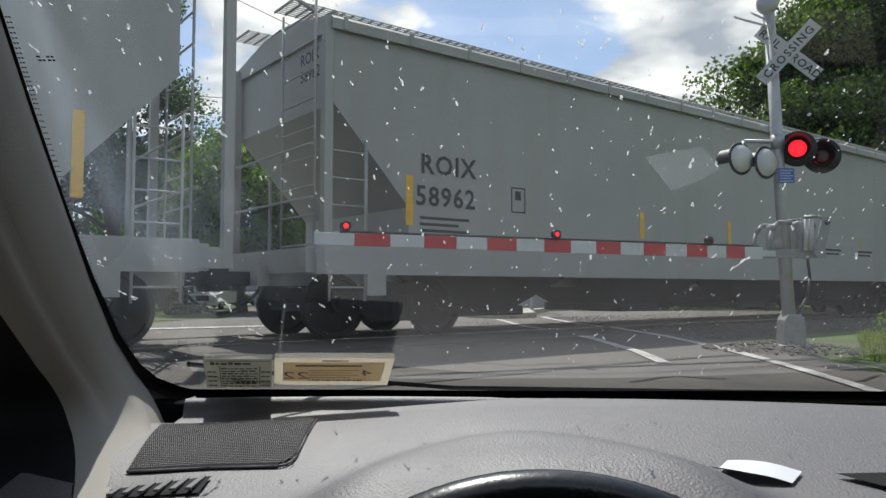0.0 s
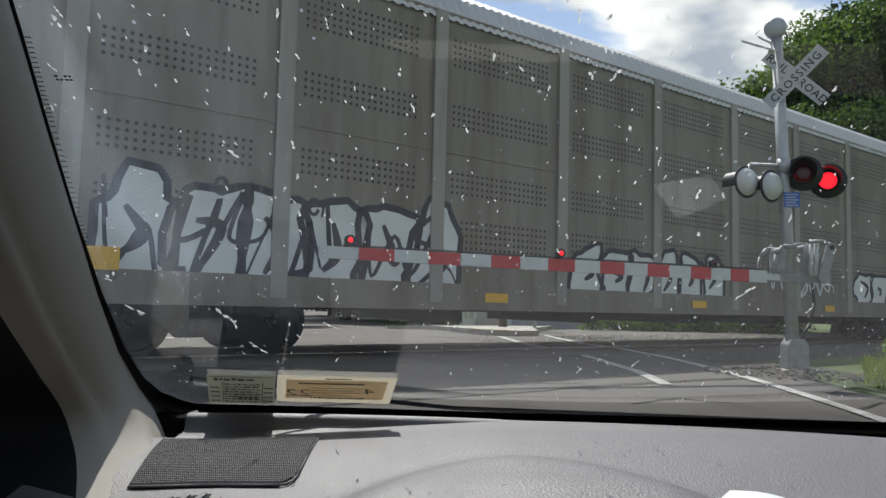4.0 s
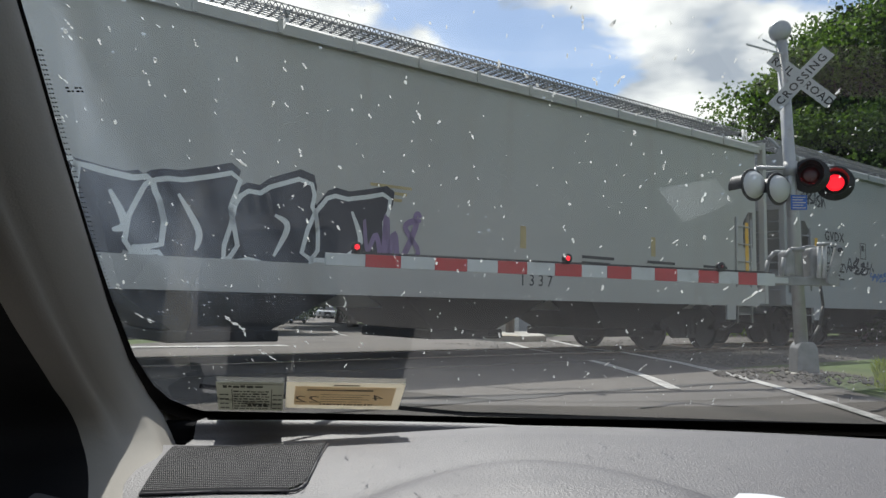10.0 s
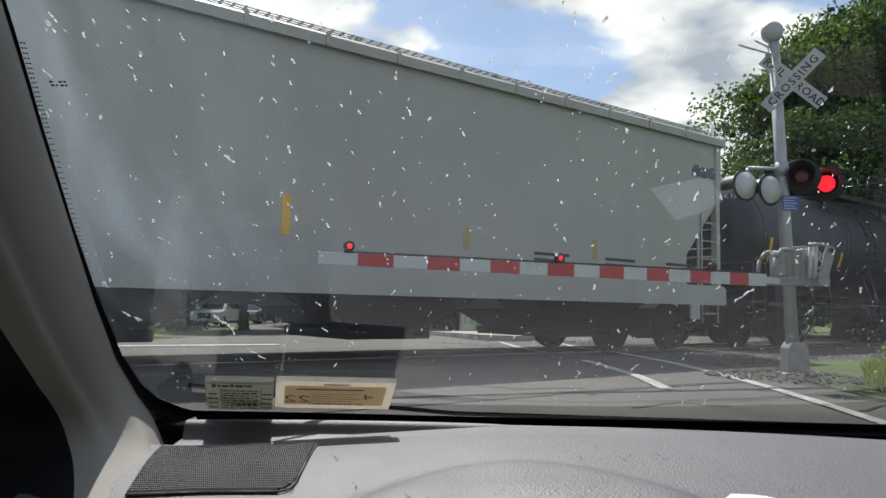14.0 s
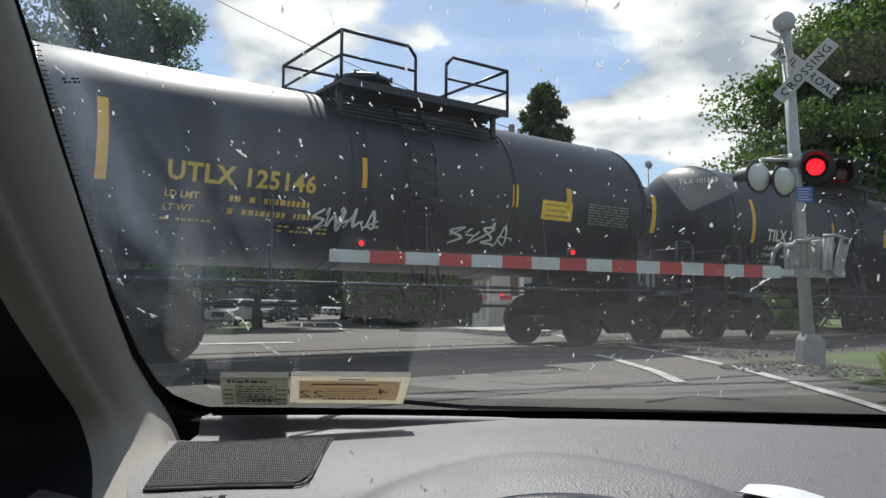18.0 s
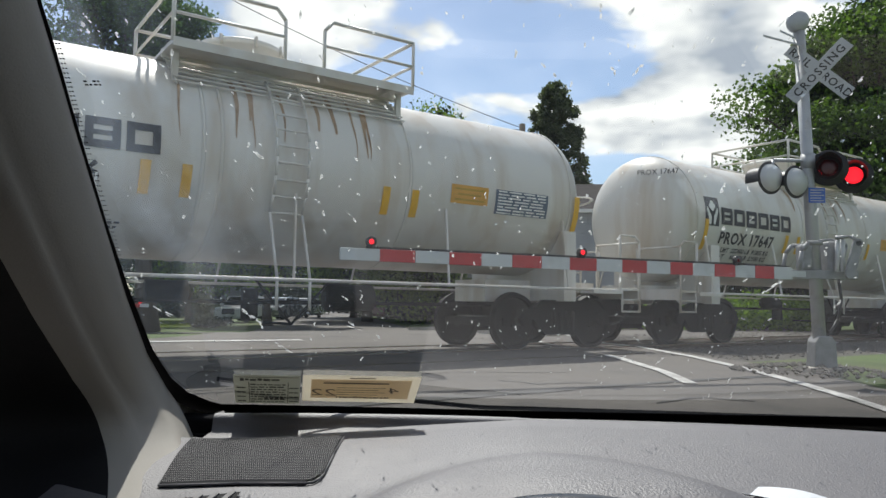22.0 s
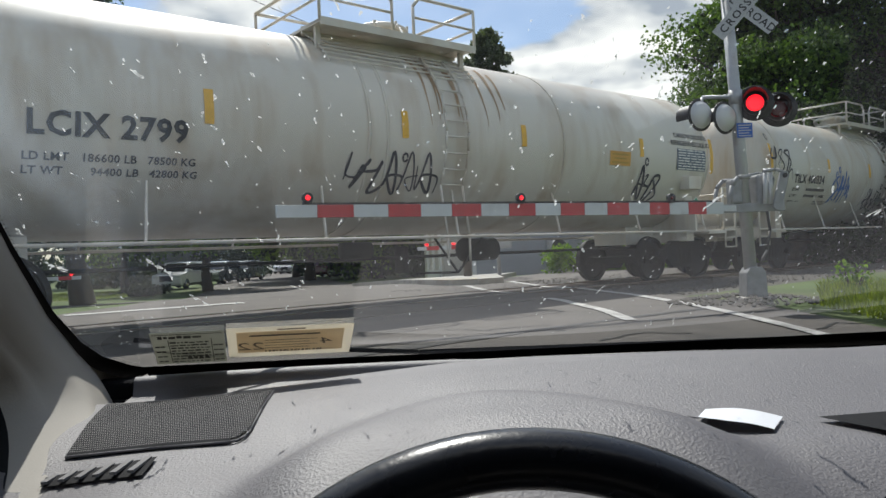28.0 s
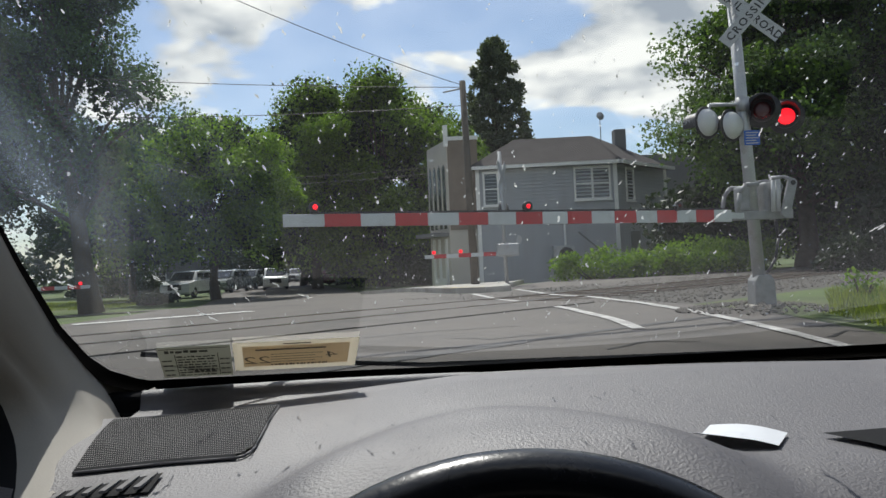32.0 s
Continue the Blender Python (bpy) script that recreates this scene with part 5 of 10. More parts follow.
def tank(u, L, R, zc, paint, label, inset=1.0, mark="", ink=None, size=0.34, mark_at=(2.4, 0.28), platform=None, steel=None, brand=None, deco=None,
         lines=True, jacket=True, yellow=((1.7, 0.75, 0.0),), placard=None, sill=True, rust=0, short=0.0, diamond=None, panel=(9.7, 10.85, -0.42, -0.04), words=(), stain=0.0, drum=0.46):
    """A tank car; heads are ellipsoids, the near side is turned to -y."""
    car, wheels = make_car(u, L, label=label)
    steel, ink = steel or paint, ink or M_CHALK
    x0, x1 = inset, L - inset - short
    hd = 0.52 * R
    prof = [(x0 + hd * (1 - math.cos(radians(a))), R * math.sin(radians(a))) for a in range(0, 91, 9)]
    prof += [(x1 - hd * (1 - math.cos(radians(a))), R * math.sin(radians(a))) for a in range(90, -1, -9)]
    bm = spin(BM(), prof, (0, 0, zc), (1, 0, 0), 64)
    shell = part("shell", bm, paint, car, "cylindrical tank with dished heads")
    # jacket bands and weld seams
    for x in (x0 + hd, x0 + (x1 - x0) * 0.40, x0 + (x1 - x0) * 0.42, x0 + (x1 - x0) * 0.66, x1 - hd):
        bm = spin(BM(), [(0, R + 0.001), (0.0, R + 0.012), (0.045, R + 0.012), (0.045, R + 0.001)], (x, 0, zc), (1, 0, 0), 64)
        part("band", bm, paint, shell, "raised jacket band")
    # top fittings
    cx = (x0 + x1) / 2
    zt = zc + R
    bm = spin(BM(), [(-0.12, drum - 0.04), (0.34, drum - 0.04), (0.34, drum), (0.42, drum), (0.47, drum * 0.8), (0.51, 0)], (cx - 0.25, 0, zt), (0, 0, 1), 26)
    dome = part("dome", bm, steel, car, "bolted manway dome")
    bolt = mesh_of(rod(BM(), (0, 0, -0.09), (0, 0, 0.06), 0.026, 6), "cover_bolt", steel)
    for a in range(0, 360, 45):
        part("cover_bolt", bolt, None, dome, m=pose(cx - 0.25 + drum * math.cos(radians(a)), drum * math.sin(radians(a)), zt + 0.40))
    part("cover_handle", bar_path(BM(), [(cx - 0.40, 0, zt + 0.50), (cx - 0.37, 0, zt + 0.58), (cx - 0.13, 0, zt + 0.58), (cx - 0.10, 0, zt + 0.50)], 0.014, 6), steel, dome, "bent lifting handle")
    rod_bm = BM()
    spin(rod_bm, [(-.05, 0.14), (0.28, 0.14), (0.32, 0)], (cx + 0.65, 0, zt), (0, 0, 1), 14)
    spin(rod_bm, [(-.05, 0.1), (0.22, 0.1), (0.26, 0)], (cx + 1.0, 0.25, zt), (0, 0, 1), 12)
    part("valve_housing", rod_bm, steel, car)
    if platform:
        px0, px1, style = platform
        zp = zt - 0.03
        bm = BM()
        far = 0.75 if style != "half" else -0.1
        for y in (-0.95, far - 0.25):
            box(bm, px0, px1, y - 0.26, y + 0.26, zp - 0.02, zp + 0.02)
            box(bm, px0, px1, y - 0.28, y - 0.25, zp - 0.07, zp + 0.04)
            box(bm, px0, px1, y + 0.25, y + 0.28, zp - 0.07, zp + 0.04)
        for x in (px0, px1 - 0.3):
            box(bm, x, x + 0.3, -1.2, far, zp - 0.03, zp + 0.01)
        part("platform", bm, steel, car, "steel grating platform round the dome")
        bm = BM()
        h = 0.70 if style != "open" else 0.62
        r = 0.026
        gap = 0.28 if style != "open" else 0.2
        for y in (-1.2, far):
            mid = (px0 + px1) / 2
            for a, b in ((px0, mid - gap), (mid + gap, px1)):
                outer, inner = (a, b) if a == px0 else (b, a)
                s = 1 if a == px0 else -1
                bar_path(bm, [(outer, y, zp), (outer, y, zp + h), (inner - s * 0.12, y, zp + h), (inner, y, zp + h - 0.14), (inner, y, zp)], r, 6)
                bar_path(bm, [(outer, y, zp + h * 0.5), (inner, y, zp + h * 0.5)], r * 0.8, 6)
        for x in (px0, px1):
            bar_path(bm, [(x, -1.2, zp + h), (x, far, zp + h)], r, 6)
            bar_path(bm, [(x, -1.2, zp + h * 0.5), (x, far, zp + h * 0.5)], r * 0.8, 6)
        part("guard_rail", bm, steel, car, "pipe guard rails round the platform")
        bm = BM()
        for x in (px0 + 0.1, px1 - 0.1):
            for y in (-0.95, min(far, 0.7)):
                box(bm, x - 0.04, x + 0.04, y - 0.03, y + 0.03, zc + math.sqrt(max(0.05, R * R - 0.95 ** 2)) - 0.03, zp)
        # treads bent over the tank's shoulder below the platform
        for k in range(9):
            a = radians(38 + 4.2 * k)
            rod(bm, (px0 + 0.05, -(R + 0.05) * math.cos(a), zc + (R + 0.05) * math.sin(a)), (px1 - 0.05, -(R + 0.05) * math.cos(a), zc + (R + 0.05) * math.sin(a)), 0.014, 5)
        for x in (px0 + 0.1, (px0 + px1) / 2, px1 - 0.1):
            pts = [(x, -(R + 0.04) * math.cos(radians(a)), zc + (R + 0.04) * math.sin(radians(a))) for a in range(36, 80, 6)]
            bar_path(bm, pts, 0.016, 5)
        part("shoulder_treads", bm, steel, car, "slip-proof tread bars over the tank's shoulder")
        # side ladder
        bm = BM()
        for x in (cx - 0.22, cx + 0.22):
            pts = [(x, -(R + 0.09) * math.cos(radians(a)), zc + (R + 0.09) * math.sin(radians(a))) for a in range(-30, 60, 10)]
            bar_path(bm, [(x, -1.5, 0.62), (x, -1.5, 1.0)] + pts, 0.02, 6)
        for k in range(10):
            a = radians(-30 + 9 * k)
            rod(bm, (cx - 0.22, -(R + 0.09) * math.cos(a), zc + (R + 0.09) * math.sin(a)), (cx + 0.22, -(R + 0.09) * math.cos(a), zc + (R + 0.09) * math.sin(a)), 0.016, 6)
        part("ladder", bm, steel, car, "side ladder up to the platform")
    # bolster cradles, stub sills, end platforms, running pipes
    for s, xe in ((1, 0.55), (-1, L - 0.55)):
        bm = BM()
        box(bm, min(xe, xe + s * 2.6), max(xe, xe + s * 2.6), -0.42, 0.42, 0.78, 1.15)
        xb = xe + s * 1.45
        prism(bm, [(xb - 0.14, 0.8), (xb + 0.14, 0.8), (xb + 0.14, zc - R * 0.45), (xb - 0.14, zc - R * 0.45)], -1.25, 1.25)
        part("stub_sill", bm, M_UNDER if paint is M_TANKB else steel, car, "stub sill and tank cradle")
        bm = BM()
        box(bm, min(xe, xe + s * 0.55), max(xe, xe + s * 0.55), -1.5, 1.5, 1.0, 1.04)
        box(bm, xe - 0.03, xe + 0.03, -1.5, 1.5, 0.86, 1.06)
        box(bm, min(xe + s * 0.5, xe + s * 1.2), max(xe + s * 0.5, xe + s * 1.2), -1.56, -1.25, 0.94, 1.0)
        part("end_platform", bm, steel, car)
        for y in (-1.5, 1.5):
            bm = BM()
            bar_path(bm, [(xe, y, 0.62), (xe, y, 1.85), (xe + s * 0.12, y, 1.95), (xe + s * 0.5, y, 1.95), (xe + s * 0.5, y, 1.0)], 0.022, 6)
            bar_path(bm, [(xe, y, 1.45), (xe + s * 0.5, y, 1.45)], 0.018, 6)
            for z in (0.64, 0.84):
                bar_path(bm, [(xe, y, z), (xe + s * 0.45, y, z)], 0.018, 6)
            bar_path(bm, [(xe + s * 0.45, y, 0.64), (xe + s * 0.45, y, 1.0)], 0.018, 6)
            bar_path(bm, [(xe, y, 1.85), (xe, y / 3, 1.85), (xe, y / 3, 1.05)], 0.02, 6)
            part("end_railing", bm, steel, car, "bent grab irons and sill steps")
        bm = bar_path(BM(), [(xe + s * (inset - 0.55 + 0.30), -R * math.cos(radians(a)) * 0.62, zc + 0.1 + 0.1 * math.sin(radians(a))) for a in range(-60, 241, 30)], 0.018, 5)
        part("head_rail", bm, steel, car)
    bm = BM()
    for y in (-1.5, 1.5):
        bar_path(bm, [(1.15, y, 1.0), (L - 1.15, y, 1.0)], 0.026, 6)
        n = max(4, int((x1 - x0) / 2.2))
        for k in range(n):
            x = x0 + 0.9 + k * (x1 - x0 - 1.8) / (n - 1)
            bar_path(bm, [(x, y, 1.0), (x + 0.12, y * 0.82, zc - R * math.sqrt(max(0.02, 1 - (1.23 / R) ** 2)) if R > 1.24 else zc - 0.3 * R)], 0.02, 5)
    part("side_pipe_rail", bm, steel, car, "long pipe handrail along the sill")
    bm = BM()
    for x in (cx - 0.5, cx + 0.5):
        bar_path(bm, [(x, -1.5, 1.0), (cx, -1.45, 0.45), (cx, -0.4, 0.45)], 0.018, 5)
    spin(bm, [(-.35, 0.0), (-.35, 0.2), (.35, 0.2), (.35, 0)], (cx + 1.3, -0.5, 0.8), (1, 0, 0), 14)
    spin(bm, [(-.15, 0.0), (-.15, 0.13), (.35, 0.13), (.35, 0)], (cx - 1.4, -0.6, 0.85), (1, 0, 0), 12)
    spin(bm, [(0, 0.12), (0.45, 0.12), (0.45, 0)], (cx, 0, 0.9 - 0.45), (0, 0, 1), 12)
    bar_path(bm, [(2.6, -0.3, 0.72), (L - 2.6, -0.3, 0.72)], 0.03, 6)
    part("brake_gear", bm, M_UNDER, car, "brake cylinder, rods and bottom outlet")
    running_gear(car, L, 1.95, wheels)
    # markings on the near side, laid round the curve
    if mark:
        bm = letters(mark, size, 0.0005, "LEFT", 1.08, size * 0.03)
        bmesh.ops.transform(bm, matrix=Matrix.Translation((*mark_at, 0)), verts=bm.verts)
        part("reporting_mark", wrap(cut(bm, 0.10), R, zc), ink, shell, "stencilled reporting mark")
        bm = letters(mark, 0.15, 0.0005, "LEFT", 1.0)
        bmesh.ops.transform(bm, matrix=pose(x0 + 0.06, -0.35, zc + 0.62 * R, 90, 0, 0) @ pose(0, 0, 0, 0, -62, 0) , verts=bm.verts)
        part("head_mark", bm, ink, shell)
    if lines:
        bm = BM()
        rnd = random.Random(int(u * 10))
        for k, (xa, xb, step, hh) in enumerate(((0.78, 1.95, 0.17, 0.075), (0.78, 1.95, 0.34, 0.075), (1.5, 2.2, 0.50, 0.03), (1.5, 2.2, 0.57, 0.03), (0.0, 0.6, 0.50, 0.03))):
            x = mark_at[0] + xa
            while x < mark_at[0] + xb:
                w = rnd.uniform(0.035, 0.075)
                add(bm, patch(x, x + w, mark_at[1] - step - hh * 0.5, mark_at[1] - step + hh * 0.5, 2))
                x += w + (0.022 if rnd.random() < 0.8 else 0.12)
        tagged(part("small_print", wrap(bm, R, zc), ink, shell, "rows of small weight print"), kind="stuff")
        for text, step in (("LD LMT", 0.21), ("LT WT", 0.38)):
            bm = moved(letters(text, 0.115, 0.0005, "LEFT", 1.05, 0.003), mark_at[0], mark_at[1] - step)
            part("weight_lettering", wrap(cut(bm, 0.10), R, zc), ink, shell, "small stencilled words")
    # data panel of many lines
    pa, pb, pc, pd = panel
    dark = paint is not M_TANKB
    plate = part("data_panel", wrap(patch(pa, pb, pc, pd, 6), R, zc, 0.008), M_PANEL if dark else M_BLACK, shell, "panel of small print")
    bm = BM()
    rnd = random.Random(int(u))
    for k in range(8):
        zz = pc + (pd - pc) * (k + 0.5) / 8
        x = pa + 0.05
        while x < pb - 0.1:
            w = min(rnd.uniform(0.08, 0.3), pb - 0.05 - x)
            add(bm, patch(x, x + w, zz - 0.012, zz + 0.012, 2))
            x += w + 0.04
    tagged(part("panel_lines", wrap(bm, R, zc, 0.011), M_CHALK if dark else M_GREYPRINT, plate, "light lines of print"), kind="stuff")
    if placard:
        pm, pa, pb, pc, pd = placard
        pl = part("placard", wrap(patch(pa, pb, pc, pd, 6), R, zc, 0.009), pm, shell, "coloured warning placard")
        bm = BM()
        for k in range(3):
            zz = pc + (pd - pc) * (0.22 + 0.28 * k)
            add(bm, patch(pa + 0.07 + 0.05 * (k % 2), pb - 0.07 - 0.08 * (k % 2), zz - 0.014, zz + 0.014, 3))
        tagged(part("placard_print", wrap(bm, R, zc, 0.011), M_FAINT, pl), kind="stuff")
    for fx, hgt, y0 in yellow:
        x = fx if fx > 1 else x0 + fx * (x1 - x0)
        bm = patch(x, x + 0.12, y0, y0 + hgt, 6)
        part("reflector", wrap(bm, R, zc, 0.010), M_YELLOW, shell, "yellow reflective strip")
    for text, x, y, h, width in words:
        bm = letters(text, h, 0.0005, "LEFT", width, h * 0.02)
        bmesh.ops.transform(bm, matrix=Matrix.Translation((x, y, 0)), verts=bm.verts)
        part("lettering", wrap(cut(bm, 0.10), R, zc), ink, shell, "small stencilled words")
    if diamond:
        x, z, text = diamond
        y = -R - 0.06
        part("box", bevelled(box(BM(), x - 0.26, x + 0.2, -1.58, -1.36, 1.88, 2.15), 0.01, 1), paint, car, "small white equipment box")
        part("holder", box(BM(), x - 0.03, x + 0.03, y + 0.02, y + 0.3, 1.0, 1.6), steel, car)
        pl = part("placard", prism(BM(), [(x - 0.19, z), (x, z - 0.19), (x + 0.19, z), (x, z + 0.19)], y, y + 0.006), M_CHALK, car, "green and white diamond placard")
        part("field", prism(BM(), [(x - 0.17, z), (x, z - 0.17), (x + 0.17, z), (x, z + 0.17)], y - 0.003, y - 0.001), M_PLATEG, pl)
        part("plate_number", on_side(moved(letters(text, 0.11, 0.0, "CENTER", 1.0, 0.002), x, z - 0.038), y - 0.005), M_CHALK, pl, "white numerals")
    if stain:
        n = 40
        prof = [(stain + (x1 - hd - stain) * k / n, R + 0.004) for k in range(n + 1)] + [(x1 - hd * (1 - math.cos(radians(a))) + 0.004, R * math.sin(radians(a)) + 0.004) for a in range(81, 20, -9)]
        part("cream_end", spin(BM(), prof, (0, 0, zc), (1, 0, 0), 64, False), M_CREAM, shell, "yellowed cream paint towards the end")
    if brand:
        brand(shell, R, zc, ink)
    for k in range(rust):
        rnd = random.Random(k * 7 + int(u))
        x = cx + rnd.uniform(-1.5, 1.4)
        w = rnd.uniform(0.03, 0.09)
        bm = patch(x, x + w, R * rnd.uniform(0.05, 0.35), R * rnd.uniform(0.75, 1.05), 10)
        for v in bm.verts:
            f = max(0.15, min(1.0, v.co.y / (0.8 * R)))
            v.co.x = x + (v.co.x - x) * f + 0.012 * math.sin(v.co.y * 7 + k)
        part("rust_run", wrap(bm, R, zc, 0.006), M_RUST, shell, "rust streak run down from the fittings")
    if deco:
        for kind, args, material in deco:
            bm = BM()
            kind(bm, *args)
            part("graffiti", wrap(cut(bm, 0.15), R, zc), material, shell, "sprayed graffiti tag")
    return car


def round_logo(shell, R, zc, ink, x, y, s, boxed):
    """A boxed mark: a round form over two upright forms, and six broad blocks beside it."""
    if boxed:
        part("brand_box", wrap(patch(x, x + 0.62 * s, y, y + 0.78 * s, 8), R, zc, 0.009), ink, shell, "square brand mark")
    col = M_CHALK
    bm = BM()
    for dx, dy in ((0, 0.06), (-0.07, -0.03), (0.07, -0.03), (0, -0.10)):
        bm.faces.new([bm.verts.new((x + 0.31 * s + dx * s + 0.07 * s * math.cos(k * 0.5236), y + 0.56 * s + dy * s + 0.07 * s * math.sin(k * 0.5236), 0)) for k in range(12)])
    for sgn in (-1, 1):
        pts = [(0.05, 0.04), (0.14, 0.04), (0.17, 0.2), (0.25, 0.42), (0.22, 0.5), (0.16, 0.42), (0.05, 0.25)]
        bm.faces.new([bm.verts.new((x + 0.31 * s + sgn * px * s, y + py * s, 0)) for px, py in (pts if sgn > 0 else pts[::-1])])
    part("brand_form", wrap(cut(bm, 0.12), R, zc, 0.014), col, shell, "rounded light form")


def brand_blocks(x, y, w, h, n, logo=True, boxed=True):
    """A brand name drawn as broad plain blocks with a slit."""
    def draw(shell, R, zc, ink):
        for k in range(n):
            x0, ww, q = x + w * k / n, w / n * 0.86, 0.26 * h
            bm = BM()
            add(bm, patch(x0, x0 + q, y, y + h, 3))
            add(bm, patch(x0 + q, x0 + ww, y + h - q, y + h, 3))
            add(bm, patch(x0 + q, x0 + ww, y, y + q, 3))
            add(bm, patch(x0 + ww - q, x0 + ww, y + q, y + h - q, 3))
            if k % 2 == 0:
                add(bm, patch(x0 + q, x0 + ww - q, y + 0.42 * h, y + 0.58 * h, 3))
            part("brand_block", wrap(bm, R, zc, 0.012), ink, shell, "broad plain open block of the brand name")
        if logo:
            mark_s = h / 0.46
            round_logo(shell, R, zc, ink, x - 0.72 * mark_s, y - 0.05, mark_s, boxed)
    return draw


def autorack(u, L, style, label):
    """A tall enclosed auto carrier; style "plain" has perforated grey panels, "tan" has slatted panels and tan ends."""
    car, wheels = make_car(u, L, label=label)
    e = 0.75
    ze = 5.0
    post = M_UPTAN if style == "tan" else M_CNPOST
    panel = M_UPGREY if style == "tan" else M_CNGREY
    # core that closes the inside
    bm = BM()
    box(bm, e + 0.1, L - e - 0.1, -1.50, 1.50, 0.95, ze - 0.02)
    part("inner_body", bm, M_UNDER, car)
    # roof: corrugated, rounded shoulders
    bm = BM()
    prof = [(-1.62, ze - 0.10), (-1.60, ze + 0.05), (-1.45, ze + 0.35), (-1.1, ze + 0.58), (-0.5, ze + 0.70), (0, ze + 0.72), (0.5, ze + 0.70), (1.1, ze + 0.58), (1.45, ze + 0.35), (1.60, ze + 0.05), (1.62, ze - 0.10)]
    n = int(L / 0.085)
    rows = []
    for k in range(n + 1):
        x = e - 0.05 + (L - 2 * e + 0.1) * k / n
        d = 0.018 * (1 if k % 2 else -1)
        rows.append([(x, y, z + d) for y, z in prof])
    strip(bm, rows)
    for f in bm.faces:
        f.smooth = False
    for x in (e - 0.05, L - e + 0.05):
        bm.faces.new([bm.verts.new((x, y, z)) for y, z in prof])
    part("roof", bm, M_ROOF, car, "corrugated steel roof with rounded shoulders")
    # side posts and panels
    if style == "tan":
        posts = [2.42, 5.37, 7.36, 10.19, 13.11, 16.09, 18.97, 21.88, 23.85, 27.0]
    else:
        posts = [2.2, 4.6, 7.0, 9.55, 12.05, 14.6, 17.1, 19.6, 22.15, 24.65, 27.2]
    for y, s in ((-1.60, 1), (1.60, -1)):
        for k, x in enumerate(posts):
            bm = box(BM(), x - 0.11, x + 0.11, y - 0.03 * s, y + 0.06 * s, 0.75, ze) if s > 0 else box(BM(), x - 0.11, x + 0.11, y - 0.06, y + 0.03, 0.75, ze)
            if style == "tan" and s > 0:
                prism(bm, [(x - 0.11, 0.75), (x + 0.11, 0.75), (x + 0.11, 1.6), (x, 1.6), (x - 0.32, 0.75)], y - 0.02, y + 0.04)
            part("side_post", bm, post, car, "vertical side post")
        if s < 0:
            part("far_side_panel", box(BM(), e + 0.2, L - e - 0.2, 1.52, 1.58, 0.9, ze), panel, car)
            continue
        for k, (xa, xb) in enumerate(zip([1.0] + posts, posts + [L - 1.0])):
            xa, xb = xa + 0.115, xb - 0.115
            if k in (0, len(posts)):
                continue
            bm = BM()
            if style == "tan":
                nslat = 64
                for j in range(nslat):
                    z = 1.05 + (ze - 1.1) * j / nslat
                    pr = [(y + 0.024, z), (y + 0.008, z + 0.013), (y + 0.008, z + 0.050), (y + 0.024, z + 0.060)]
                    a = [bm.verts.new((xa, py, pz)) for py, pz in pr]
                    b = [bm.verts.new((xb, py, pz)) for py, pz in pr]
                    for i in range(3):
                        bm.faces.new((a[i], b[i], b[i + 1], a[i + 1]))
                part("slatted_panel", bm, panel, car, "dark panel of fine horizontal slats")
            else:
                box(bm, xa, xb, y + 0.015, y + 0.04, 0.95, ze - 0.02)
                box(bm, xa, xb, y + 0.005, y + 0.016, 2.92, 2.97)
                pan = part("side_panel", bm, panel, car, "galvanized panel with bands of round holes")
                bm = BM()
                cols = int((xb - xa - 0.3) / 0.095)
                for z0, rws in ((4.25, 5), (3.35, 4), (2.35, 4), (1.45, 6)):
                    for r in range(rws):
                        for c in range(cols):
                            hx, hz = xa + 0.16 + c * 0.095, z0 + r * 0.095
                            bm.faces.new([bm.verts.new((hx + 0.024 * math.cos(t * 1.0472), y + 0.0125, hz + 0.024 * math.sin(t * 1.0472))) for t in range(6)])
                part("vent_holes", bm, M_BLACK, pan, "rows of round dark holes")
        bm = BM()
        box(bm, e, L - e, y - 0.01, y + 0.05, ze - 0.08, ze + 0.02)
        box(bm, e, L - e, y - 0.02, y + 0.05, 0.64, 1.32 if style == "tan" else 1.02)
        part("side_rail", bm, M_UPTAN if style == "tan" else M_CNGREY, car, "long top and bottom side rails")
    # ends: folded doors with a white upper third
    for s, x0 in ((1, e), (-1, L - e)):
        for j in range(4):
            y0 = -1.56 + 0.78 * j
            bm = BM()
            box(bm, min(x0, x0 + s * 0.07), max(x0, x0 + s * 0.07), y0 + 0.01, y0 + 0.77, 0.95, 4.45)
            door = part("end_door", bevelled(bm, 0.01, 1), M_UPTAN if style == "tan" else M_CNGREY, car, "folding end door leaf")
            bm = BM()
            for z in (1.4, 2.2, 3.0, 3.8):
                box(bm, min(x0, x0 - s * 0.02), max(x0, x0 - s * 0.02), y0 + 0.02, y0 + 0.10, z, z + 0.08)
            part("hinges", bm, M_UNDER, door)
        bm = BM()
        box(bm, min(x0 - s * 0.002, x0 + s * 0.06), max(x0 - s * 0.002, x0 + s * 0.06), -1.56, 1.56, 4.45, 5.02)
        prism(bm, [(x0, 5.0), (x0 + s * 0.05, 5.0), (x0 + s * 0.05, 5.6), (x0, 5.6)], -1.05, 1.05)
        part("end_header", bm, M_HOPPER2, car, "white painted end header")
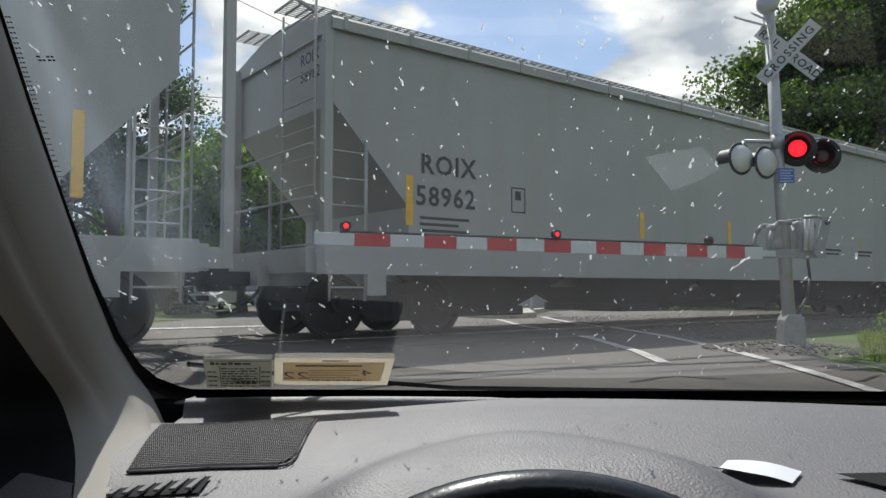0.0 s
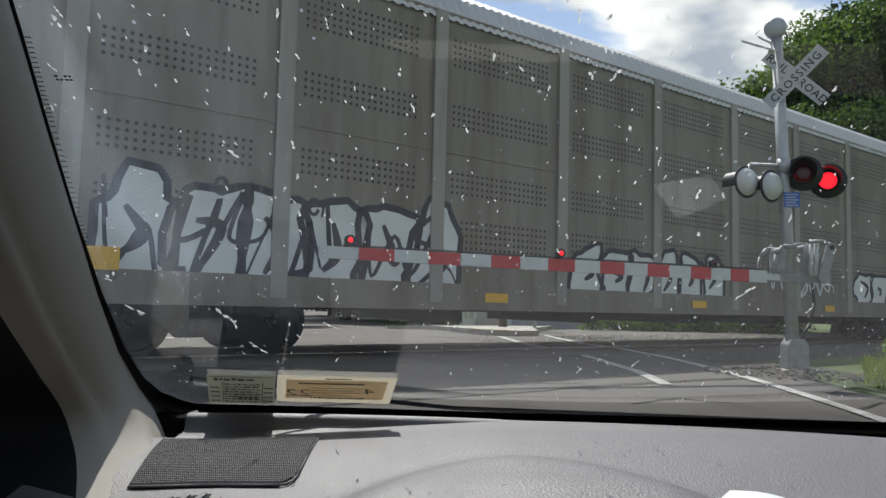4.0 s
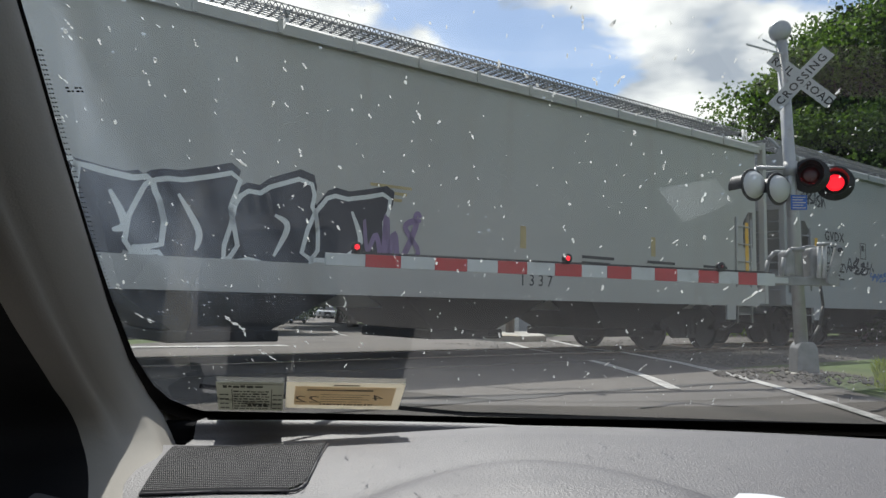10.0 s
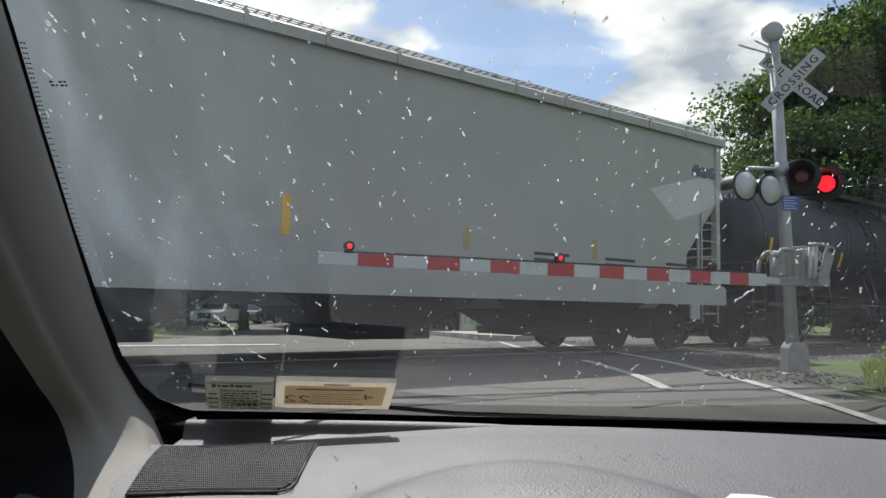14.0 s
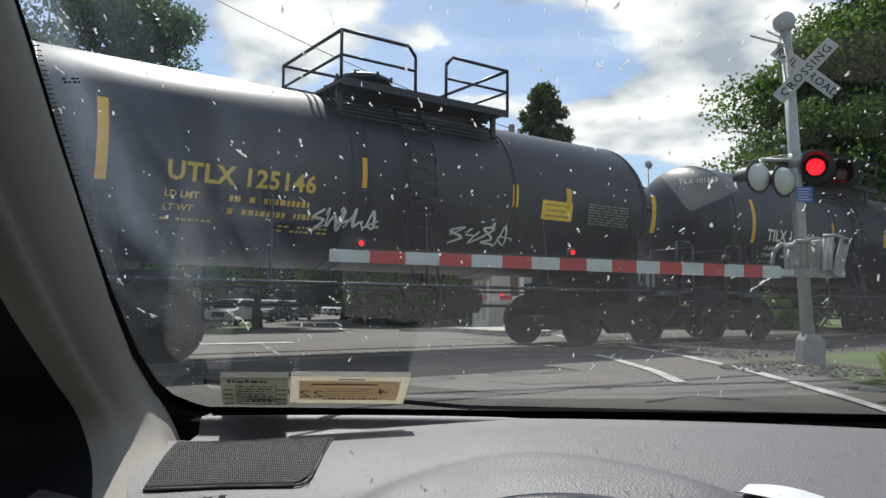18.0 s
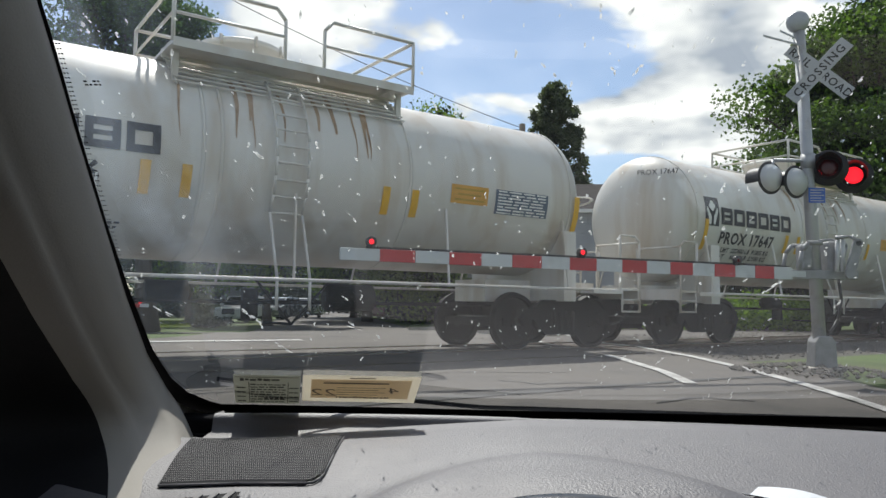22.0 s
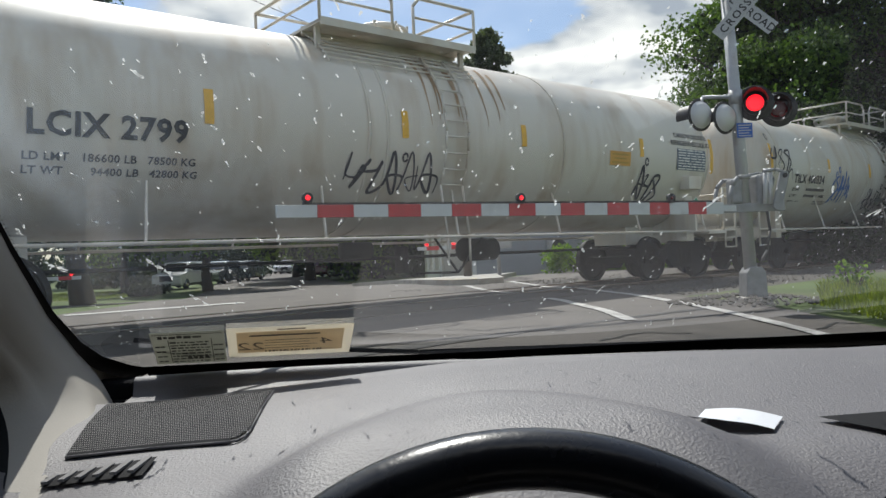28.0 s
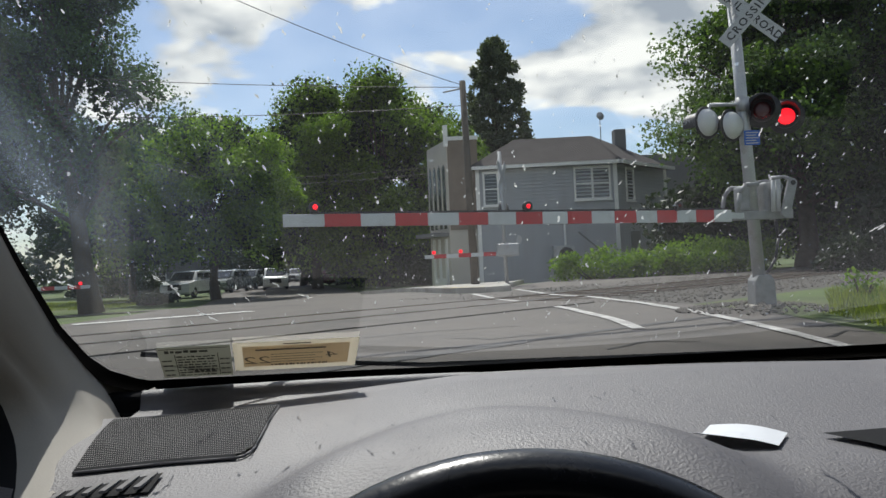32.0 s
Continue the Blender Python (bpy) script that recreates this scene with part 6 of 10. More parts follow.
        # corner panels on the side between the end and the first post
        for y in (-1.60, 1.60):
            bm = BM()
            xa, xb = (x0 + s * 0.06, posts[0] - 0.1 if s > 0 else posts[-1] + 0.1)
            box(bm, min(xa, xb), max(xa, xb), y - 0.02, y + 0.02, 0.8, ze)
            cpn = part("corner_panel", bm, M_UPTAN if style == "tan" else M_CNGREY, car, "sheet at the car's corner")
            if y < 0:
                bm = BM()
                for z in (1.4, 2.1, 2.8, 3.5, 4.2):
                    box(bm, min(x0 + s * 0.15, x0 + s * 0.65), max(x0 + s * 0.15, x0 + s * 0.65), y - 0.06, y - 0.03, z, z + 0.03)
                box(bm, x0 + s * 0.62 - 0.03, x0 + s * 0.62 + 0.03, y - 0.05, y - 0.02, 0.9, ze - 0.1)
                part("grab_irons", bm, M_UPTAN if style == "tan" else M_CNGREY, cpn)
    # underframe
    bm = BM()
    box(bm, 0.7, L - 0.7, -0.4, 0.4, 0.6, 0.95)
    box(bm, 5.6, L - 5.6, -1.3, 1.3, 0.62, 0.92)
    for x in (7.5, 10.5, 13.5, 16.5, 19.5):
        box(bm, x, x + 0.2, -1.35, 1.35, 0.45, 0.8)
    part("underframe", bm, M_UNDER, car, "dark underframe with brake gear")
    running_gear(car, L, 4.0, wheels)
    if style == "tan":
        # heraldic shield on a tan board: stripes below a blue field
        part("board", box(BM(), 5.48, 7.25, -1.615, -1.605, 3.10, 4.97), M_UPTAN, car, "tan board behind the shield")
        cxs = 6.36
        out = [(-0.52, 0.66), (-0.28, 0.60), (0, 0.72), (0.28, 0.60), (0.52, 0.66), (0.60, 0.40), (0.52, 0.1), (0.56, -0.3), (0.40, -0.66), (0, -0.84), (-0.40, -0.66), (-0.56, -0.3), (-0.52, 0.1), (-0.60, 0.40)]
        zs = 4.05
        shield = part("shield", prism(BM(), [(cxs + x * 0.98, zs + z) for x, z in out], -1.628, -1.616), M_GRAF_W, car, "white shield with stripes below a blue field")
        top = [(-0.48, 0.62), (-0.28, 0.56), (0, 0.67), (0.28, 0.56), (0.48, 0.62), (0.55, 0.40), (0.49, 0.08), (-0.49, 0.08), (-0.55, 0.40)]
        part("blue_field", prism(BM(), [(cxs + x, zs + z) for x, z in top], -1.632, -1.628), M_SHIELDB, shield)
        for k in range(6):
            x = -0.42 + 0.15 * k
            lo = -0.62 - 0.16 * (1 - abs(x + 0.05) / 0.45)
            part("red_stripe", prism(BM(), [(cxs + x, zs + 0.05), (cxs + x, zs + lo), (cxs + x + 0.085, zs + lo), (cxs + x + 0.085, zs + 0.05)], -1.631, -1.628), M_SHIELDR, shield)
        bm = BM()
        for j, n2 in ((0.40, 5), (0.20, 7)):
            for k in range(n2):
                flat_rect(bm, cxs - 0.075 * n2 + 0.15 * k + 0.02, cxs - 0.075 * n2 + 0.15 * k + 0.12, zs + j - 0.06, zs + j + 0.06, -1.632, 0.003)
        part("name_blocks", bm, M_GRAF_W, shield, "white plain blocks")
        graf = [(blob_letters, (2.6, 0.72, 4.7, 1.45, 5, 3), M_GRAF_P), (blob_letters, (2.7, 0.68, 4.4, 0.55, 4, 5), M_GRAF_T), (blob_edges, (2.6, 0.72, 4.7, 1.45, 5, 3, 0.05), M_GRAF_B),
                (blob_letters, (10.6, 0.75, 3.9, 1.2, 5, 8), M_GRAF_T), (blob_letters, (10.4, 1.5, 1.2, 0.55, 2, 9), M_GRAF_R), (blob_edges, (10.6, 0.75, 3.9, 1.2, 5, 8, 0.045), M_GRAF_B),
                (blob_letters, (14.3, 0.72, 4.2, 1.3, 5, 18), M_GRAF_T), (blob_letters, (14.8, 0.9, 2.6, 0.6, 3, 19), M_GRAF_Y), (blob_letters, (16.3, 1.25, 1.9, 0.7, 2, 21), M_GRAF_P), (blob_edges, (14.3, 0.72, 4.2, 1.3, 5, 18, 0.05), M_GRAF_B),
                (scribble, (17.7, 1.6, 1.0, 0.6, 4, 24, 0.03), M_GRAF_R)]
        bm = BM()
        flat_rect(bm, 1.05, 1.75, 1.85, 2.15, -1.625)
        part("yellow_plate", bm, M_YSIGN, car, "yellow warning plate")
        bm = BM()
        flat_rect(bm, L - 2.45, L - 1.75, 2.35, 2.6, -1.625)
        part("yellow_plate", bm, M_YSIGN, car, "yellow warning plate")
        bm = BM()
        for a, b, c, d in ((L - 2.45, L - 1.7, 3.2, 3.22), (L - 2.45, L - 1.7, 3.65, 3.67), (L - 2.45, L - 2.43, 3.2, 3.67), (L - 1.72, L - 1.7, 3.2, 3.67)):
            flat_rect(bm, a, b, c, d, -1.625)
        for k in range(5):
            flat_rect(bm, L - 2.35, L - 1.85 - 0.1 * (k % 2), 3.26 + 0.075 * k, 3.29 + 0.075 * k, -1.625)
        part("stencil_panel", bm, M_INK, car)
    else:
        graf = [(blob_letters, (2.5, 0.78, 4.9, 1.3, 6, 33), M_GRAF_W), (blob_edges, (2.5, 0.78, 4.9, 1.3, 6, 33, 0.05), M_GRAF_B), (scribble, (2.6, 1.0, 4.6, 1.0, 7, 34, 0.03), M_GRAF_B), (blob_letters, (9.8, 0.85, 4.4, 0.9, 6, 35), M_GRAF_W),
                (blob_edges, (9.8, 0.85, 4.4, 0.9, 6, 35, 0.045), M_GRAF_B), (scribble, (16.0, 1.1, 2.7, 0.9, 5, 37, 0.03), M_GRAF_W), (scribble, (25.5, 1.75, 1.05, 0.5, 4, 38, 0.018), M_GRAF_W), (scribble, (25.6, 1.35, 0.9, 0.3, 4, 43, 0.014), M_GRAF_W), (scribble, (23.0, 2.0, 1.3, 0.5, 4, 41, 0.03), M_GRAF_BL), (blob_letters, (19.9, 0.95, 3.7, 0.8, 4, 39), M_GRAF_W), (blob_edges, (19.9, 0.95, 3.7, 0.8, 4, 39, 0.04), M_GRAF_B)]
        bm = BM()
        for k in range(5):
            flat_rect(bm, 21.9 + 0.3 * k, 22.02 + 0.3 * k, 2.6, 2.92, -1.59); flat_rect(bm, 21.9 + 0.3 * k, 22.1 + 0.3 * k, 2.6, 2.68, -1.59)
        part("brand_blocks", bm, M_GRAF_B, car, "dark plain blocks")
        bm = BM()
        flat_rect(bm, L - 1.5, L - 1.38, 0.85, 2.1, -1.625)
        flat_rect(bm, 2.4, 2.75, 1.0, 1.25, -1.625)
        part("reflector", bm, M_YELLOW, car, "yellow reflective strip")
        bm = BM()
        flat_rect(bm, L - 4.3, L - 3.7, 1.9, 2.2, -1.588)
        part("stencil_panel", bm, M_INK, car)
    for k in range(4):
        bm = BM()
        flat_rect(bm, 7.9 + 5.2 * k, 8.35 + 5.2 * k, 0.76, 0.9, -1.645)
        part("sill_reflector", bm, M_YELLOW, car)
    if style == "tan":
        for xa, xb in zip(posts, posts[1:]):
            bm = BM()
            for a, b, c, d in ((xa + 0.3, xb - 0.3, 1.22, 1.26), (xa + 0.3, xb - 0.3, 0.96, 1.0), (xa + 0.3, xa + 0.34, 1.0, 1.22), (xb - 0.34, xb - 0.3, 1.0, 1.22)):
                box(bm, a, b, -1.632, -1.618, c, d)
            part("sill_panel_edge", bm, M_UPTAN, car, "raised edge of the sill panel")
    for kind, args, material in graf:
        bm = BM()
        kind(bm, *args)
        part("graffiti", on_side(bm, (-1.636 if style == "tan" else -1.600) - 0.0015 * graf.index((kind, args, material))), material, car, "sprayed graffiti")
    return car


def lumber_car(u, L, label):
    """A centre-beam flat car loaded with wrapped lumber in four tiers."""
    car, wheels = make_car(u, L, label=label)
    bm = BM()
    box(bm, 0.7, L - 0.7, -1.5, 1.5, 0.88, 1.06)
    box(bm, 0.7, L - 0.7, -0.35, 0.35, 0.6, 0.9)
    part("deck", bm, M_CENTERBEAM, car, "dark flat deck with side sill")
    for x0, s in ((0.75, 1), (L - 0.75, -1)):
        bm = BM()
        box(bm, min(x0, x0 + s * 0.18), max(x0, x0 + s * 0.18), -1.45, 1.45, 1.0, 4.95)
        for y in (-1.1, -0.55, 0, 0.55, 1.1):
            box(bm, x0 - s * 0.05 - 0.03, x0 - s * 0.05 + 0.03, y - 0.05, y + 0.05, 1.0, 4.95)
        part("bulkhead", bm, M_CENTERBEAM, car, "dark maroon end bulkhead")
    bm = BM()
    box(bm, 0.9, L - 0.9, -0.12, 0.12, 4.8, 4.95)
    box(bm, 0.9, L - 0.9, -0.05, 0.05, 1.0, 4.8)
    part("centre_beam", bm, M_CENTERBEAM, car)
    random.seed(77)
    # two stacks on the near side with a gap between them, each of bundles one beside the other in four tiers
    tiers = [(1.09, 1.93, 1.55, 0.95), (1.955, 2.83, 2.43, 0.27), (2.855, 3.74, 3.34, 0.70), (3.765, 4.72, 4.27, 0.23)]
    PITCH = 1.25
    for a, b in ((1.0, 5.1), (5.13, 9.4), (9.43, 13.72), (14.4, 18.86), (18.9, L - 0.75)):
        for ti, (z0, z1, base, phase) in enumerate(tiers):
            bm = BM()
            j = random.uniform(-0.02, 0.02)
            rows = []
            n = 26
            lo, hi = z0 + random.uniform(-.008, .008), z1 - random.uniform(0, 0.02)
            box(bm, a + 0.006, b - 0.006, -1.455 + j, -0.14, lo, hi)
            # the wrap's slack face, with shallow folds
            for q in range(9):
                zz = lo + (hi - lo) * q / 8
                rows.append([(a + 0.006 + (b - a - 0.012) * w / n, -1.462 + j - 0.010 * math.sin(w * 1.9 + ti) * math.sin(q * 0.8 + w * 0.35) * (1 if 0 < q < 8 else 0) - (0.006 if 0 < q < 8 else 0), zz) for w in range(n + 1)])
            strip(bm, rows)
            bundle = part("lumber_bundle", bm, M_WRAP, car, "lumber bundle in white printed wrap")
            # printed name: five broad plain blocks with faint lines below
            shift = phase + (0.14 if a > 18 else 0.0)
            bx = a + (shift - a) % PITCH - PITCH
            while bx < b:
                bm, fine = BM(), BM()
                for c in range(5):
                    xa, xb = bx + c * 0.187, bx + c * 0.187 + (0.165 if c % 2 else 0.15)
                    if xa > a + 0.02 and xb < b - 0.02:
                        top = base + (0.25 if c else 0.24)
                        flat_rect(bm, xa, xb, base, base + 0.10, -1.482 + j, 0.002)
                        flat_rect(bm, xa, xb - 0.03 * (c % 2), base + 0.13, top, -1.482 + j, 0.002)
                        flat_rect(bm, xa, xa + 0.05, base + 0.09, base + 0.14, -1.482 + j, 0.002)
                for r, (fa, fb) in enumerate(((0.30, 0.92), (0.55, 0.92))):
                    for q in range(int((fb - fa) / 0.06)):
                        xa = bx + fa + q * 0.06
                        if xa > a + 0.02 and xa + 0.045 < b - 0.02 and random.random() < 0.85:
                            flat_rect(fine, xa, xa + 0.045, base - 0.085 - 0.075 * r, base - 0.05 - 0.075 * r, -1.481 + j, 0.001)
                if len(bm.faces):
                    part("printed_name", bm, M_WRAPINK, bundle, "dark plain blocks printed on the wrap")
                if len(fine.faces):
                    tagged(part("fine_print", fine, M_WRAPFINE, bundle, "faint print"), kind="stuff")
                bx += PITCH
            bm = BM()
            x = a + 0.1
            while x < b - 0.5:
                w = random.uniform(0.3, 0.9)
                if random.random() < 0.4:
                    d = random.uniform(0.03, 0.08)
                    bm.faces.new([bm.verts.new(p) for p in ((x, -1.490, z1), (x + w, -1.490, z1), (x + w * 0.7, -1.495, z1 - d), (x + w * 0.3, -1.495, z1 - d * 0.8))])
                x += w + random.uniform(0.2, 1.0)
            if len(bm.faces):
                part("wrap_flap", bm, M_INK, bundle, "torn dark edge of the wrap")
        x = a + (0.13 - a) % PITCH
        while x < b - 0.05:
            part("tie_down_cable", box(BM(), x - 0.006, x + 0.006, -1.502, -1.492, 1.0, 4.75), M_INK, car, "thin dark tie-down cable")
            x += PITCH
        part("far_load", box(BM(), a, b, 0.14, 1.47, 1.09, 4.72), M_WRAP, car, "wrapped lumber on the far side")
    for x in (2.6, 7.3, 12.0, 15.8, 19.5, 22.5):
        bm = BM()
        flat_rect(bm, x, x + 0.5, 0.9, 1.03, -1.505)
        part("reflector", bm, M_YELLOW, car, "yellow reflective plate on the sill")
    bm = BM()
    flat_rect(bm, 0.55, 0.72, 1.2, 2.0, -1.47)
    flat_rect(bm, L - 0.72, L - 0.55, 1.2, 2.4, -1.47)
    part("end_reflector", bm, M_YELLOW, car)
    bm = BM()
    for x in (3.5, L - 4.5, L / 2):
        box(bm, x, x + 0.9, -1.2, 1.2, 0.35, 0.8)
        bar_path(bm, [(x - 0.4, -1.45, 0.9), (x - 0.4, -1.45, 0.4), (x, -1.45, 0.4), (x, -1.45, 0.9)], 0.02, 5)
    part("brake_gear", bm, M_UNDER, car)
    running_gear(car, L, 2.4, wheels)
    return car


PROX_Y = ((1.62, 0.62, -0.70), (4.53, 0.40, -0.62), (5.0, 0.40, -0.62), (7.74, 0.40, -0.60), (8.22, 0.40, -0.60), (11.45, 0.60, -0.60))
TILX_Y = ((1.88, 0.95, -0.45), (5.25, 0.42, -0.22), (8.0, 0.36, -0.25), (9.2, 0.36, -0.20), (11.45, 0.70, -0.45))


def build_train():
    hopper(-16.68, 20.32, M_HOPPER, "light grey covered hopper car with a grimy side", endpost=True, grating=False)
    hopper(3.64, 20.27, M_HOPPER, "light grey covered hopper car with stencilled dark marks", "ROIX", "58962", grating=False, mark_at=(2.39, 1.90), size=0.40)
    tank(23.90, 17.33, 1.48, 2.74, M_TANKB, "long black tank car with white stencilled mark", inset=0.95, mark="TILX 401466", mark_at=(3.02, -0.84), size=0.36, platform=(7.2, 9.5, "bent"),
         yellow=((1.9, 0.8, -0.15), (5.85, 0.4, -0.15), (10.0, 0.42, -0.18), (12.8, 0.38, -0.22), (16.05, 0.7, -0.45)), placard=(M_YSIGN, 10.6, 11.43, -0.86, -0.54), panel=(14.85, 15.95, -0.68, -0.25),
         words=(("1,1-DIFLUOROETHANE", 12.55, -0.72, 0.17, 0.95),), deco=[(scribble, (5.9, -0.9, 2.0, 0.45, 4, 51, 0.025), M_CHALK)], lines=False)
    autorack(41.23, 29.63, "plain", "tall weathered galvanized auto carrier with graffiti and a white end header")
    autorack(70.86, 29.48, "tan", "tall auto carrier with dark slatted panels, tan posts and graffiti")
    hopper(100.34, 19.79, M_HOPPER2, "pale grey covered hopper car with black graffiti", "GVDX", "2175", endpost=True, closed=True, corner=0.72, mark_at=(1.72, 2.27), size=0.34, words=(("1337", 12.35, 1.12, 0.26),),
           strips=((1.05, 1.9, 2.6), (7.3, 1.62, 2.12), (9.85, 1.64, 2.14), (12.4, 1.7, 2.05), (15.6, 1.75, 2.1), (18.65, 1.62, 2.62)), notice=(9.68, 10.35),
           deco=[(scribble, (2.2, 3.72, 1.2, 0.24, 5, 61, 0.017), M_GRAF_B), (scribble, (3.05, 3.15, 1.15, 0.38, 4, 62, 0.02), M_GRAF_B), (scribble, (1.6, 1.76, 1.0, 0.32, 4, 66, 0.02), M_GRAF_B), (blob_letters, (6.7, 1.15, 3.3, 1.2, 3, 63), M_GRAF_B),
                 (blob_letters, (4.4, 1.2, 2.4, 1.05, 3, 65), M_GRAF_B), (blob_edges, (4.4, 1.15, 2.5, 1.05, 3, 65, 0.035), M_GRAF_W), (blob_edges, (6.75, 1.15, 3.2, 1.1, 3, 63, 0.03), M_GRAF_W), (scribble, (9.6, 1.4, 0.9, 0.6, 3, 68, 0.04), M_GRAF_V)])
    hopper(120.14, 20.37, M_HOPPER3, "bluish grey covered hopper car with small graffiti", "GVDX", "2032", endpost=True, closed=True, mark_at=(2.16, 2.13), size=0.31,
           strips=((1.7, 1.9, 2.5), (8.25, 1.65, 2.15), (11.0, 1.7, 2.0), (13.4, 1.7, 2.0), (16.0, 1.7, 2.0), (18.95, 1.62, 2.58)),
           deco=[(scribble, (1.15, 3.25, 1.05, 0.3, 6, 70, 0.02), M_GRAF_B), (scribble, (2.85, 1.78, 1.7, 0.32, 5, 71, 0.025), M_GRAF_B), (scribble, (4.4, 1.62, 1.2, 0.2, 5, 72, 0.02), M_GRAF_BL), (arch, (14.2, 1.12, 0.85, 0.85, 0, 0, 0.06), M_GRAF_T),
                 (arch, (14.25, 1.12, 0.75, 0.8, 0, 0, 0.015), M_GRAF_B), (scribble, (16.2, 1.62, 2.2, 0.34, 7, 74, 0.025), M_GRAF_B), (scribble, (11.0, 1.5, 2.6, 0.5, 7, 75, 0.03), M_GRAF_F), (scribble, (5.6, 1.6, 2.4, 0.3, 6, 77, 0.02), M_GRAF_F)])
    hopper(140.51, 20.69, M_HOPPER2, "cream grey covered hopper car with a deep side sill", "CAIX", "10496", corner=0.75, mark_at=(2.31, 1.94), size=0.41, grating=False,
           strips=((2.0, 1.58, 2.2), (10.35, 1.62, 2.12), (13.25, 1.6, 1.95), (16.05, 1.6, 1.95)),
           deco=[(blob_letters, (18.95, 3.42, 0.75, 0.22, 3, 120), M_PANEL)])
    small = dict(inset=0.68, short=0.7, platform=(4.85, 8.25, "bent"))
    til = dict(inset=0.6, short=0.5, platform=(4.95, 7.97, "bent"))
    tank(161.19, 13.65, 1.3, 2.55, M_TANKB, "black tank car with yellow reflectors", yellow=PROX_Y, mark="PROX 12805", mark_at=(2.35, -0.50), size=0.32, **small)
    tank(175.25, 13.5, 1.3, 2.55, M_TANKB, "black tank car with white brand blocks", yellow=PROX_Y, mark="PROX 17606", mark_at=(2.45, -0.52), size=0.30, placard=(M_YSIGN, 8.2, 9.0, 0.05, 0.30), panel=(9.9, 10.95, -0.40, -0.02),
         brand=brand_blocks(2.48, -0.14, 2.45, 0.34, 6, True, False), **small)
    tank(188.75, 12.95, 1.3, 2.55, M_TANKB, "black tank car with yellow stencilled mark and small graffiti", yellow=TILX_Y, mark="UTLX 125146", ink=M_YINK, mark_at=(2.65, -0.36), size=0.31, placard=(M_YSIGN, 8.65, 9.35, -0.4, -0.08),
         deco=[(scribble, (4.6, -0.85, 1.0, 0.32, 5, 81, 0.018), M_CHALK), (scribble, (6.9, -0.9, 1.2, 0.3, 4, 82, 0.018), M_CHALK)], **til)
    tank(201.67, 13.35, 1.3, 2.55, M_TANKB, "black tank car with tall white mark and dome platform", yellow=TILX_Y, mark="TILX 101668", mark_at=(2.48, -0.36), size=0.345, placard=(M_YSIGN, 8.24, 8.98, -0.36, -0.04), panel=(10.1, 11.25, -0.40, -0.02), **til)
    tank(214.85, 13.4, 1.3, 2.55, M_TANKB, "black tank car with tall white mark and worn paint", yellow=TILX_Y, mark="TILX 101653", mark_at=(2.48, -0.36), size=0.345, placard=(M_YSIGN, 8.14, 8.88, -0.36, -0.04), panel=(9.8, 10.95, -0.40, -0.02), **til)
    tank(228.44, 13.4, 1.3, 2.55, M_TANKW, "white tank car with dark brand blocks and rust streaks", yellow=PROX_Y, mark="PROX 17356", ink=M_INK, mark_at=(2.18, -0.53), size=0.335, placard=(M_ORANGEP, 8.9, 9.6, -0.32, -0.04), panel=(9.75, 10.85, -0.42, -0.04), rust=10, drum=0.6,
         brand=brand_blocks(2.2, -0.15, 2.6, 0.34, 6, True, True), **small)
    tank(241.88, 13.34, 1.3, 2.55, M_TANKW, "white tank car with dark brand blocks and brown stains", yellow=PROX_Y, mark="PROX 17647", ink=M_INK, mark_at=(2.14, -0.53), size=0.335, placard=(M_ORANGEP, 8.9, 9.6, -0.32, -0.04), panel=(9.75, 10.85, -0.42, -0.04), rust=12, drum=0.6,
         brand=brand_blocks(2.15, -0.15, 2.6, 0.34, 6, True, True), lines=False, words=(("LD LMT  202400 LB  91803 KG", 2.1, -0.72, 0.15, 1.0), ("LT WT     60600 LB  27500 KG", 2.1, -0.87, 0.15, 1.0), ("10-2015", 3.35, -1.02, 0.12, 1.0)), **small)
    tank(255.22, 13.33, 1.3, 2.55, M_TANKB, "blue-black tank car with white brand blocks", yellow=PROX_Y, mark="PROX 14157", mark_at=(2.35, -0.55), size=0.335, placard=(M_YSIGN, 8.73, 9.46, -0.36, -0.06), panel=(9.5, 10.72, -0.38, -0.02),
         brand=brand_blocks(2.38, -0.15, 2.42, 0.33, 6, True, False), inset=0.66, short=0.7, platform=(4.5, 6.7, "half"))
    lumber_car(268.55, 24.15, "flat car loaded with white-wrapped lumber bundles")
    tank(292.65, 17.64, 1.50, 2.60, M_TANKL, "long white tank car with dark marks, rust and a scrawl", inset=0.9, mark="LCIX 2799", ink=M_INK, mark_at=(2.98, -0.42), size=0.36, platform=(6.7, 9.6, "open"), rust=8, lines=False,
         yellow=((1.7, 0.7, -0.25), (4.88, 0.42, -0.18), (7.82, 0.40, -0.15), (10.3, 0.36, -0.12), (13.6, 0.36, -0.12), (16.15, 0.75, -0.35)), placard=(M_ORANGEP, 12.66, 13.3, -0.32, -0.05), panel=(14.88, 15.98, -0.32, 0.12),
         words=(("LD LMT   186600 LB   78500 KG", 2.95, -0.70, 0.13, 1.05), ("LT WT       94400 LB   42800 KG", 2.95, -0.86, 0.13, 1.05), ("CARBON DIOXIDE", 14.85, 0.36, 0.14, 1.05), ("REFRIGERATED LIQUID", 14.68, 0.19, 0.14, 1.02)), diamond=(15.42, 1.54, "2187"),
         deco=[(scribble, (6.9, -1.0, 1.6, 0.6, 5, 91, 0.020), M_GRAF_B), (scribble, (13.6, -1.05, 0.8, 0.7, 3, 92, 0.026), M_GRAF_B)])
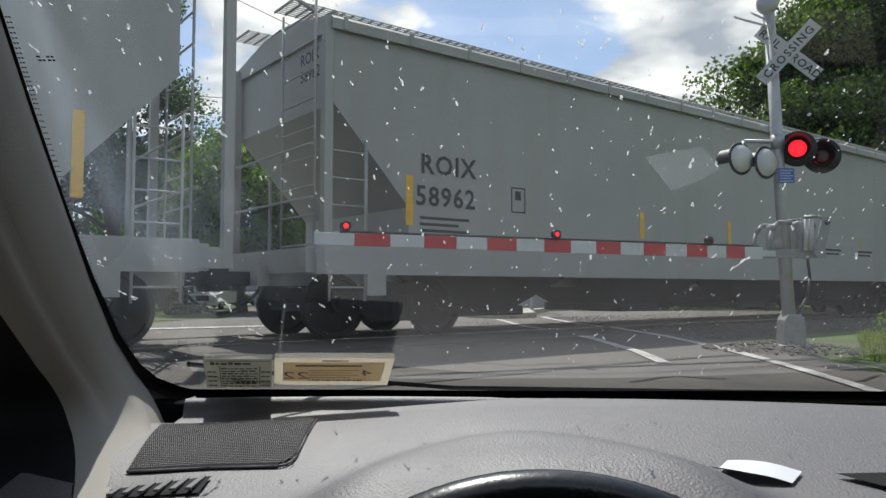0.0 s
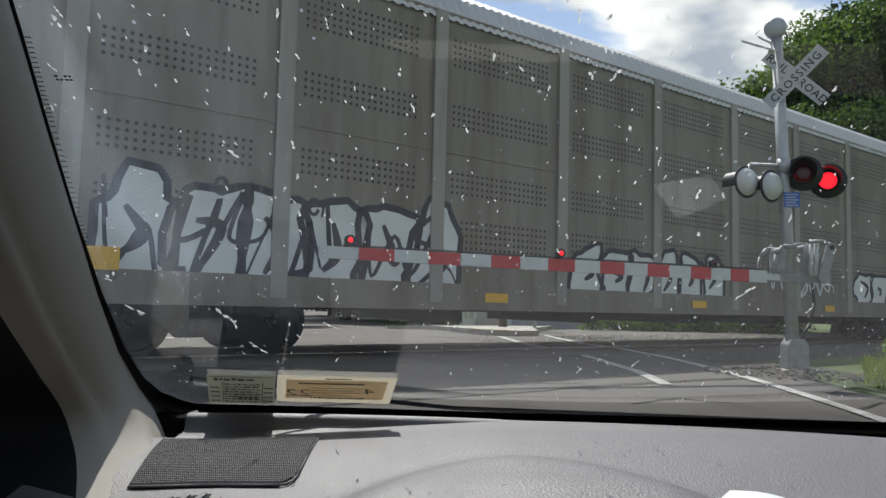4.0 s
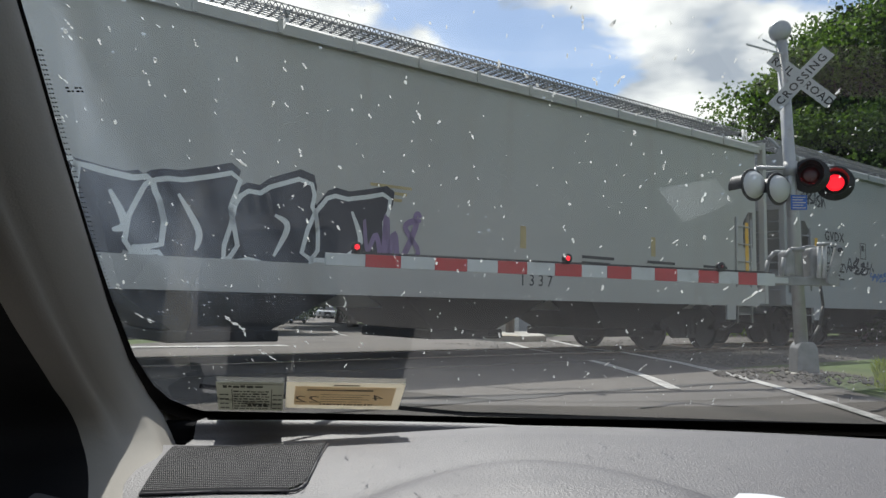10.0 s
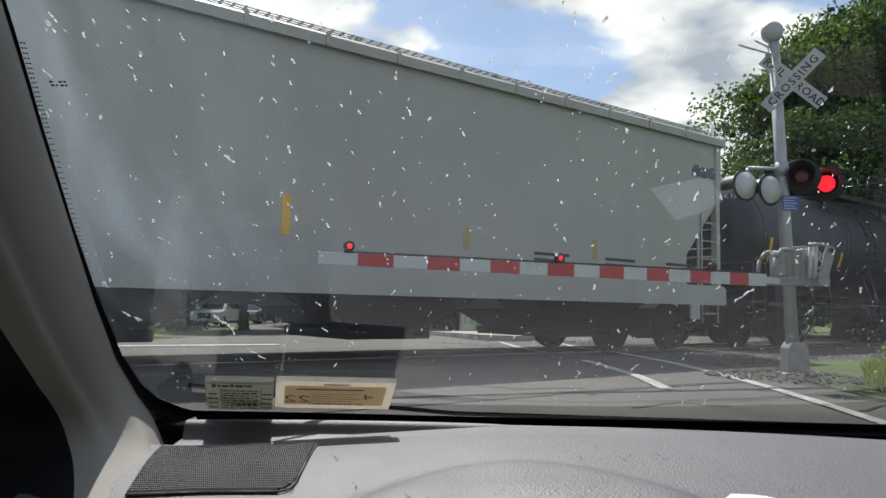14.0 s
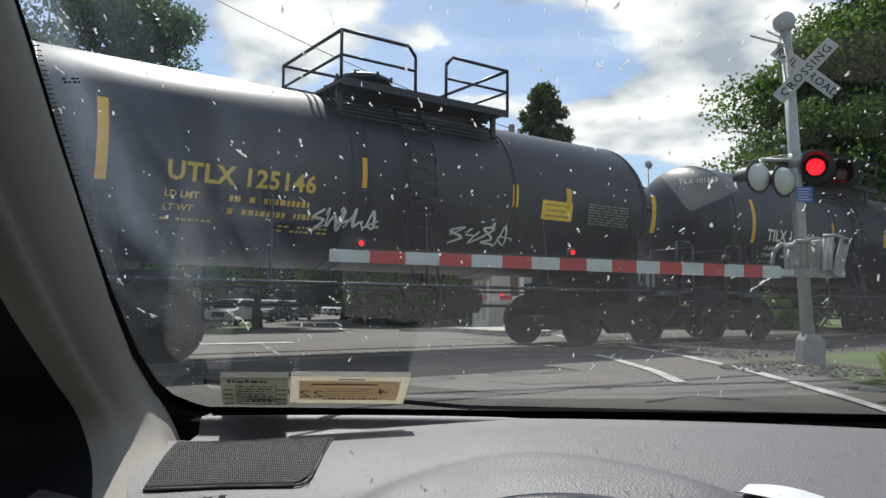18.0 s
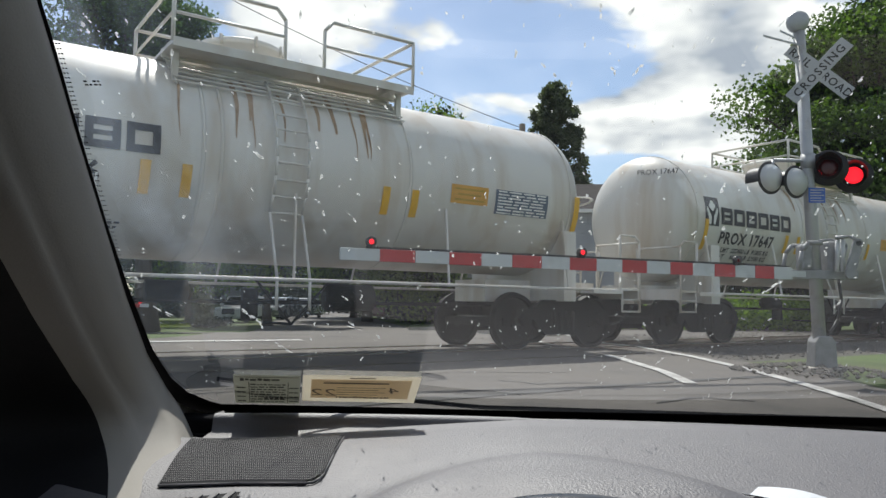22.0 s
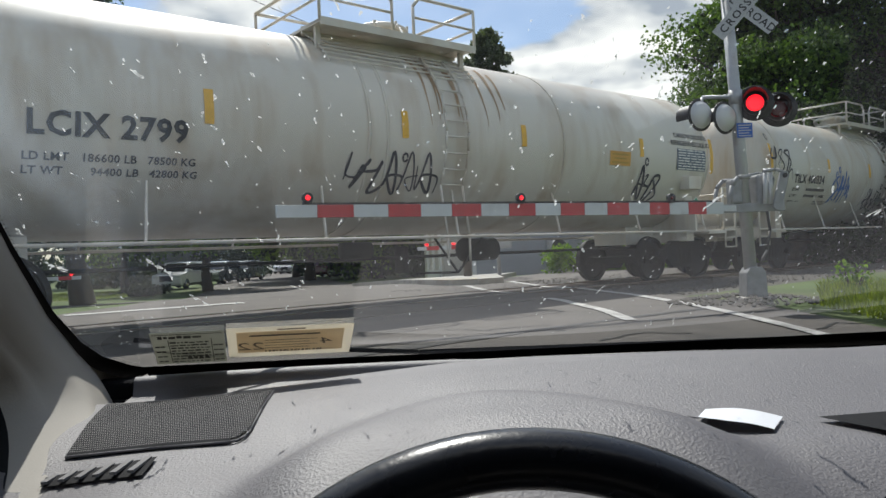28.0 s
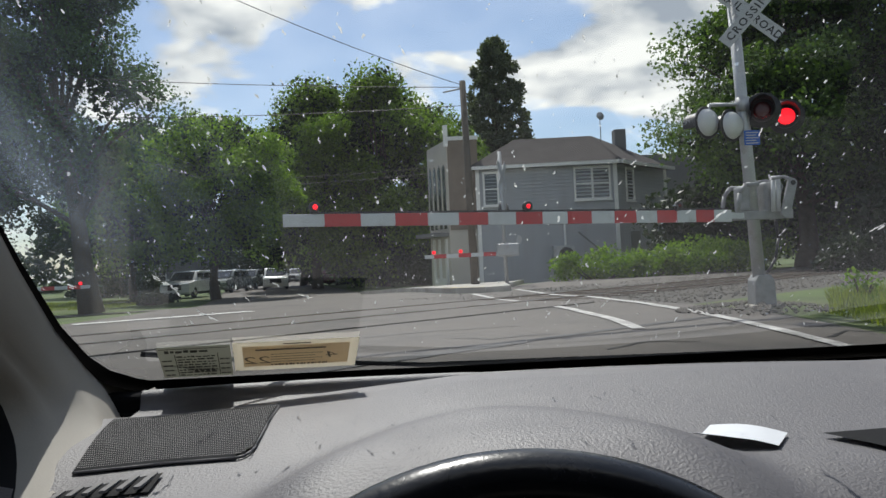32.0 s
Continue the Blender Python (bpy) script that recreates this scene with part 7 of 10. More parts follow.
    tank(310.29, 16.8, 1.50, 2.60, M_TANKC, "long cream tank car covered with graffiti tags", inset=0.9, short=-0.4, mark="TILX 400334", ink=M_INK, mark_at=(2.52, -0.42), size=0.30, platform=(6.6, 9.5, "open"), rust=5, stain=12.0,
         yellow=((1.25, 0.7, -0.2), (4.45, 0.36, -0.1), (7.2, 0.40, -0.15), (9.95, 0.38, -0.15), (12.92, 0.36, -0.15), (15.4, 0.6, -0.3)), placard=(M_ORANGEP, 10.84, 11.6, -0.34, -0.08), panel=(14.2, 15.3, -0.32, 0.10),
         words=(("REGULATING VALVES", 8.55, -0.36, 0.125, 1.0), ("VENTING NORMAL", 8.55, -0.52, 0.125, 1.0)),
         deco=[(scribble, (1.3, -0.3, 1.05, 0.85, 3, 95, 0.022), M_GRAF_B), (scribble, (4.8, -0.85, 1.15, 0.75, 6, 96, 0.028), M_GRAF_BL), (scribble, (7.25, -1.1, 1.05, 0.75, 3, 97, 0.028), M_GRAF_B), (scribble, (8.6, -1.05, 1.2, 0.34, 6, 98, 0.028), M_GRAF_B),
               (scribble, (10.35, -1.0, 1.4, 0.45, 5, 99, 0.018), M_GRAF_F), (scribble, (12.9, -0.8, 0.9, 0.4, 4, 100, 0.018), M_GRAF_F)])


build_train()


# ---- trees, bushes, grass ----
M_BARK = mat("bark", (0.075, 0.06, 0.047), 0.95, var=0.35, scale=7, fine=40, bump=0.8)
M_LEAF = leafy("maple_leaves", (0.088, 0.165, 0.030), 0.5)
M_LEAF2 = leafy("bright_leaves", (0.105, 0.20, 0.026), 0.5)
# near-black green: shade in and under crowns and in woods put into colour
M_LEAF3 = leafy("shade_toned_leaves", (0.012, 0.028, 0.007), 0.3)
# darker, bluer copy of the maple green: shade is put into the colour
M_LEAF4 = leafy("shade_blue_green_leaves", (0.042, 0.092, 0.034), 0.45)
M_LEAF5 = leafy("deep_green_leaves", (0.060, 0.118, 0.030), 0.45)
M_NEEDLE = leafy("conifer_needles", (0.080, 0.112, 0.075), 0.3)


def leaf_cloud(centres, n, spread, size, seed):
    """Many bent leaf pairs scattered in clumps round the centres: one mesh."""
    rng = np.random.default_rng(seed)
    c = np.array(centres, float)
    pick = rng.integers(0, len(c), n)
    d = rng.normal(size=(n, 3))
    d /= np.linalg.norm(d, axis=1)[:, None]
    r = spread * np.cbrt(rng.random(n))[:, None] * rng.uniform(0.75, 1.15, (n, 1))
    p = c[pick, :3] + d * r * c[pick, 3:4] * np.array([1, 1, 0.8])
    a = rng.normal(size=(n, 3)) + np.array([0, 0, -0.35])
    a /= np.linalg.norm(a, axis=1)[:, None]
    b = np.cross(a, rng.normal(size=(n, 3)))
    b /= np.linalg.norm(b, axis=1)[:, None]
    s = size * rng.uniform(0.6, 1.35, (n, 1))
    up = np.cross(a, b) * s * 0.25
    v = np.stack([p, p + a * s * 0.5 - b * s * 0.42 + up, p + a * s * 1.05, p + a * s * 0.5 + b * s * 0.42 + up], 1).reshape(-1, 3)
    i = np.arange(n) * 4
    faces = np.stack([i, i + 1, i + 2, i + 3], 1)
    me = bpy.data.meshes.new("crown")
    me.from_pydata(v.tolist(), [], faces.tolist())
    return me


def tree(x, y, h, rx, crown_z, crown_h, n, seed, leaf, label, size=0.30, trunk=0.28, lean=0.0, name="tree", clumps=40, z=None, rz=1.0, core=0.35):
    """A tapered trunk with limbs, and a crown of leaf clumps with gaps."""
    rnd = random.Random(seed)
    z0 = ground_z(x, y) - 0.05 if z is None else z
    t = thing(name, pose(x, y, z0), label=label, category="tree")
    bm = BM()
    top = Vector((lean, 0, crown_z + crown_h * 0.55))
    p, k = Vector((0, 0, 0)), 6
    pts = [Vector((lean * (i / k) ** 1.5 + 0.12 * math.sin(i * 1.7 + seed), 0.12 * math.cos(i * 2.1 + seed), top.z * i / k)) for i in range(k + 1)]
    pts[0] = Vector((0, 0, 0))
    for i in range(k):
        rod(bm, pts[i], pts[i + 1], trunk * (1 - 0.8 * i / k) * (1.25 if i == 0 else 1), 10, trunk * (1 - 0.8 * (i + 1) / k), caps=False)
    part("trunk", bm, M_BARK, t, "tapered grey-brown trunk")
    centres = []
    limbs = BM()
    for c in range(clumps):
        a, f = rnd.uniform(0, 6.283), rnd.random()
        w = math.sqrt(max(0.05, 1 - (2 * f - 0.85) ** 2)) if f < 0.93 else 0.3
        rad = rx * w * rnd.uniform(0.45, 1.0)
        q = Vector((lean * 0.8 + rad * math.cos(a), rad * math.sin(a) * rz, crown_z + crown_h * f))
        s = rnd.uniform(0.55, 1.15) * max(rx, crown_h * 0.5) * 0.30
        centres.append((*q, s))
        if c % 3 == 0:
            b = pts[min(k - 1, 2 + int(f * (k - 3)))]
            mid = b.lerp(q, 0.5) + Vector((0, 0, 0.25))
            rod(limbs, b, mid, trunk * 0.28, 6, trunk * 0.16, caps=False)
            rod(limbs, mid, q, trunk * 0.16, 5, trunk * 0.05, caps=False)
    part("limbs", limbs, M_BARK, t)
    me = leaf_cloud(centres, int(n * 3.2), 1.0, size * 0.55, seed)
    me.materials.append(leaf)
    part("crown", me, None, t, "leafy green crown with gaps")
    # leaves deep inside the crown, the shade there put into their dark colour
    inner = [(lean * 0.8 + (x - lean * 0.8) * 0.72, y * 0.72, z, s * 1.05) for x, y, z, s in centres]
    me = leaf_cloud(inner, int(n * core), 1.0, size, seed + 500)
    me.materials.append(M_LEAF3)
    part("inner_foliage", me, None, t, "inner leaves with the crown's shade in their dark colour")
    return t


def conifer(x, y, h, r, seed, label):
    rnd = random.Random(seed)
    t = thing("conifer", pose(x, y, ground_z(x, y) - 0.05), label=label, category="tree")
    part("trunk", rod(BM(), (0, 0, 0), (0, 0, h * 0.97), 0.3, 10, 0.03), M_BARK, t)
    centres = []
    limbs = BM()
    for k in range(620):
        f = rnd.random()
        rr = r * max(0.03, 1 - ((f - 0.44) / 0.575) ** 2) ** 0.65 * rnd.uniform(0.03, 1.0) ** 0.6
        a = rnd.uniform(0, 6.283)
        p = (rr * math.cos(a), rr * math.sin(a), h * (0.10 + 0.89 * f))
        centres.append((*p, rnd.uniform(0.25, 0.5)))
        if k % 5 == 0:
            rod(limbs, (0, 0, p[2] - 0.5), p, 0.05, 5, 0.015, caps=False)
    part("limbs", limbs, M_BARK, t)
    me = leaf_cloud(centres, 52000, 1.0, 0.24, seed)
    me.materials.append(M_NEEDLE)
    part("crown", me, None, t, "open dark needled crown")


def bush(x, y, w, h, seed, label, n=2500, size=0.13, leaf=None):
    rnd = random.Random(seed)
    t = thing("bush", pose(x, y, ground_z(x, y) - 0.03), label=label, category="bush")
    cs = [(rnd.uniform(-w, w), rnd.uniform(-w, w) * 0.6, h * rnd.uniform(0.15, 0.75), h * rnd.uniform(0.25, 0.42)) for _ in range(22)]
    bm = BM()
    for c in cs[:10]:
        rod(bm, (c[0] * 0.3, c[1] * 0.3, 0), c[:3], 0.025, 5, 0.008)
    part("stems", bm, M_BARK, t)
    me = leaf_cloud(cs, n, 1.0, size, seed)
    me.materials.append(leaf or M_LEAF2)
    part("foliage", me, None, t)


def grass_patch(name, label, corners, n, hgt, seed, wild=1.0):
    """Blades of grass inside a plan quadrilateral."""
    rng = np.random.default_rng(seed)
    c = np.array(corners, float)
    u, v = rng.random(n), rng.random(n)
    xy = (c[0] * ((1 - u) * (1 - v))[:, None] + c[1] * (u * (1 - v))[:, None] + c[2] * (u * v)[:, None] + c[3] * ((1 - u) * v)[:, None])
    verts, faces = [], []
    ang, lean, hh = rng.uniform(0, 6.283, n), rng.normal(0, 0.35, (n, 2)), hgt * rng.uniform(0.4, 1.5, n) ** wild
    for k in range(n):
        x, y = xy[k]
        z = ground_z(x, y) - 0.04
        w = 0.006 + 0.05 * hgt
        dx, dy = w * math.cos(ang[k]), w * math.sin(ang[k])
        b = len(verts)
        verts += [(x - dx, y - dy, z), (x + dx, y + dy, z), (x + lean[k, 0] * hh[k], y + lean[k, 1] * hh[k], z + hh[k])]
        faces.append((b, b + 1, b + 2))
    me = bpy.data.meshes.new(name)
    me.from_pydata(verts, [], faces)
    me.materials.append(M_BLADE)
    solid(name, me, None, label=label, category="grass", kind="stuff")


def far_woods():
    """A dark belt of distant trees all round, added as shade below the crowns."""
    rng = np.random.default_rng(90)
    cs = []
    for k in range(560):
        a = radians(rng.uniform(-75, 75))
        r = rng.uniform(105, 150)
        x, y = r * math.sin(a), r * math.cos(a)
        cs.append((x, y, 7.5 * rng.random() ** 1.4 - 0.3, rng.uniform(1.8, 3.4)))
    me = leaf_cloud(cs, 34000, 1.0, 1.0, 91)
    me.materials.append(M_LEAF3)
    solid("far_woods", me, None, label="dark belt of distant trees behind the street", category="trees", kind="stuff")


def build_plants():
    far_woods()
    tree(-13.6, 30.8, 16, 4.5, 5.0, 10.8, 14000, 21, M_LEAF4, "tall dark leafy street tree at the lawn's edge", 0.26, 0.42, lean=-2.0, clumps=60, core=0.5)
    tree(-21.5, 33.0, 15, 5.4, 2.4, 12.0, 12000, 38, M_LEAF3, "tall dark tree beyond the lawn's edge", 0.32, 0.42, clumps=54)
    tree(-11.2, 40.5, 10, 4.7, 3.1, 6.4, 16000, 22, M_LEAF2, "rounded green tree behind the parked cars", 0.28, 0.26, clumps=56)
    tree(-18.5, 48.0, 10, 5.0, 2.6, 8.0, 8000, 28, M_LEAF, "leafy tree over the far lawn", 0.36, 0.26, clumps=40)
    tree(-7.4, 53.0, 15, 5.6, 1.6, 12.6, 13000, 23, M_LEAF, "broad green tree beyond the junction", 0.34, 0.36, clumps=56, core=0.5)
    tree(-2.6, 52.0, 15, 5.8, 1.2, 12.8, 14000, 27, M_LEAF, "broad dense tree with a domed crown beyond the junction", 0.34, 0.36, clumps=60, core=0.5)
    tree(1.2, 54.5, 13, 5.2, 0.8, 11.6, 12000, 24, M_LEAF, "dense green tree beside the brick block", 0.34, 0.34, clumps=52, core=0.5)
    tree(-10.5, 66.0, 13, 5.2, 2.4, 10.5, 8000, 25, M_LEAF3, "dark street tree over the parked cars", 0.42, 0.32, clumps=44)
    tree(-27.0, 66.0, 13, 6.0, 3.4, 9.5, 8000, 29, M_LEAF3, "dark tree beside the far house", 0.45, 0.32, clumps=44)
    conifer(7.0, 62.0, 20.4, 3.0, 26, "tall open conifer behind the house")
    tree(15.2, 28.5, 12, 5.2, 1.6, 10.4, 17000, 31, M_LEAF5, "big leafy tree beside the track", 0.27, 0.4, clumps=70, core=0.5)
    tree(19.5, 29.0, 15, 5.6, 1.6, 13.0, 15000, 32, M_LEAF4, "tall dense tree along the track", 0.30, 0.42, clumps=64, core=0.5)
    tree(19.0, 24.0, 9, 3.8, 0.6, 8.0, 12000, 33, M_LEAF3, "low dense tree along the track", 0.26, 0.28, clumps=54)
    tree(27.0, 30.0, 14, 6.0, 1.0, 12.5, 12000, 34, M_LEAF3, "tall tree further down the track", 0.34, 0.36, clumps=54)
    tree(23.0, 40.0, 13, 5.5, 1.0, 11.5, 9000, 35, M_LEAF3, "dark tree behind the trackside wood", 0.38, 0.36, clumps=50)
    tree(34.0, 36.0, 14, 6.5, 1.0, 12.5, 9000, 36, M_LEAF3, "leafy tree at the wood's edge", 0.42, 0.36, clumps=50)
    # thicket that closes the view below the crowns, its shade put into the leaf colour
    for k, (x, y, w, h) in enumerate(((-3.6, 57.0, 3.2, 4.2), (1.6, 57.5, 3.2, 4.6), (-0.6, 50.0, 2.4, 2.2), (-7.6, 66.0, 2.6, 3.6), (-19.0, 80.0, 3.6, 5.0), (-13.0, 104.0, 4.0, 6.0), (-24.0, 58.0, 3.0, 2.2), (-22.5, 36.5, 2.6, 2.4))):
        bush(x, y, w, h, 90 + k, "thicket below the tall trees in a shade-dark leaf colour", 3600, 0.34, M_LEAF3)
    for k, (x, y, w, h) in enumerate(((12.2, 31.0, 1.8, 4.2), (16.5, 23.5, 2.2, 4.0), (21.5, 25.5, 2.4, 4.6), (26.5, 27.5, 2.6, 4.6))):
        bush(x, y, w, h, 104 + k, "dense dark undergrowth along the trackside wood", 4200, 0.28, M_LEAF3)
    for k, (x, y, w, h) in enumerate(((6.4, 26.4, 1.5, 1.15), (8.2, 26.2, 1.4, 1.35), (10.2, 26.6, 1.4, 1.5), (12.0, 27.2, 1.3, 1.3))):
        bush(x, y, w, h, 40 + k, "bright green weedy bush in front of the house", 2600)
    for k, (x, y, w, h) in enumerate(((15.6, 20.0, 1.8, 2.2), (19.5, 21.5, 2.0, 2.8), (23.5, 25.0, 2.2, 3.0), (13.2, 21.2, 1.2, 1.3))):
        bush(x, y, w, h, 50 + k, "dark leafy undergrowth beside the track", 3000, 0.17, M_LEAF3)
    for k, (x, y, w, h) in enumerate(((-13.9, 39.2, 0.9, 0.6), (-15.4, 41.5, 0.8, 0.7), (-24.5, 71.5, 1.6, 1.1), (-27.5, 72.0, 1.6, 1.1), (-13.0, 36.8, 0.9, 0.5))):
        bush(x, y, w, h, 60 + k, "low clipped shrub on the lawn", 900, 0.14, M_LEAF3)
    bush(6.3, 10.3, 0.12, 0.5, 70, "tall weed in the verge grass", 120, 0.07)
    bush(5.9, 9.4, 0.12, 0.2, 71, "leafy weed beside the stones", 80, 0.06)
    grass_patch("verge_grass", "rough green grass along the verge", [(5.1, 9.0), (9.5, 6.0), (14.5, 12.0), (6.4, 11.3)], 15000, 0.16, 81)
    grass_patch("verge_grass_edge", "thin grass at the road's edge", [(4.75, 6.5), (9, 3), (10, 6.5), (4.9, 9.0)], 5000, 0.12, 82)
    grass_patch("far_lawn", "mown green lawn beyond the road", [(-24, 36), (-14.0, 35.5), (-15.8, 47), (-26, 50)], 7000, 0.12, 83)
    sap = thing("sapling", pose(*on(-16.2, 42.0)), label="thin young tree with a bare stem on the lawn", category="tree")
    part("stem", rod(BM(), (0, 0, 0), (0.05, 0, 2.6), 0.05, 6, 0.02), M_BARK, sap)
    me = leaf_cloud([(0, 0, 2.7, 0.6), (0.3, 0, 3.1, 0.5), (-0.3, 0.1, 3.0, 0.5)], 350, 1.0, 0.18, 5)
    me.materials.append(M_LEAF)
    part("crown", me, None, sap)


build_plants()


# ---- houses, pole, far gates, parked cars ----
M_SIDING = mat("grey_siding", (0.36, 0.375, 0.40), 0.6, var=0.06, scale=0.8, fine=20, bump=0.05, dirt=(0.30, 0.30, 0.30), dirt_amount=0.35, dirt_scale=0.7, streak=True)
M_SIDING2 = mat("dark_siding", (0.16, 0.165, 0.165), 0.7, var=0.1, scale=1)
M_TRIM = mat("white_trim", (0.74, 0.74, 0.73), 0.5, var=0.05)
M_SHINGLE = mat("roof_shingle", (0.060, 0.054, 0.052), 0.95, spec=0.2, var=0.25, scale=2, fine=12, bump=0.4)
M_TARP = mat("blue_roof", (0.03, 0.09, 0.55), 0.5, var=0.15, scale=1.0)
M_STUCCO = mat("buff_block", (0.50, 0.47, 0.42), 0.8, var=0.1, scale=1)
M_PANE = mat("window_glass", (0.02, 0.024, 0.03), 0.06, spec=0.8, var=0.2, scale=0.6, bump=0)
M_CURTAIN = mat("curtain", (0.45, 0.45, 0.44), 0.8, var=0.15, scale=6)
M_POLE = mat("pole_wood", (0.10, 0.085, 0.07), 0.9, var=0.3, scale=5, bump=0.4)
M_WIRE = mat("wire_black", (0.02, 0.02, 0.02), 0.6, bump=0)
M_TYRE = mat("tyre_rubber", (0.015, 0.015, 0.016), 0.85)
M_CARGLASS = mat("car_glass", (0.015, 0.02, 0.024), 0.05, spec=0.9, var=0.1, bump=0)
M_CHROME = mat("chrome", (0.7, 0.7, 0.7), 0.15, 1.0, var=0.05, bump=0)
M_HEADLAMP = mat("headlamp_glass", (0.75, 0.77, 0.8), 0.1, 0.3, var=0.05, bump=0)


def window(parent, m, w, h, double=True, name="window"):
    """A sash window: frame, sill and panes; its face looks to -y of m."""
    win = part(name, BM(), M_TRIM, parent, "white framed sash window", m)
    bm = BM()
    t = 0.09
    for a, b, c, d in ((-w / 2 - t, w / 2 + t, h / 2, h / 2 + t * 1.3), (-w / 2 - t, w / 2 + t, -h / 2 - t, -h / 2), (-w / 2 - t, -w / 2, -h / 2, h / 2), (w / 2, w / 2 + t, -h / 2, h / 2)):
        box(bm, a, b, -0.06, 0.05, c, d)
    if double:
        box(bm, -0.05, 0.05, -0.05, 0.05, -h / 2, h / 2)
    box(bm, -w / 2, w / 2, -0.045, 0.04, -0.03, 0.03)
    box(bm, -w / 2 - t - 0.05, w / 2 + t + 0.05, -0.12, 0.02, -h / 2 - t - 0.05, -h / 2 - t)
    bmesh.ops.recalc_face_normals(bm, faces=bm.faces)
    bm.to_mesh(win.data); bm.free()
    for z0, z1 in ((-h / 2, -0.03), (0.03, h / 2)):
        for x0, x1 in (((-w / 2, -0.05), (0.05, w / 2)) if double else ((-w / 2, w / 2),)):
            part("pane", box(BM(), x0, x1, 0.0, 0.01, z0, z1), M_PANE, win)
    part("blind", box(BM(), -w / 2, w / 2, 0.03, 0.036, 0.1, h / 2), M_CURTAIN, win)


def clapboards(parent, a, b, z0, z1, step, material):
    """Overlapping boards on a wall from plan point a to b (outside is to the right of a->b turned down): one wall part with its boards."""
    a, b = Vector((*a, 0)), Vector((*b, 0))
    d = (b - a).normalized()
    nrm = Vector((d.y, -d.x, 0))
    bm = BM()
    z = z0
    while z < z1:
        zt = min(z1, z + step)
        p = [a + nrm * 0.048 + Vector((0, 0, z)), b + nrm * 0.048 + Vector((0, 0, z)), b + nrm * 0.002 + Vector((0, 0, zt)), a + nrm * 0.002 + Vector((0, 0, zt))]
        bm.faces.new([bm.verts.new(v) for v in p])
        q = [a + Vector((0, 0, z)), b + Vector((0, 0, z)), b + nrm * 0.048 + Vector((0, 0, z)), a + nrm * 0.048 + Vector((0, 0, z))]
        bm.faces.new([bm.verts.new(v) for v in q])
        z += step
    me = bpy.data.meshes.new("clapboards")
    bm.to_mesh(me); bm.free()
    me.materials.append(material)
    ob = part("clapboards", me, None, parent, "horizontal weatherboards")
    return ob


def hip_roof(bm, pts, z, ridge_a, ridge_b, zr, over=0.45):
    """Eaves rectangle pts (four plan points), ridge from ridge_a to ridge_b."""
    c = Vector((sum(p[0] for p in pts) / 4, sum(p[1] for p in pts) / 4, 0))
    e = []
    for p in pts:
        v = Vector((p[0], p[1], 0)) - c
        e.append(bm.verts.new((c + v * (1 + over / v.length)) + Vector((0, 0, z))))
    low = [bm.verts.new(v.co - Vector((0, 0, 0.16))) for v in e]
    ra, rb = bm.verts.new((*ridge_a, zr)), bm.verts.new((*ridge_b, zr))
    bm.faces.new((e[0], e[1], rb, ra)); bm.faces.new((e[1], e[2], rb)); bm.faces.new((e[2], e[3], ra, rb)); bm.faces.new((e[3], e[0], ra))
    for k in range(4):
        bm.faces.new((e[k - 1], e[k], low[k], low[k - 1]))
    bm.faces.new(low)


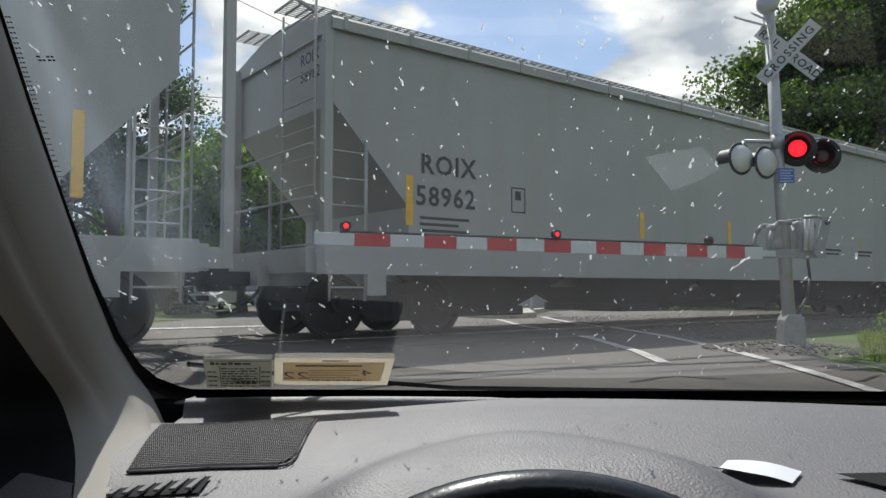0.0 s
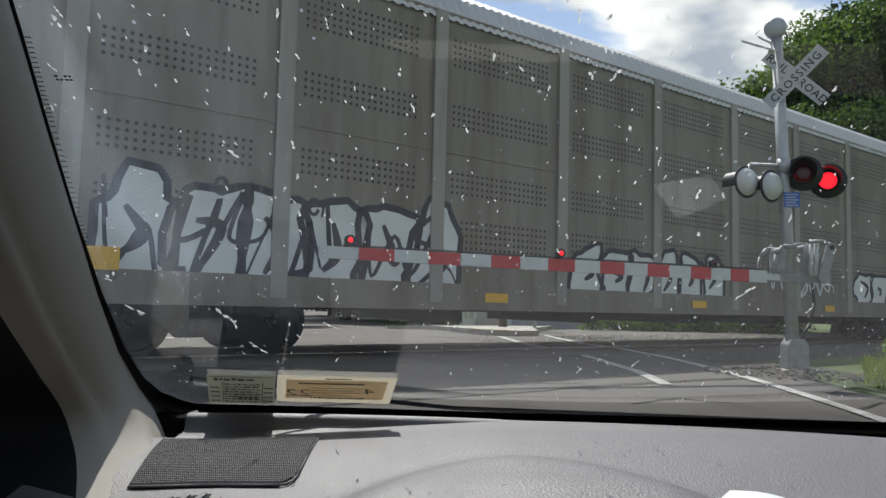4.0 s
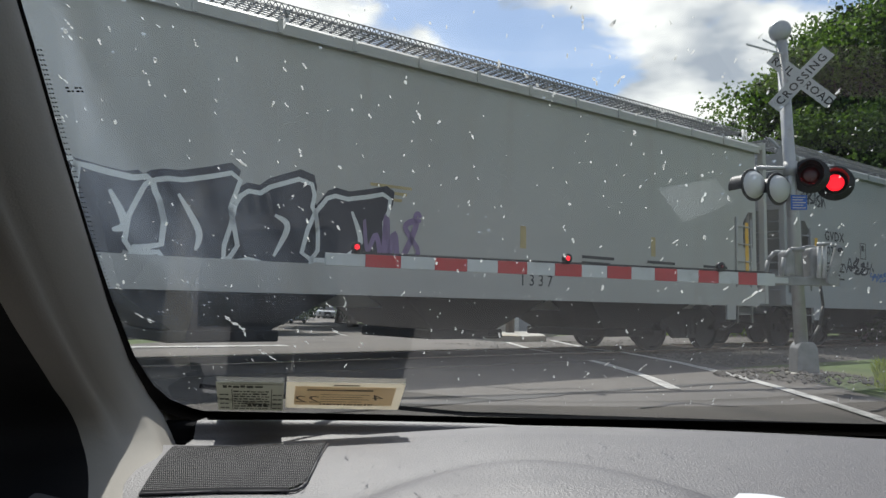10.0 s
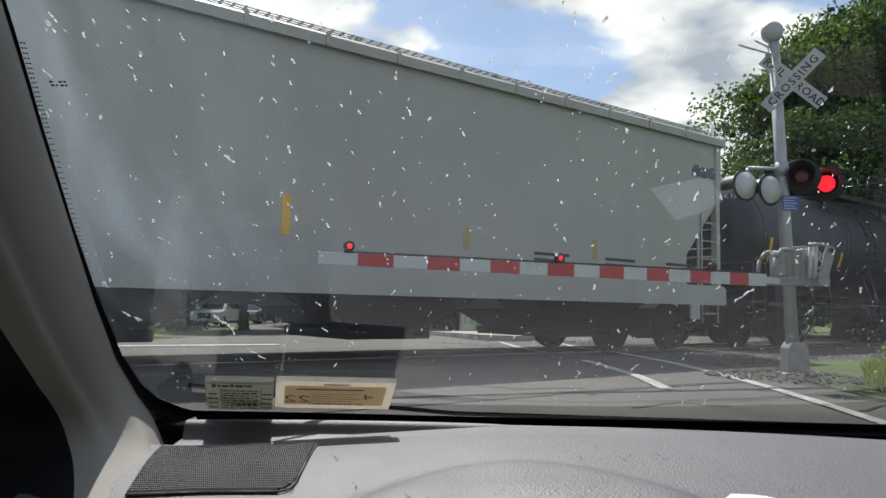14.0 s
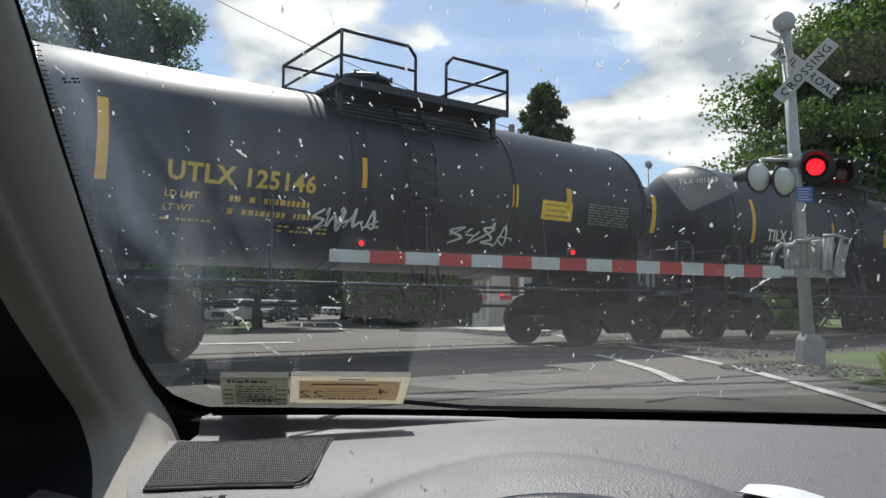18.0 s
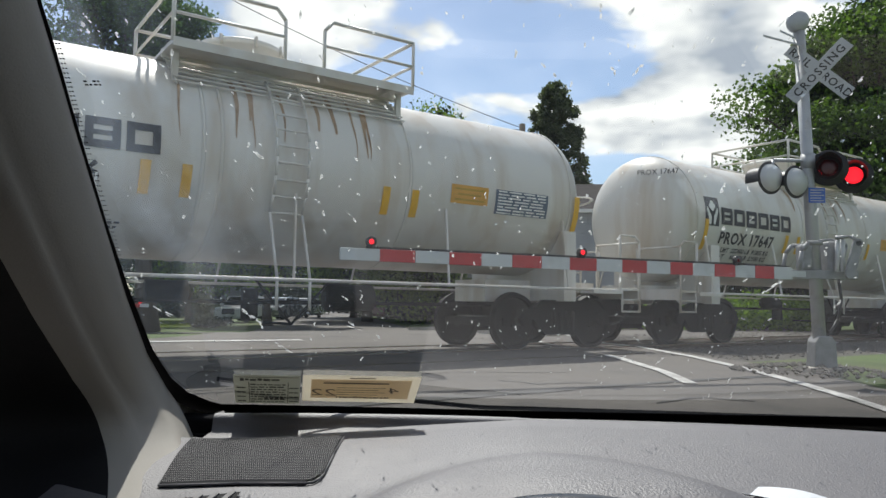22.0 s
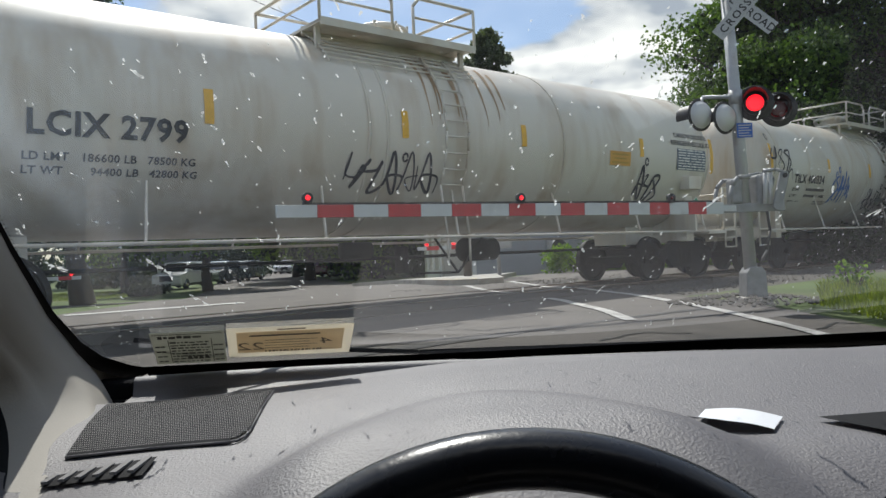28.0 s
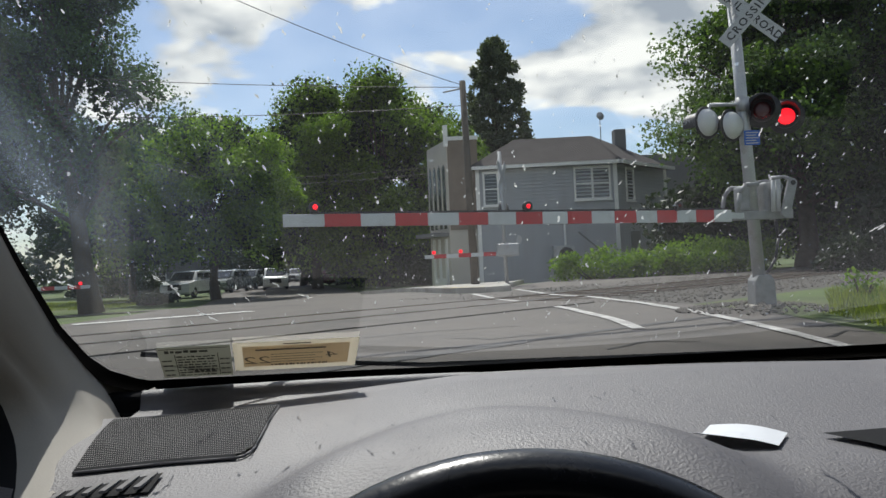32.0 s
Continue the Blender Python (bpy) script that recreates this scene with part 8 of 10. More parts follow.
def build_house():
    z0 = -0.65
    h = thing("house", pose(0, 0, 0), label="two-storey pale grey weatherboard house with a hipped dark roof", category="house")
    # plan corners: A front left, B front right (towards us), C side right, D back
    A, B, C = (3.0, 36.2), (9.75, 35.8), (13.4, 39.4)
    D = (A[0] + C[0] - B[0], A[1] + C[1] - B[1])
    ze = 5.42
    bm = BM()
    base = [bm.verts.new((*p, z0)) for p in (A, B, C, D)]
    top = [bm.verts.new((*p, ze)) for p in (A, B, C, D)]
    for k in range(4):
        bm.faces.new((base[k - 1], base[k], top[k], top[k - 1]))
    bm.faces.new(top)
    part("wall", bm, M_SIDING, h, "grey wall")
    clapboards(h, A, B, z0, ze, 0.17, M_SIDING)
    clapboards(h, B, C, z0, ze, 0.17, M_SIDING)
    bm = BM()
    hip_roof(bm, (A, B, C, D), ze + 0.02, (5.2, 38.2), (9.2, 38.0), 7.05)
    part("roof", bm, M_SHINGLE, h, "dark shingled hipped roof")
    bm = BM()
    for p in (A, B, C):
        box(bm, p[0] - 0.09, p[0] + 0.09, p[1] - 0.09, p[1] + 0.05, z0, ze)
    for a, b in ((A, B), (B, C)):
        v = Vector((b[0] - a[0], b[1] - a[1], 0))
        m = Matrix.Translation((*a, 0)) @ Matrix.Rotation(math.atan2(v.y, v.x), 4, "Z")
        box(bm, -0.35, v.length + 0.35, -0.48, -0.36, ze - 0.17, ze - 0.01, m)
    part("eaves_trim", bm, M_TRIM, h, "white fascia and corner boards")
    part("downpipe", bar_path(BM(), [(7.15, 35.85, 3.0), (7.15, 35.85, z0)], 0.05, 8), M_TRIM, h, "white downpipe")
    yaw = math.degrees(math.atan2(B[1] - A[1], B[0] - A[0]))
    window(h, pose(8.62, 35.84, 4.36, 0, 0, yaw), 1.62, 1.45)
    yaw2 = math.degrees(math.atan2(C[1] - B[1], C[0] - B[0]))
    window(h, pose(10.72, 36.72, 4.3, 0, 0, yaw2), 0.62, 1.5, False)
    window(h, pose(3.65, 36.12, 4.3, 0, 0, yaw), 0.6, 1.5, False)
    bm = box(BM(), -0.45, 0.45, -0.04, 0.04, -1.0, 1.0)
    part("door", bm, M_SIDING2, h, "dark side door", pose(10.95, 36.95, 0.95, 0, 0, yaw2))
    bm = BM()
    rod(bm, (7.8, 35.75, 2.0), (9.0, 35.7, 0.9), 0.04, 6)
    part("stay_bar", bm, M_SIDING2, h, "dark slanting bar on the wall")
    bm = box(BM(), 10.6, 11.2, 38.6, 39.2, 6.2, 7.45)
    part("chimney", bevelled(bm, 0.02, 1), M_SIDING2, h, "short dark chimney")
    bm = bar_path(BM(), [(9.5, 37.2, 6.6), (9.5, 37.2, 8.0)], 0.025, 6)
    spin(bm, [(0, 0.22), (0.04, 0.18), (0.06, 0)], (9.5, 37.1, 7.9), (0.3, -1, 0.2), 16)
    part("aerial", bm, M_GALV, h, "small dish aerial on a thin pole")
    # the taller block that adjoins it, with narrow arched windows
    b = thing("brick_block", pose(0, 0, 0), label="tall buff building block with narrow arched windows", category="building")
    P, Q, R_, S = (0.60, 38.7), (1.55, 36.75), (3.1, 36.9), (3.2, 46)
    bm = BM()
    base = [bm.verts.new((*p, -0.65)) for p in (P, Q, R_, S)]
    top = [bm.verts.new((*p, z)) for p, z in ((P, 6.75), (Q, 6.95), (R_, 6.95), (S, 6.75))]
    for k in range(4):
        bm.faces.new((base[k - 1], base[k], top[k], top[k - 1]))
    bm.faces.new(top)
    part("wall", bm, M_STUCCO, b)
    v = Vector((Q[0] - P[0], Q[1] - P[1], 0))
    m = Matrix.Translation((*P, 0)) @ Matrix.Rotation(math.atan2(v.y, v.x), 4, "Z")
    bm = BM()
    box(bm, Q[0] + 0.05, R_[0], Q[1] - 0.03, Q[1] + 0.02, 2.4, 6.9)
    part("brown_side", bm, mat("brown_siding", (0.20, 0.16, 0.13), 0.8, var=0.2, scale=2), b, "brown upper wall beside the narrow front")
    bm = BM()
    box(bm, Q[0] - 0.10, R_[0] + 0.05, Q[1] - 0.12, Q[1] + 0.2, 6.9, 7.08)
    box(bm, Q[0] - 0.12, Q[0] + 0.10, Q[1] - 0.14, Q[1] + 0.10, 6.6, 7.65)
    part("cornice", bm, M_TRIM, b, "white parapet cap with a corner post")
    for k in range(4):
        bm = BM()
        x = 0.30 + 0.50 * k
        prism(bm, [(x - 0.13, 2.5), (x + 0.13, 2.5), (x + 0.13, 5.55), (x, 5.75), (x - 0.13, 5.55)], -0.03, 0.05)
        part("window", bm, M_PANE, b, "tall narrow window", m)
    bm = BM()
    box(bm, 0.4, 0.55, -0.08, 0.05, -0.6, 2.0, m); box(bm, 1.0, 1.15, -0.08, 0.05, -0.6, 2.0, m); box(bm, 1.7, 1.9, -0.08, 0.05, -0.6, 2.0, m); box(bm, 0.4, 1.9, -0.08, 0.05, -0.6, 0.0, m)
    part("shopfront", bm, M_TRIM, b, "white framed shopfront")
    bm = BM()
    prism(bm, [(0.1, 2.1), (2.1, 2.1), (2.1, 2.3), (0.1, 2.3)], -0.9, 0.02)
    part("canopy", bm, M_SIDING2, b, "dark canopy", m)
    # low flat block seen past the house
    bm = box(BM(), 9.5, 19.0, 45.0, 52.0, -0.6, 6.9)
    solid("back_building", bm, M_SIDING2, label="dark flat-roofed building behind the house", category="building")
    # air conditioner on the ground beside the wall
    ac = thing("air_conditioner", pose(6.85, 34.9, ground_z(6.85, 34.9)), label="grey outdoor air conditioner unit with a round fan", category="air conditioner")
    part("case", bevelled(box(BM(), -0.5, 0.5, -0.25, 0.25, 0.75, 1.65), 0.03), M_GALV, ac)
    part("stand", box(BM(), -0.45, 0.45, -0.2, 0.2, 0, 0.75), M_CONCRETE, ac)
    part("fan", spin(BM(), [(0, 0.34), (0.03, 0.36), (0.03, 0.30), (0.01, 0.05), (0.0, 0)], (0.1, -0.285, 1.2), (0, 1, 0), 20), M_BLACK, ac, "round dark fan")


def build_far_house():
    h = thing("house", pose(-27.2, 75.5, -0.6, 0, 0, 6), label="dark grey house with a blue roof beyond the lawn", category="house")
    part("wall", box(BM(), -4.2, 4.2, 0, 8, 0, 5.0), M_SIDING2, h)
    bm = BM()
    hip_roof(bm, ((-4.2, 0), (4.2, 0), (4.2, 8), (-4.2, 8)), 5.0, (-2.0, 4), (2.0, 4), 7.6)
    part("roof", bm, M_TARP, h, "bright blue roof")
    for x, z, w, hh in ((-2.4, 1.5, 0.9, 1.6), (-0.8, 1.5, 0.9, 1.6), (0.8, 1.5, 0.9, 1.6), (-1.6, 4.0, 1.0, 1.1), (1.4, 4.2, 1.2, 0.6), (2.8, 4.2, 0.8, 0.6)):
        window(h, pose(x, -0.02, z), w, hh, False)
    part("porch_beam", box(BM(), -3.4, 1.6, -0.25, -0.05, 2.5, 2.75), M_TRIM, h)


def build_pole_wires():
    p = thing("utility_pole", pose(1.9, 25.9, ground_z(1.9, 25.9)), label="weathered wooden utility pole", category="utility pole")
    part("shaft", rod(BM(), (0.02, 0, 0), (-0.1, 0, 7.3), 0.15, 12, 0.11), M_POLE, p)
    part("bracket", bar_path(BM(), [(-0.1, 0, 7.05), (-0.8, -0.1, 6.9)], 0.03, 6), M_GALV, p)
    def wire(a, b, sag, name="wire"):
        a, b = Vector(a), Vector(b)
        pts = []
        for k in range(17):
            f = k / 16
            pts.append(a.lerp(b, f) - Vector((0, 0, 4 * sag * f * (1 - f))))
        solid(name, bar_path(BM(), pts, 0.013, 4), M_WIRE, label="thin black overhead wire", category="wire")
    wire((1.85, 25.9, 7.0), (-9.5, 18.5, 10.3), 0.3)
    wire((1.85, 25.9, 6.95), (-25, 27.0, 9.6), 0.35)
    wire((1.85, 25.9, 6.3), (-24, 29.0, 7.9), 0.4)
    wire((1.0, 39.0, 5.9), (-22, 44.0, 7.2), 0.5)
    wire((1.0, 39.2, 5.6), (-22, 44.2, 6.8), 0.5)
    wire((-9.0, 30, 5.2), (-22.0, 26.0, 12.0), 0.2)
    wire((-8.5, 30, 4.6), (-22.0, 26.5, 10.0), 0.2)


def far_gate(x, y, yaw, tip, label):
    """The gate across the track: mast, machine and lowered arm."""
    g = thing("crossing_gate", pose(x, y, ground_z(x, y), 0, 0, yaw), label=label, category="crossing gate")
    part("mast", rod(BM(), (0, 0, 0), (-0.05, 0, 4.3), 0.06, 12), M_GALV, g)
    bm = BM()
    box(bm, -0.25, 0.45, -0.2, 0.2, 0.95, 1.35)
    part("machine_case", bevelled(bm, 0.05), M_GALV, g)
    bm = BM()
    prism(bm, [(0.1, 0.9), (0.4, 1.0), (0.55, 1.5), (0.42, 1.62), (0.25, 1.2)], -0.05, 0.05)
    part("counterweight", bm, M_GALV, g)
    bm = BM()
    for a in (45, -45):
        box(bm, -0.6, 0.6, -0.005, 0.005, -0.11, 0.11, pose(0, -0.08, 3.5, 0, 0, 75) @ pose(0, 0, 0, 0, a, 0))
    part("crossbuck", bm, M_SIGNW, g, "crossbuck seen edge-on")
    bm = BM()
    for s in (-0.35, 0.35):
        spin(bm, [(0, 0), (0, 0.25), (0.02, 0.25), (0.02, 0)], (s * 0.3, s, 2.4), (1, 0.2, 0), 18)
    part("lamp", bm, M_BLACK, g)
    arm = part("arm", box(BM(), -tip, -0.2, -0.015, 0.015, 0.98, 1.10), M_ARMW, g, "lowered white arm")
    n = int(tip / 0.4)
    for k in range(0, n, 2):
        part("stripe", box(BM(), -tip + 0.3 + 0.4 * k, -tip + 0.7 + 0.4 * k, -0.019, 0.019, 0.976, 1.104), M_ARMR, arm, "red band")
    for x0, lit in ((-tip + 0.3, True), (-tip * 0.55, True)):
        part("arm_lamp", spin(BM(), [(-0.04, 0), (-0.04, 0.06), (0.04, 0.06), (0.04, 0)], (x0, 0, 1.17), (0, 1, 0), 12), M_REDLIT, arm, "small lit red lamp")
    return g


def vehicle(x, y, yaw, paint, label, name="suv", L=4.5, W=1.85, H=1.66):
    """A parked sport utility car, its front towards -y."""
    z = ground_z(x, y) + 0.01
    c = thing(name, pose(x, y, z, 0, 0, yaw), label=label, category="car")
    side = [(-L / 2, 0.35), (-L / 2 - 0.02, 0.70), (-L / 2 + 0.08, 0.92), (-L / 2 + 1.0, 1.06), (L / 2 - 0.25, 1.08), (L / 2, 0.95), (L / 2 + 0.02, 0.4), (L / 2 - 0.1, 0.25), (-L / 2 + 0.15, 0.22)]
    bm = BM()
    prism(bm, side, -W / 2, W / 2)
    bevelled(bm, 0.07, 3)
    bmesh.ops.transform(bm, matrix=Matrix.Rotation(radians(90), 4, "Z"), verts=bm.verts)
    part("body", bm, paint, c, "painted car body")
    cab = [(-L / 2 + 0.95, 1.02), (-L / 2 + 1.65, H - 0.04), (-L / 2 + 2.1, H), (L / 2 - 0.7, H - 0.03), (L / 2 - 0.15, 1.05)]
    bm = BM()
    prism(bm, cab, -W / 2 + 0.10, W / 2 - 0.10)
    bevelled(bm, 0.08, 3)
    bmesh.ops.transform(bm, matrix=Matrix.Rotation(radians(90), 4, "Z"), verts=bm.verts)
    part("cabin", bm, paint, c)
    # glass: windscreen and side windows, slightly proud
    bm = BM()
    ws = [(-W / 2 + 0.2, -L / 2 + 0.93, 1.08), (W / 2 - 0.2, -L / 2 + 0.93, 1.08), (W / 2 - 0.3, -L / 2 + 1.58, H - 0.1), (-W / 2 + 0.3, -L / 2 + 1.58, H - 0.1)]
    vs = [bm.verts.new(Vector(p) + Vector((0, -0.03, 0.02))) for p in ws] + [bm.verts.new(Vector(p) + Vector((0, 0.02, 0))) for p in ws]
    bm.faces.new(vs[:4]); bm.faces.new(vs[4:][::-1])
    for k in range(4):
        bm.faces.new((vs[(k - 1) % 4], vs[k], vs[4 + k], vs[4 + (k - 1) % 4]))
    part("windscreen", bm, M_CARGLASS, c, "dark windscreen")
    for s in (-1, 1):
        bm = BM()
        for a, b in ((-L / 2 + 1.45, -L / 2 + 2.35), (-L / 2 + 2.42, -L / 2 + 3.25), (-L / 2 + 3.32, L / 2 - 0.55)):
            box(bm, min(s * (W / 2 - 0.11), s * (W / 2 - 0.085)), max(s * (W / 2 - 0.11), s * (W / 2 - 0.085)), a, b, 1.12, H - 0.16)
        part("side_window", bm, M_CARGLASS, c)
        part("mirror", bevelled(box(BM(), s * (W / 2 + 0.08) - 0.09, s * (W / 2 + 0.08) + 0.09, -L / 2 + 1.25, -L / 2 + 1.37, 1.05, 1.2), 0.02), paint, c)
        part("headlight", bevelled(box(BM(), s * 0.62 - 0.22, s * 0.62 + 0.22, -L / 2 - 0.04, -L / 2 + 0.1, 0.72, 0.86), 0.02), M_HEADLAMP, c, "clear headlight")
        for yy in (-L / 2 + 0.85, L / 2 - 0.85):
            wh = part("wheel", BM(), M_TYRE, c, "road wheel", pose(s * (W / 2 - 0.1), yy, 0.33))
            bm = spin(BM(), [(-0.11, 0.0), (-0.11, 0.28), (-0.08, 0.335), (0.08, 0.335), (0.11, 0.28), (0.11, 0.0)], (0, 0, 0), (1, 0, 0), 24)
            bmesh.ops.recalc_face_normals(bm, faces=bm.faces)
            bm.to_mesh(wh.data); bm.free()
            part("rim", spin(BM(), [(-0.115, 0.0), (-0.118, 0.2), (0.118, 0.2), (0.115, 0.0)], (0, 0, 0), (1, 0, 0), 16), M_CHROME, wh, "metal rim")
    part("grille", bevelled(box(BM(), -0.42, 0.42, -L / 2 - 0.05, -L / 2 + 0.1, 0.5, 0.85), 0.03), M_BLACK, c, "dark front grille")
    part("number_plate", box(BM(), -0.16, 0.16, -L / 2 - 0.065, -L / 2 - 0.05, 0.42, 0.52), M_TRIM, c, "plain plate")
    part("lower_trim", box(BM(), -W / 2 - 0.01, W / 2 + 0.01, -L / 2 + 0.25, L / 2 - 0.25, 0.2, 0.36), M_BLACK, c)
    return c


MOVING = []        # cars that drive: (car, rows of seconds, x, y and heading)


def build_surroundings():
    build_house()
    build_far_house()
    build_pole_wires()
    far_gate(2.75, 23.4, -8, 2.6, "far crossing gate with a lowered arm beside the side street")
    far_gate(-16.5, 24.0, 200, 5.4, "far crossing gate lowered over the oncoming lane")
    white = mat("white_car_paint", (0.72, 0.73, 0.74), 0.25, var=0.03, coat=0.6, bump=0)
    silver = mat("silver_car_paint", (0.42, 0.43, 0.44), 0.28, 0.5, var=0.05, coat=0.6, bump=0)
    grey = mat("grey_car_paint", (0.16, 0.18, 0.18), 0.28, 0.4, var=0.05, coat=0.6, bump=0)
    black = mat("black_car_paint", (0.02, 0.02, 0.024), 0.25, var=0.05, coat=0.6, bump=0)
    red = mat("maroon_car_paint2", (0.08, 0.015, 0.02), 0.25, var=0.05, coat=0.6, bump=0)
    vehicle(-14.6, 47.0, -6, white, "silver-white compact sport utility car parked by the kerb")
    vehicle(-14.4, 55.5, -10, grey, "dark green-grey sport utility car parked behind another", "suv")
    vehicle(-14.2, 62.5, -10, grey, "grey parked car in the row", "suv")
    MOVING.append((vehicle(-36.0, 175.0, 13, white, "white sport utility car coming down the street", "suv"),
                   [(0, -36.0, 175.0, 0.2, -1), (20, -36.0, 175.0, 0.2, -1), (22, -33.0, 160.0, 0.2, -1), (26, -24.0, 118.0, 0.21, -1), (29, -17.4, 87.0, 0.21, -1), (30, -15.3, 77.0, 0.21, -1), (31, -13.2, 67.0, 0.2, -1), (32, -11.3, 57.5, 0.2, -1)]))
    MOVING.append((vehicle(-9.8, 44.2, 0, white, "white compact sport utility car turning off before the crossing", "suv"),
                   [(0, -9.9, 44.0, -0.05, -1), (0.5, -10.2, 40.0, -0.08, -1), (1, -10.6, 36.2, -0.10, -1), (1.5, -11.2, 32.4, -0.22, -1), (2, -12.3, 29.6, -0.6, -0.8), (2.6, -14.8, 27.6, -0.95, -0.3), (4, -24.0, 27.0, -1, 0), (7, -46.0, 27.0, -1, 0), (9, -56.0, 27.0, -1, 0), (32, -56.2, 27.0, -1, 0)]))
    vehicle(-7.4, 62.0, 168, red, "dark maroon car parked under the trees", "suv")
    vehicle(-10.6, 76.0, 168, black, "black car parked under the trees", "suv")
    vehicle(-15.2, 92.0, -12, silver, "silver car far down the street", "suv")
    vehicle(-16.8, 97.0, -12, white, "white car far down the street", "suv")
    # kerb and pavement corner between the road and the side street
    bm = BM()
    pts = [(-3.0, 36.0), (-0.6, 24.0), (0.35, 19.6), (0.9, 18.4), (1.6, 18.1), (2.3, 18.6), (2.4, 20.5), (4.2, 30.0), (4.4, 34.0)]
    a = [bm.verts.new(on(*p, -0.05)) for p in pts]
    t = [bm.verts.new(on(*p, 0.14)) for p in pts]
    bm.faces.new(t)
    for k in range(len(pts)):
        bm.faces.new((a[k - 1], a[k], t[k], t[k - 1]))
    solid("pavement", bm, M_CONCRETE, label="raised concrete pavement corner with a worn kerb", category="pavement", kind="structure")
    bm = BM()
    painted(bm, [(0.55, 19.0), (0.92, 18.42), (1.6, 18.12)], 0.12, 0.152)
    solid("yellow_kerb_paint", bm, M_YLINE, label="yellow paint on the kerb corner", category="road marking", kind="structure")
    bm = BM()
    strip(bm, [[on(-19.5 + 0.9 * k, 40.5 + 1.2 * k, 0.015), on(-18.6 + 0.9 * k, 39.9 + 1.2 * k, 0.015)] for k in range(6)])
    solid("garden_path", bm, M_CONCRETE, label="narrow concrete path over the lawn", category="path", kind="structure")


build_surroundings()


# ---- inside the car ----
M_DASH = mat("dash_vinyl", (0.078, 0.073, 0.079), 0.60, spec=1.0, var=0.10, scale=6, fine=420, bump=0.55, dirt=(0.11, 0.105, 0.105), dirt_amount=0.3, dirt_scale=9, relief=0.0016)
M_PILLAR = mat("beige_pillar_trim", (0.29, 0.272, 0.242), 0.8, var=0.05, scale=9, fine=500, bump=0.25, relief=0.0008)
M_BEIGE = mat("beige_panel", (0.46, 0.42, 0.37), 0.6, var=0.05, scale=9)
M_MESH = mat("grille_black", (0.010, 0.010, 0.012), 0.8, var=0.2, scale=20, bump=0, spec=0.15)
M_LATTICE = mat("grille_grey", (0.15, 0.145, 0.145), 0.7, var=0.15, scale=20, bump=0, spec=0.3)
M_DARKTRIM = mat("black_trim", (0.009, 0.009, 0.010), 0.75, var=0.2, scale=20, fine=300, bump=0.2, relief=0.0008, spec=0.15)
M_WHEELRIM = mat("steering_leather", (0.010, 0.011, 0.014), 0.27, var=0.2, scale=30, fine=260, bump=0.25, relief=0.0008)
M_FRIT = mat("glass_edge_black", (0.011, 0.011, 0.012), 0.9, bump=0, spec=0.03)
M_PAPER = mat("white_paper", (0.62, 0.64, 0.67), 0.8, var=0.05, scale=20, bump=0)
M_STICKDARK = mat("sticker_dark_print", (0.035, 0.033, 0.028), 0.7, bump=0)
M_STICKINK = mat("sticker_print", (0.13, 0.105, 0.085), 0.7, bump=0)
M_HEADLINER = mat("headliner", (0.30, 0.285, 0.26), 0.95, var=0.06, scale=8, fine=300, bump=0.3, relief=0.0008)
M_SEAT = mat("seat_cloth", (0.09, 0.085, 0.08), 0.95, var=0.15, scale=20, fine=300, bump=0.4, relief=0.0008)
def speck_paint(name, color=(0.62, 0.62, 0.60), through_share=0.4):
    """Thin matter on glass, paper or dried splashes: lit from both sides."""
    m = bpy.data.materials.new(name)
    m.use_nodes = True
    nt = m.node_tree
    b = nt.nodes["Principled BSDF"]
    b.inputs["Base Color"].default_value = (*color, 1)
    b.inputs["Roughness"].default_value = 0.9
    tr = nt.nodes.new("ShaderNodeBsdfTranslucent"); tr.inputs[0].default_value = (*color, 1)
    ms = nt.nodes.new("ShaderNodeMixShader"); ms.inputs[0].default_value = through_share
    nt.links.new(b.outputs[0], ms.inputs[1]); nt.links.new(tr.outputs[0], ms.inputs[2])
    nt.links.new(ms.outputs[0], nt.nodes["Material Output"].inputs[0])
    return m


M_SCREEN = glass("windscreen_glass", (0.92, 0.945, 0.935), 0.0012)
M_SPLAT = speck_paint("dried_splash", (0.60, 0.61, 0.60), 0.5)
M_STICKER = speck_paint("sticker_paper", (0.80, 0.76, 0.67), 0.5)
M_STICKER2 = speck_paint("sticker_film", (0.42, 0.42, 0.37), 0.5)
M_STICKTAN = speck_paint("sticker_tan", (0.74, 0.62, 0.46), 0.5)

BW = radians(25.0)
W_O = Vector((0.0, 0.92, 0.607))
W_UP, W_N = Vector((0, -math.cos(BW), math.sin(BW))), Vector((0, math.sin(BW), math.cos(BW)))
SEAT_EYE = Vector((0.040, -0.033, 0.727))
PLAN = radians(33.0)


def glass_side(p):
    """How far a place lies outside the gently curved windscreen."""
    v = p - W_O
    return v.dot(W_N) - 0.20 * (v.dot(W_UP) - 0.2) ** 2


def on_glass(x, s, off=0.0):
    """A place on the windscreen, as the driver sees it on a plane of 33 degrees: x across, s metres up; off towards the cabin."""
    q = Vector((x, 0.92 - s * math.cos(PLAN), 0.60 + s * math.sin(PLAN))) - SEAT_EYE
    a, b = 0.2, 1.6
    for _ in range(28):
        m = (a + b) / 2
        if glass_side(SEAT_EYE + q * m) > 0:
            b = m
        else:
            a = m
    return SEAT_EYE + q * a - W_N * off


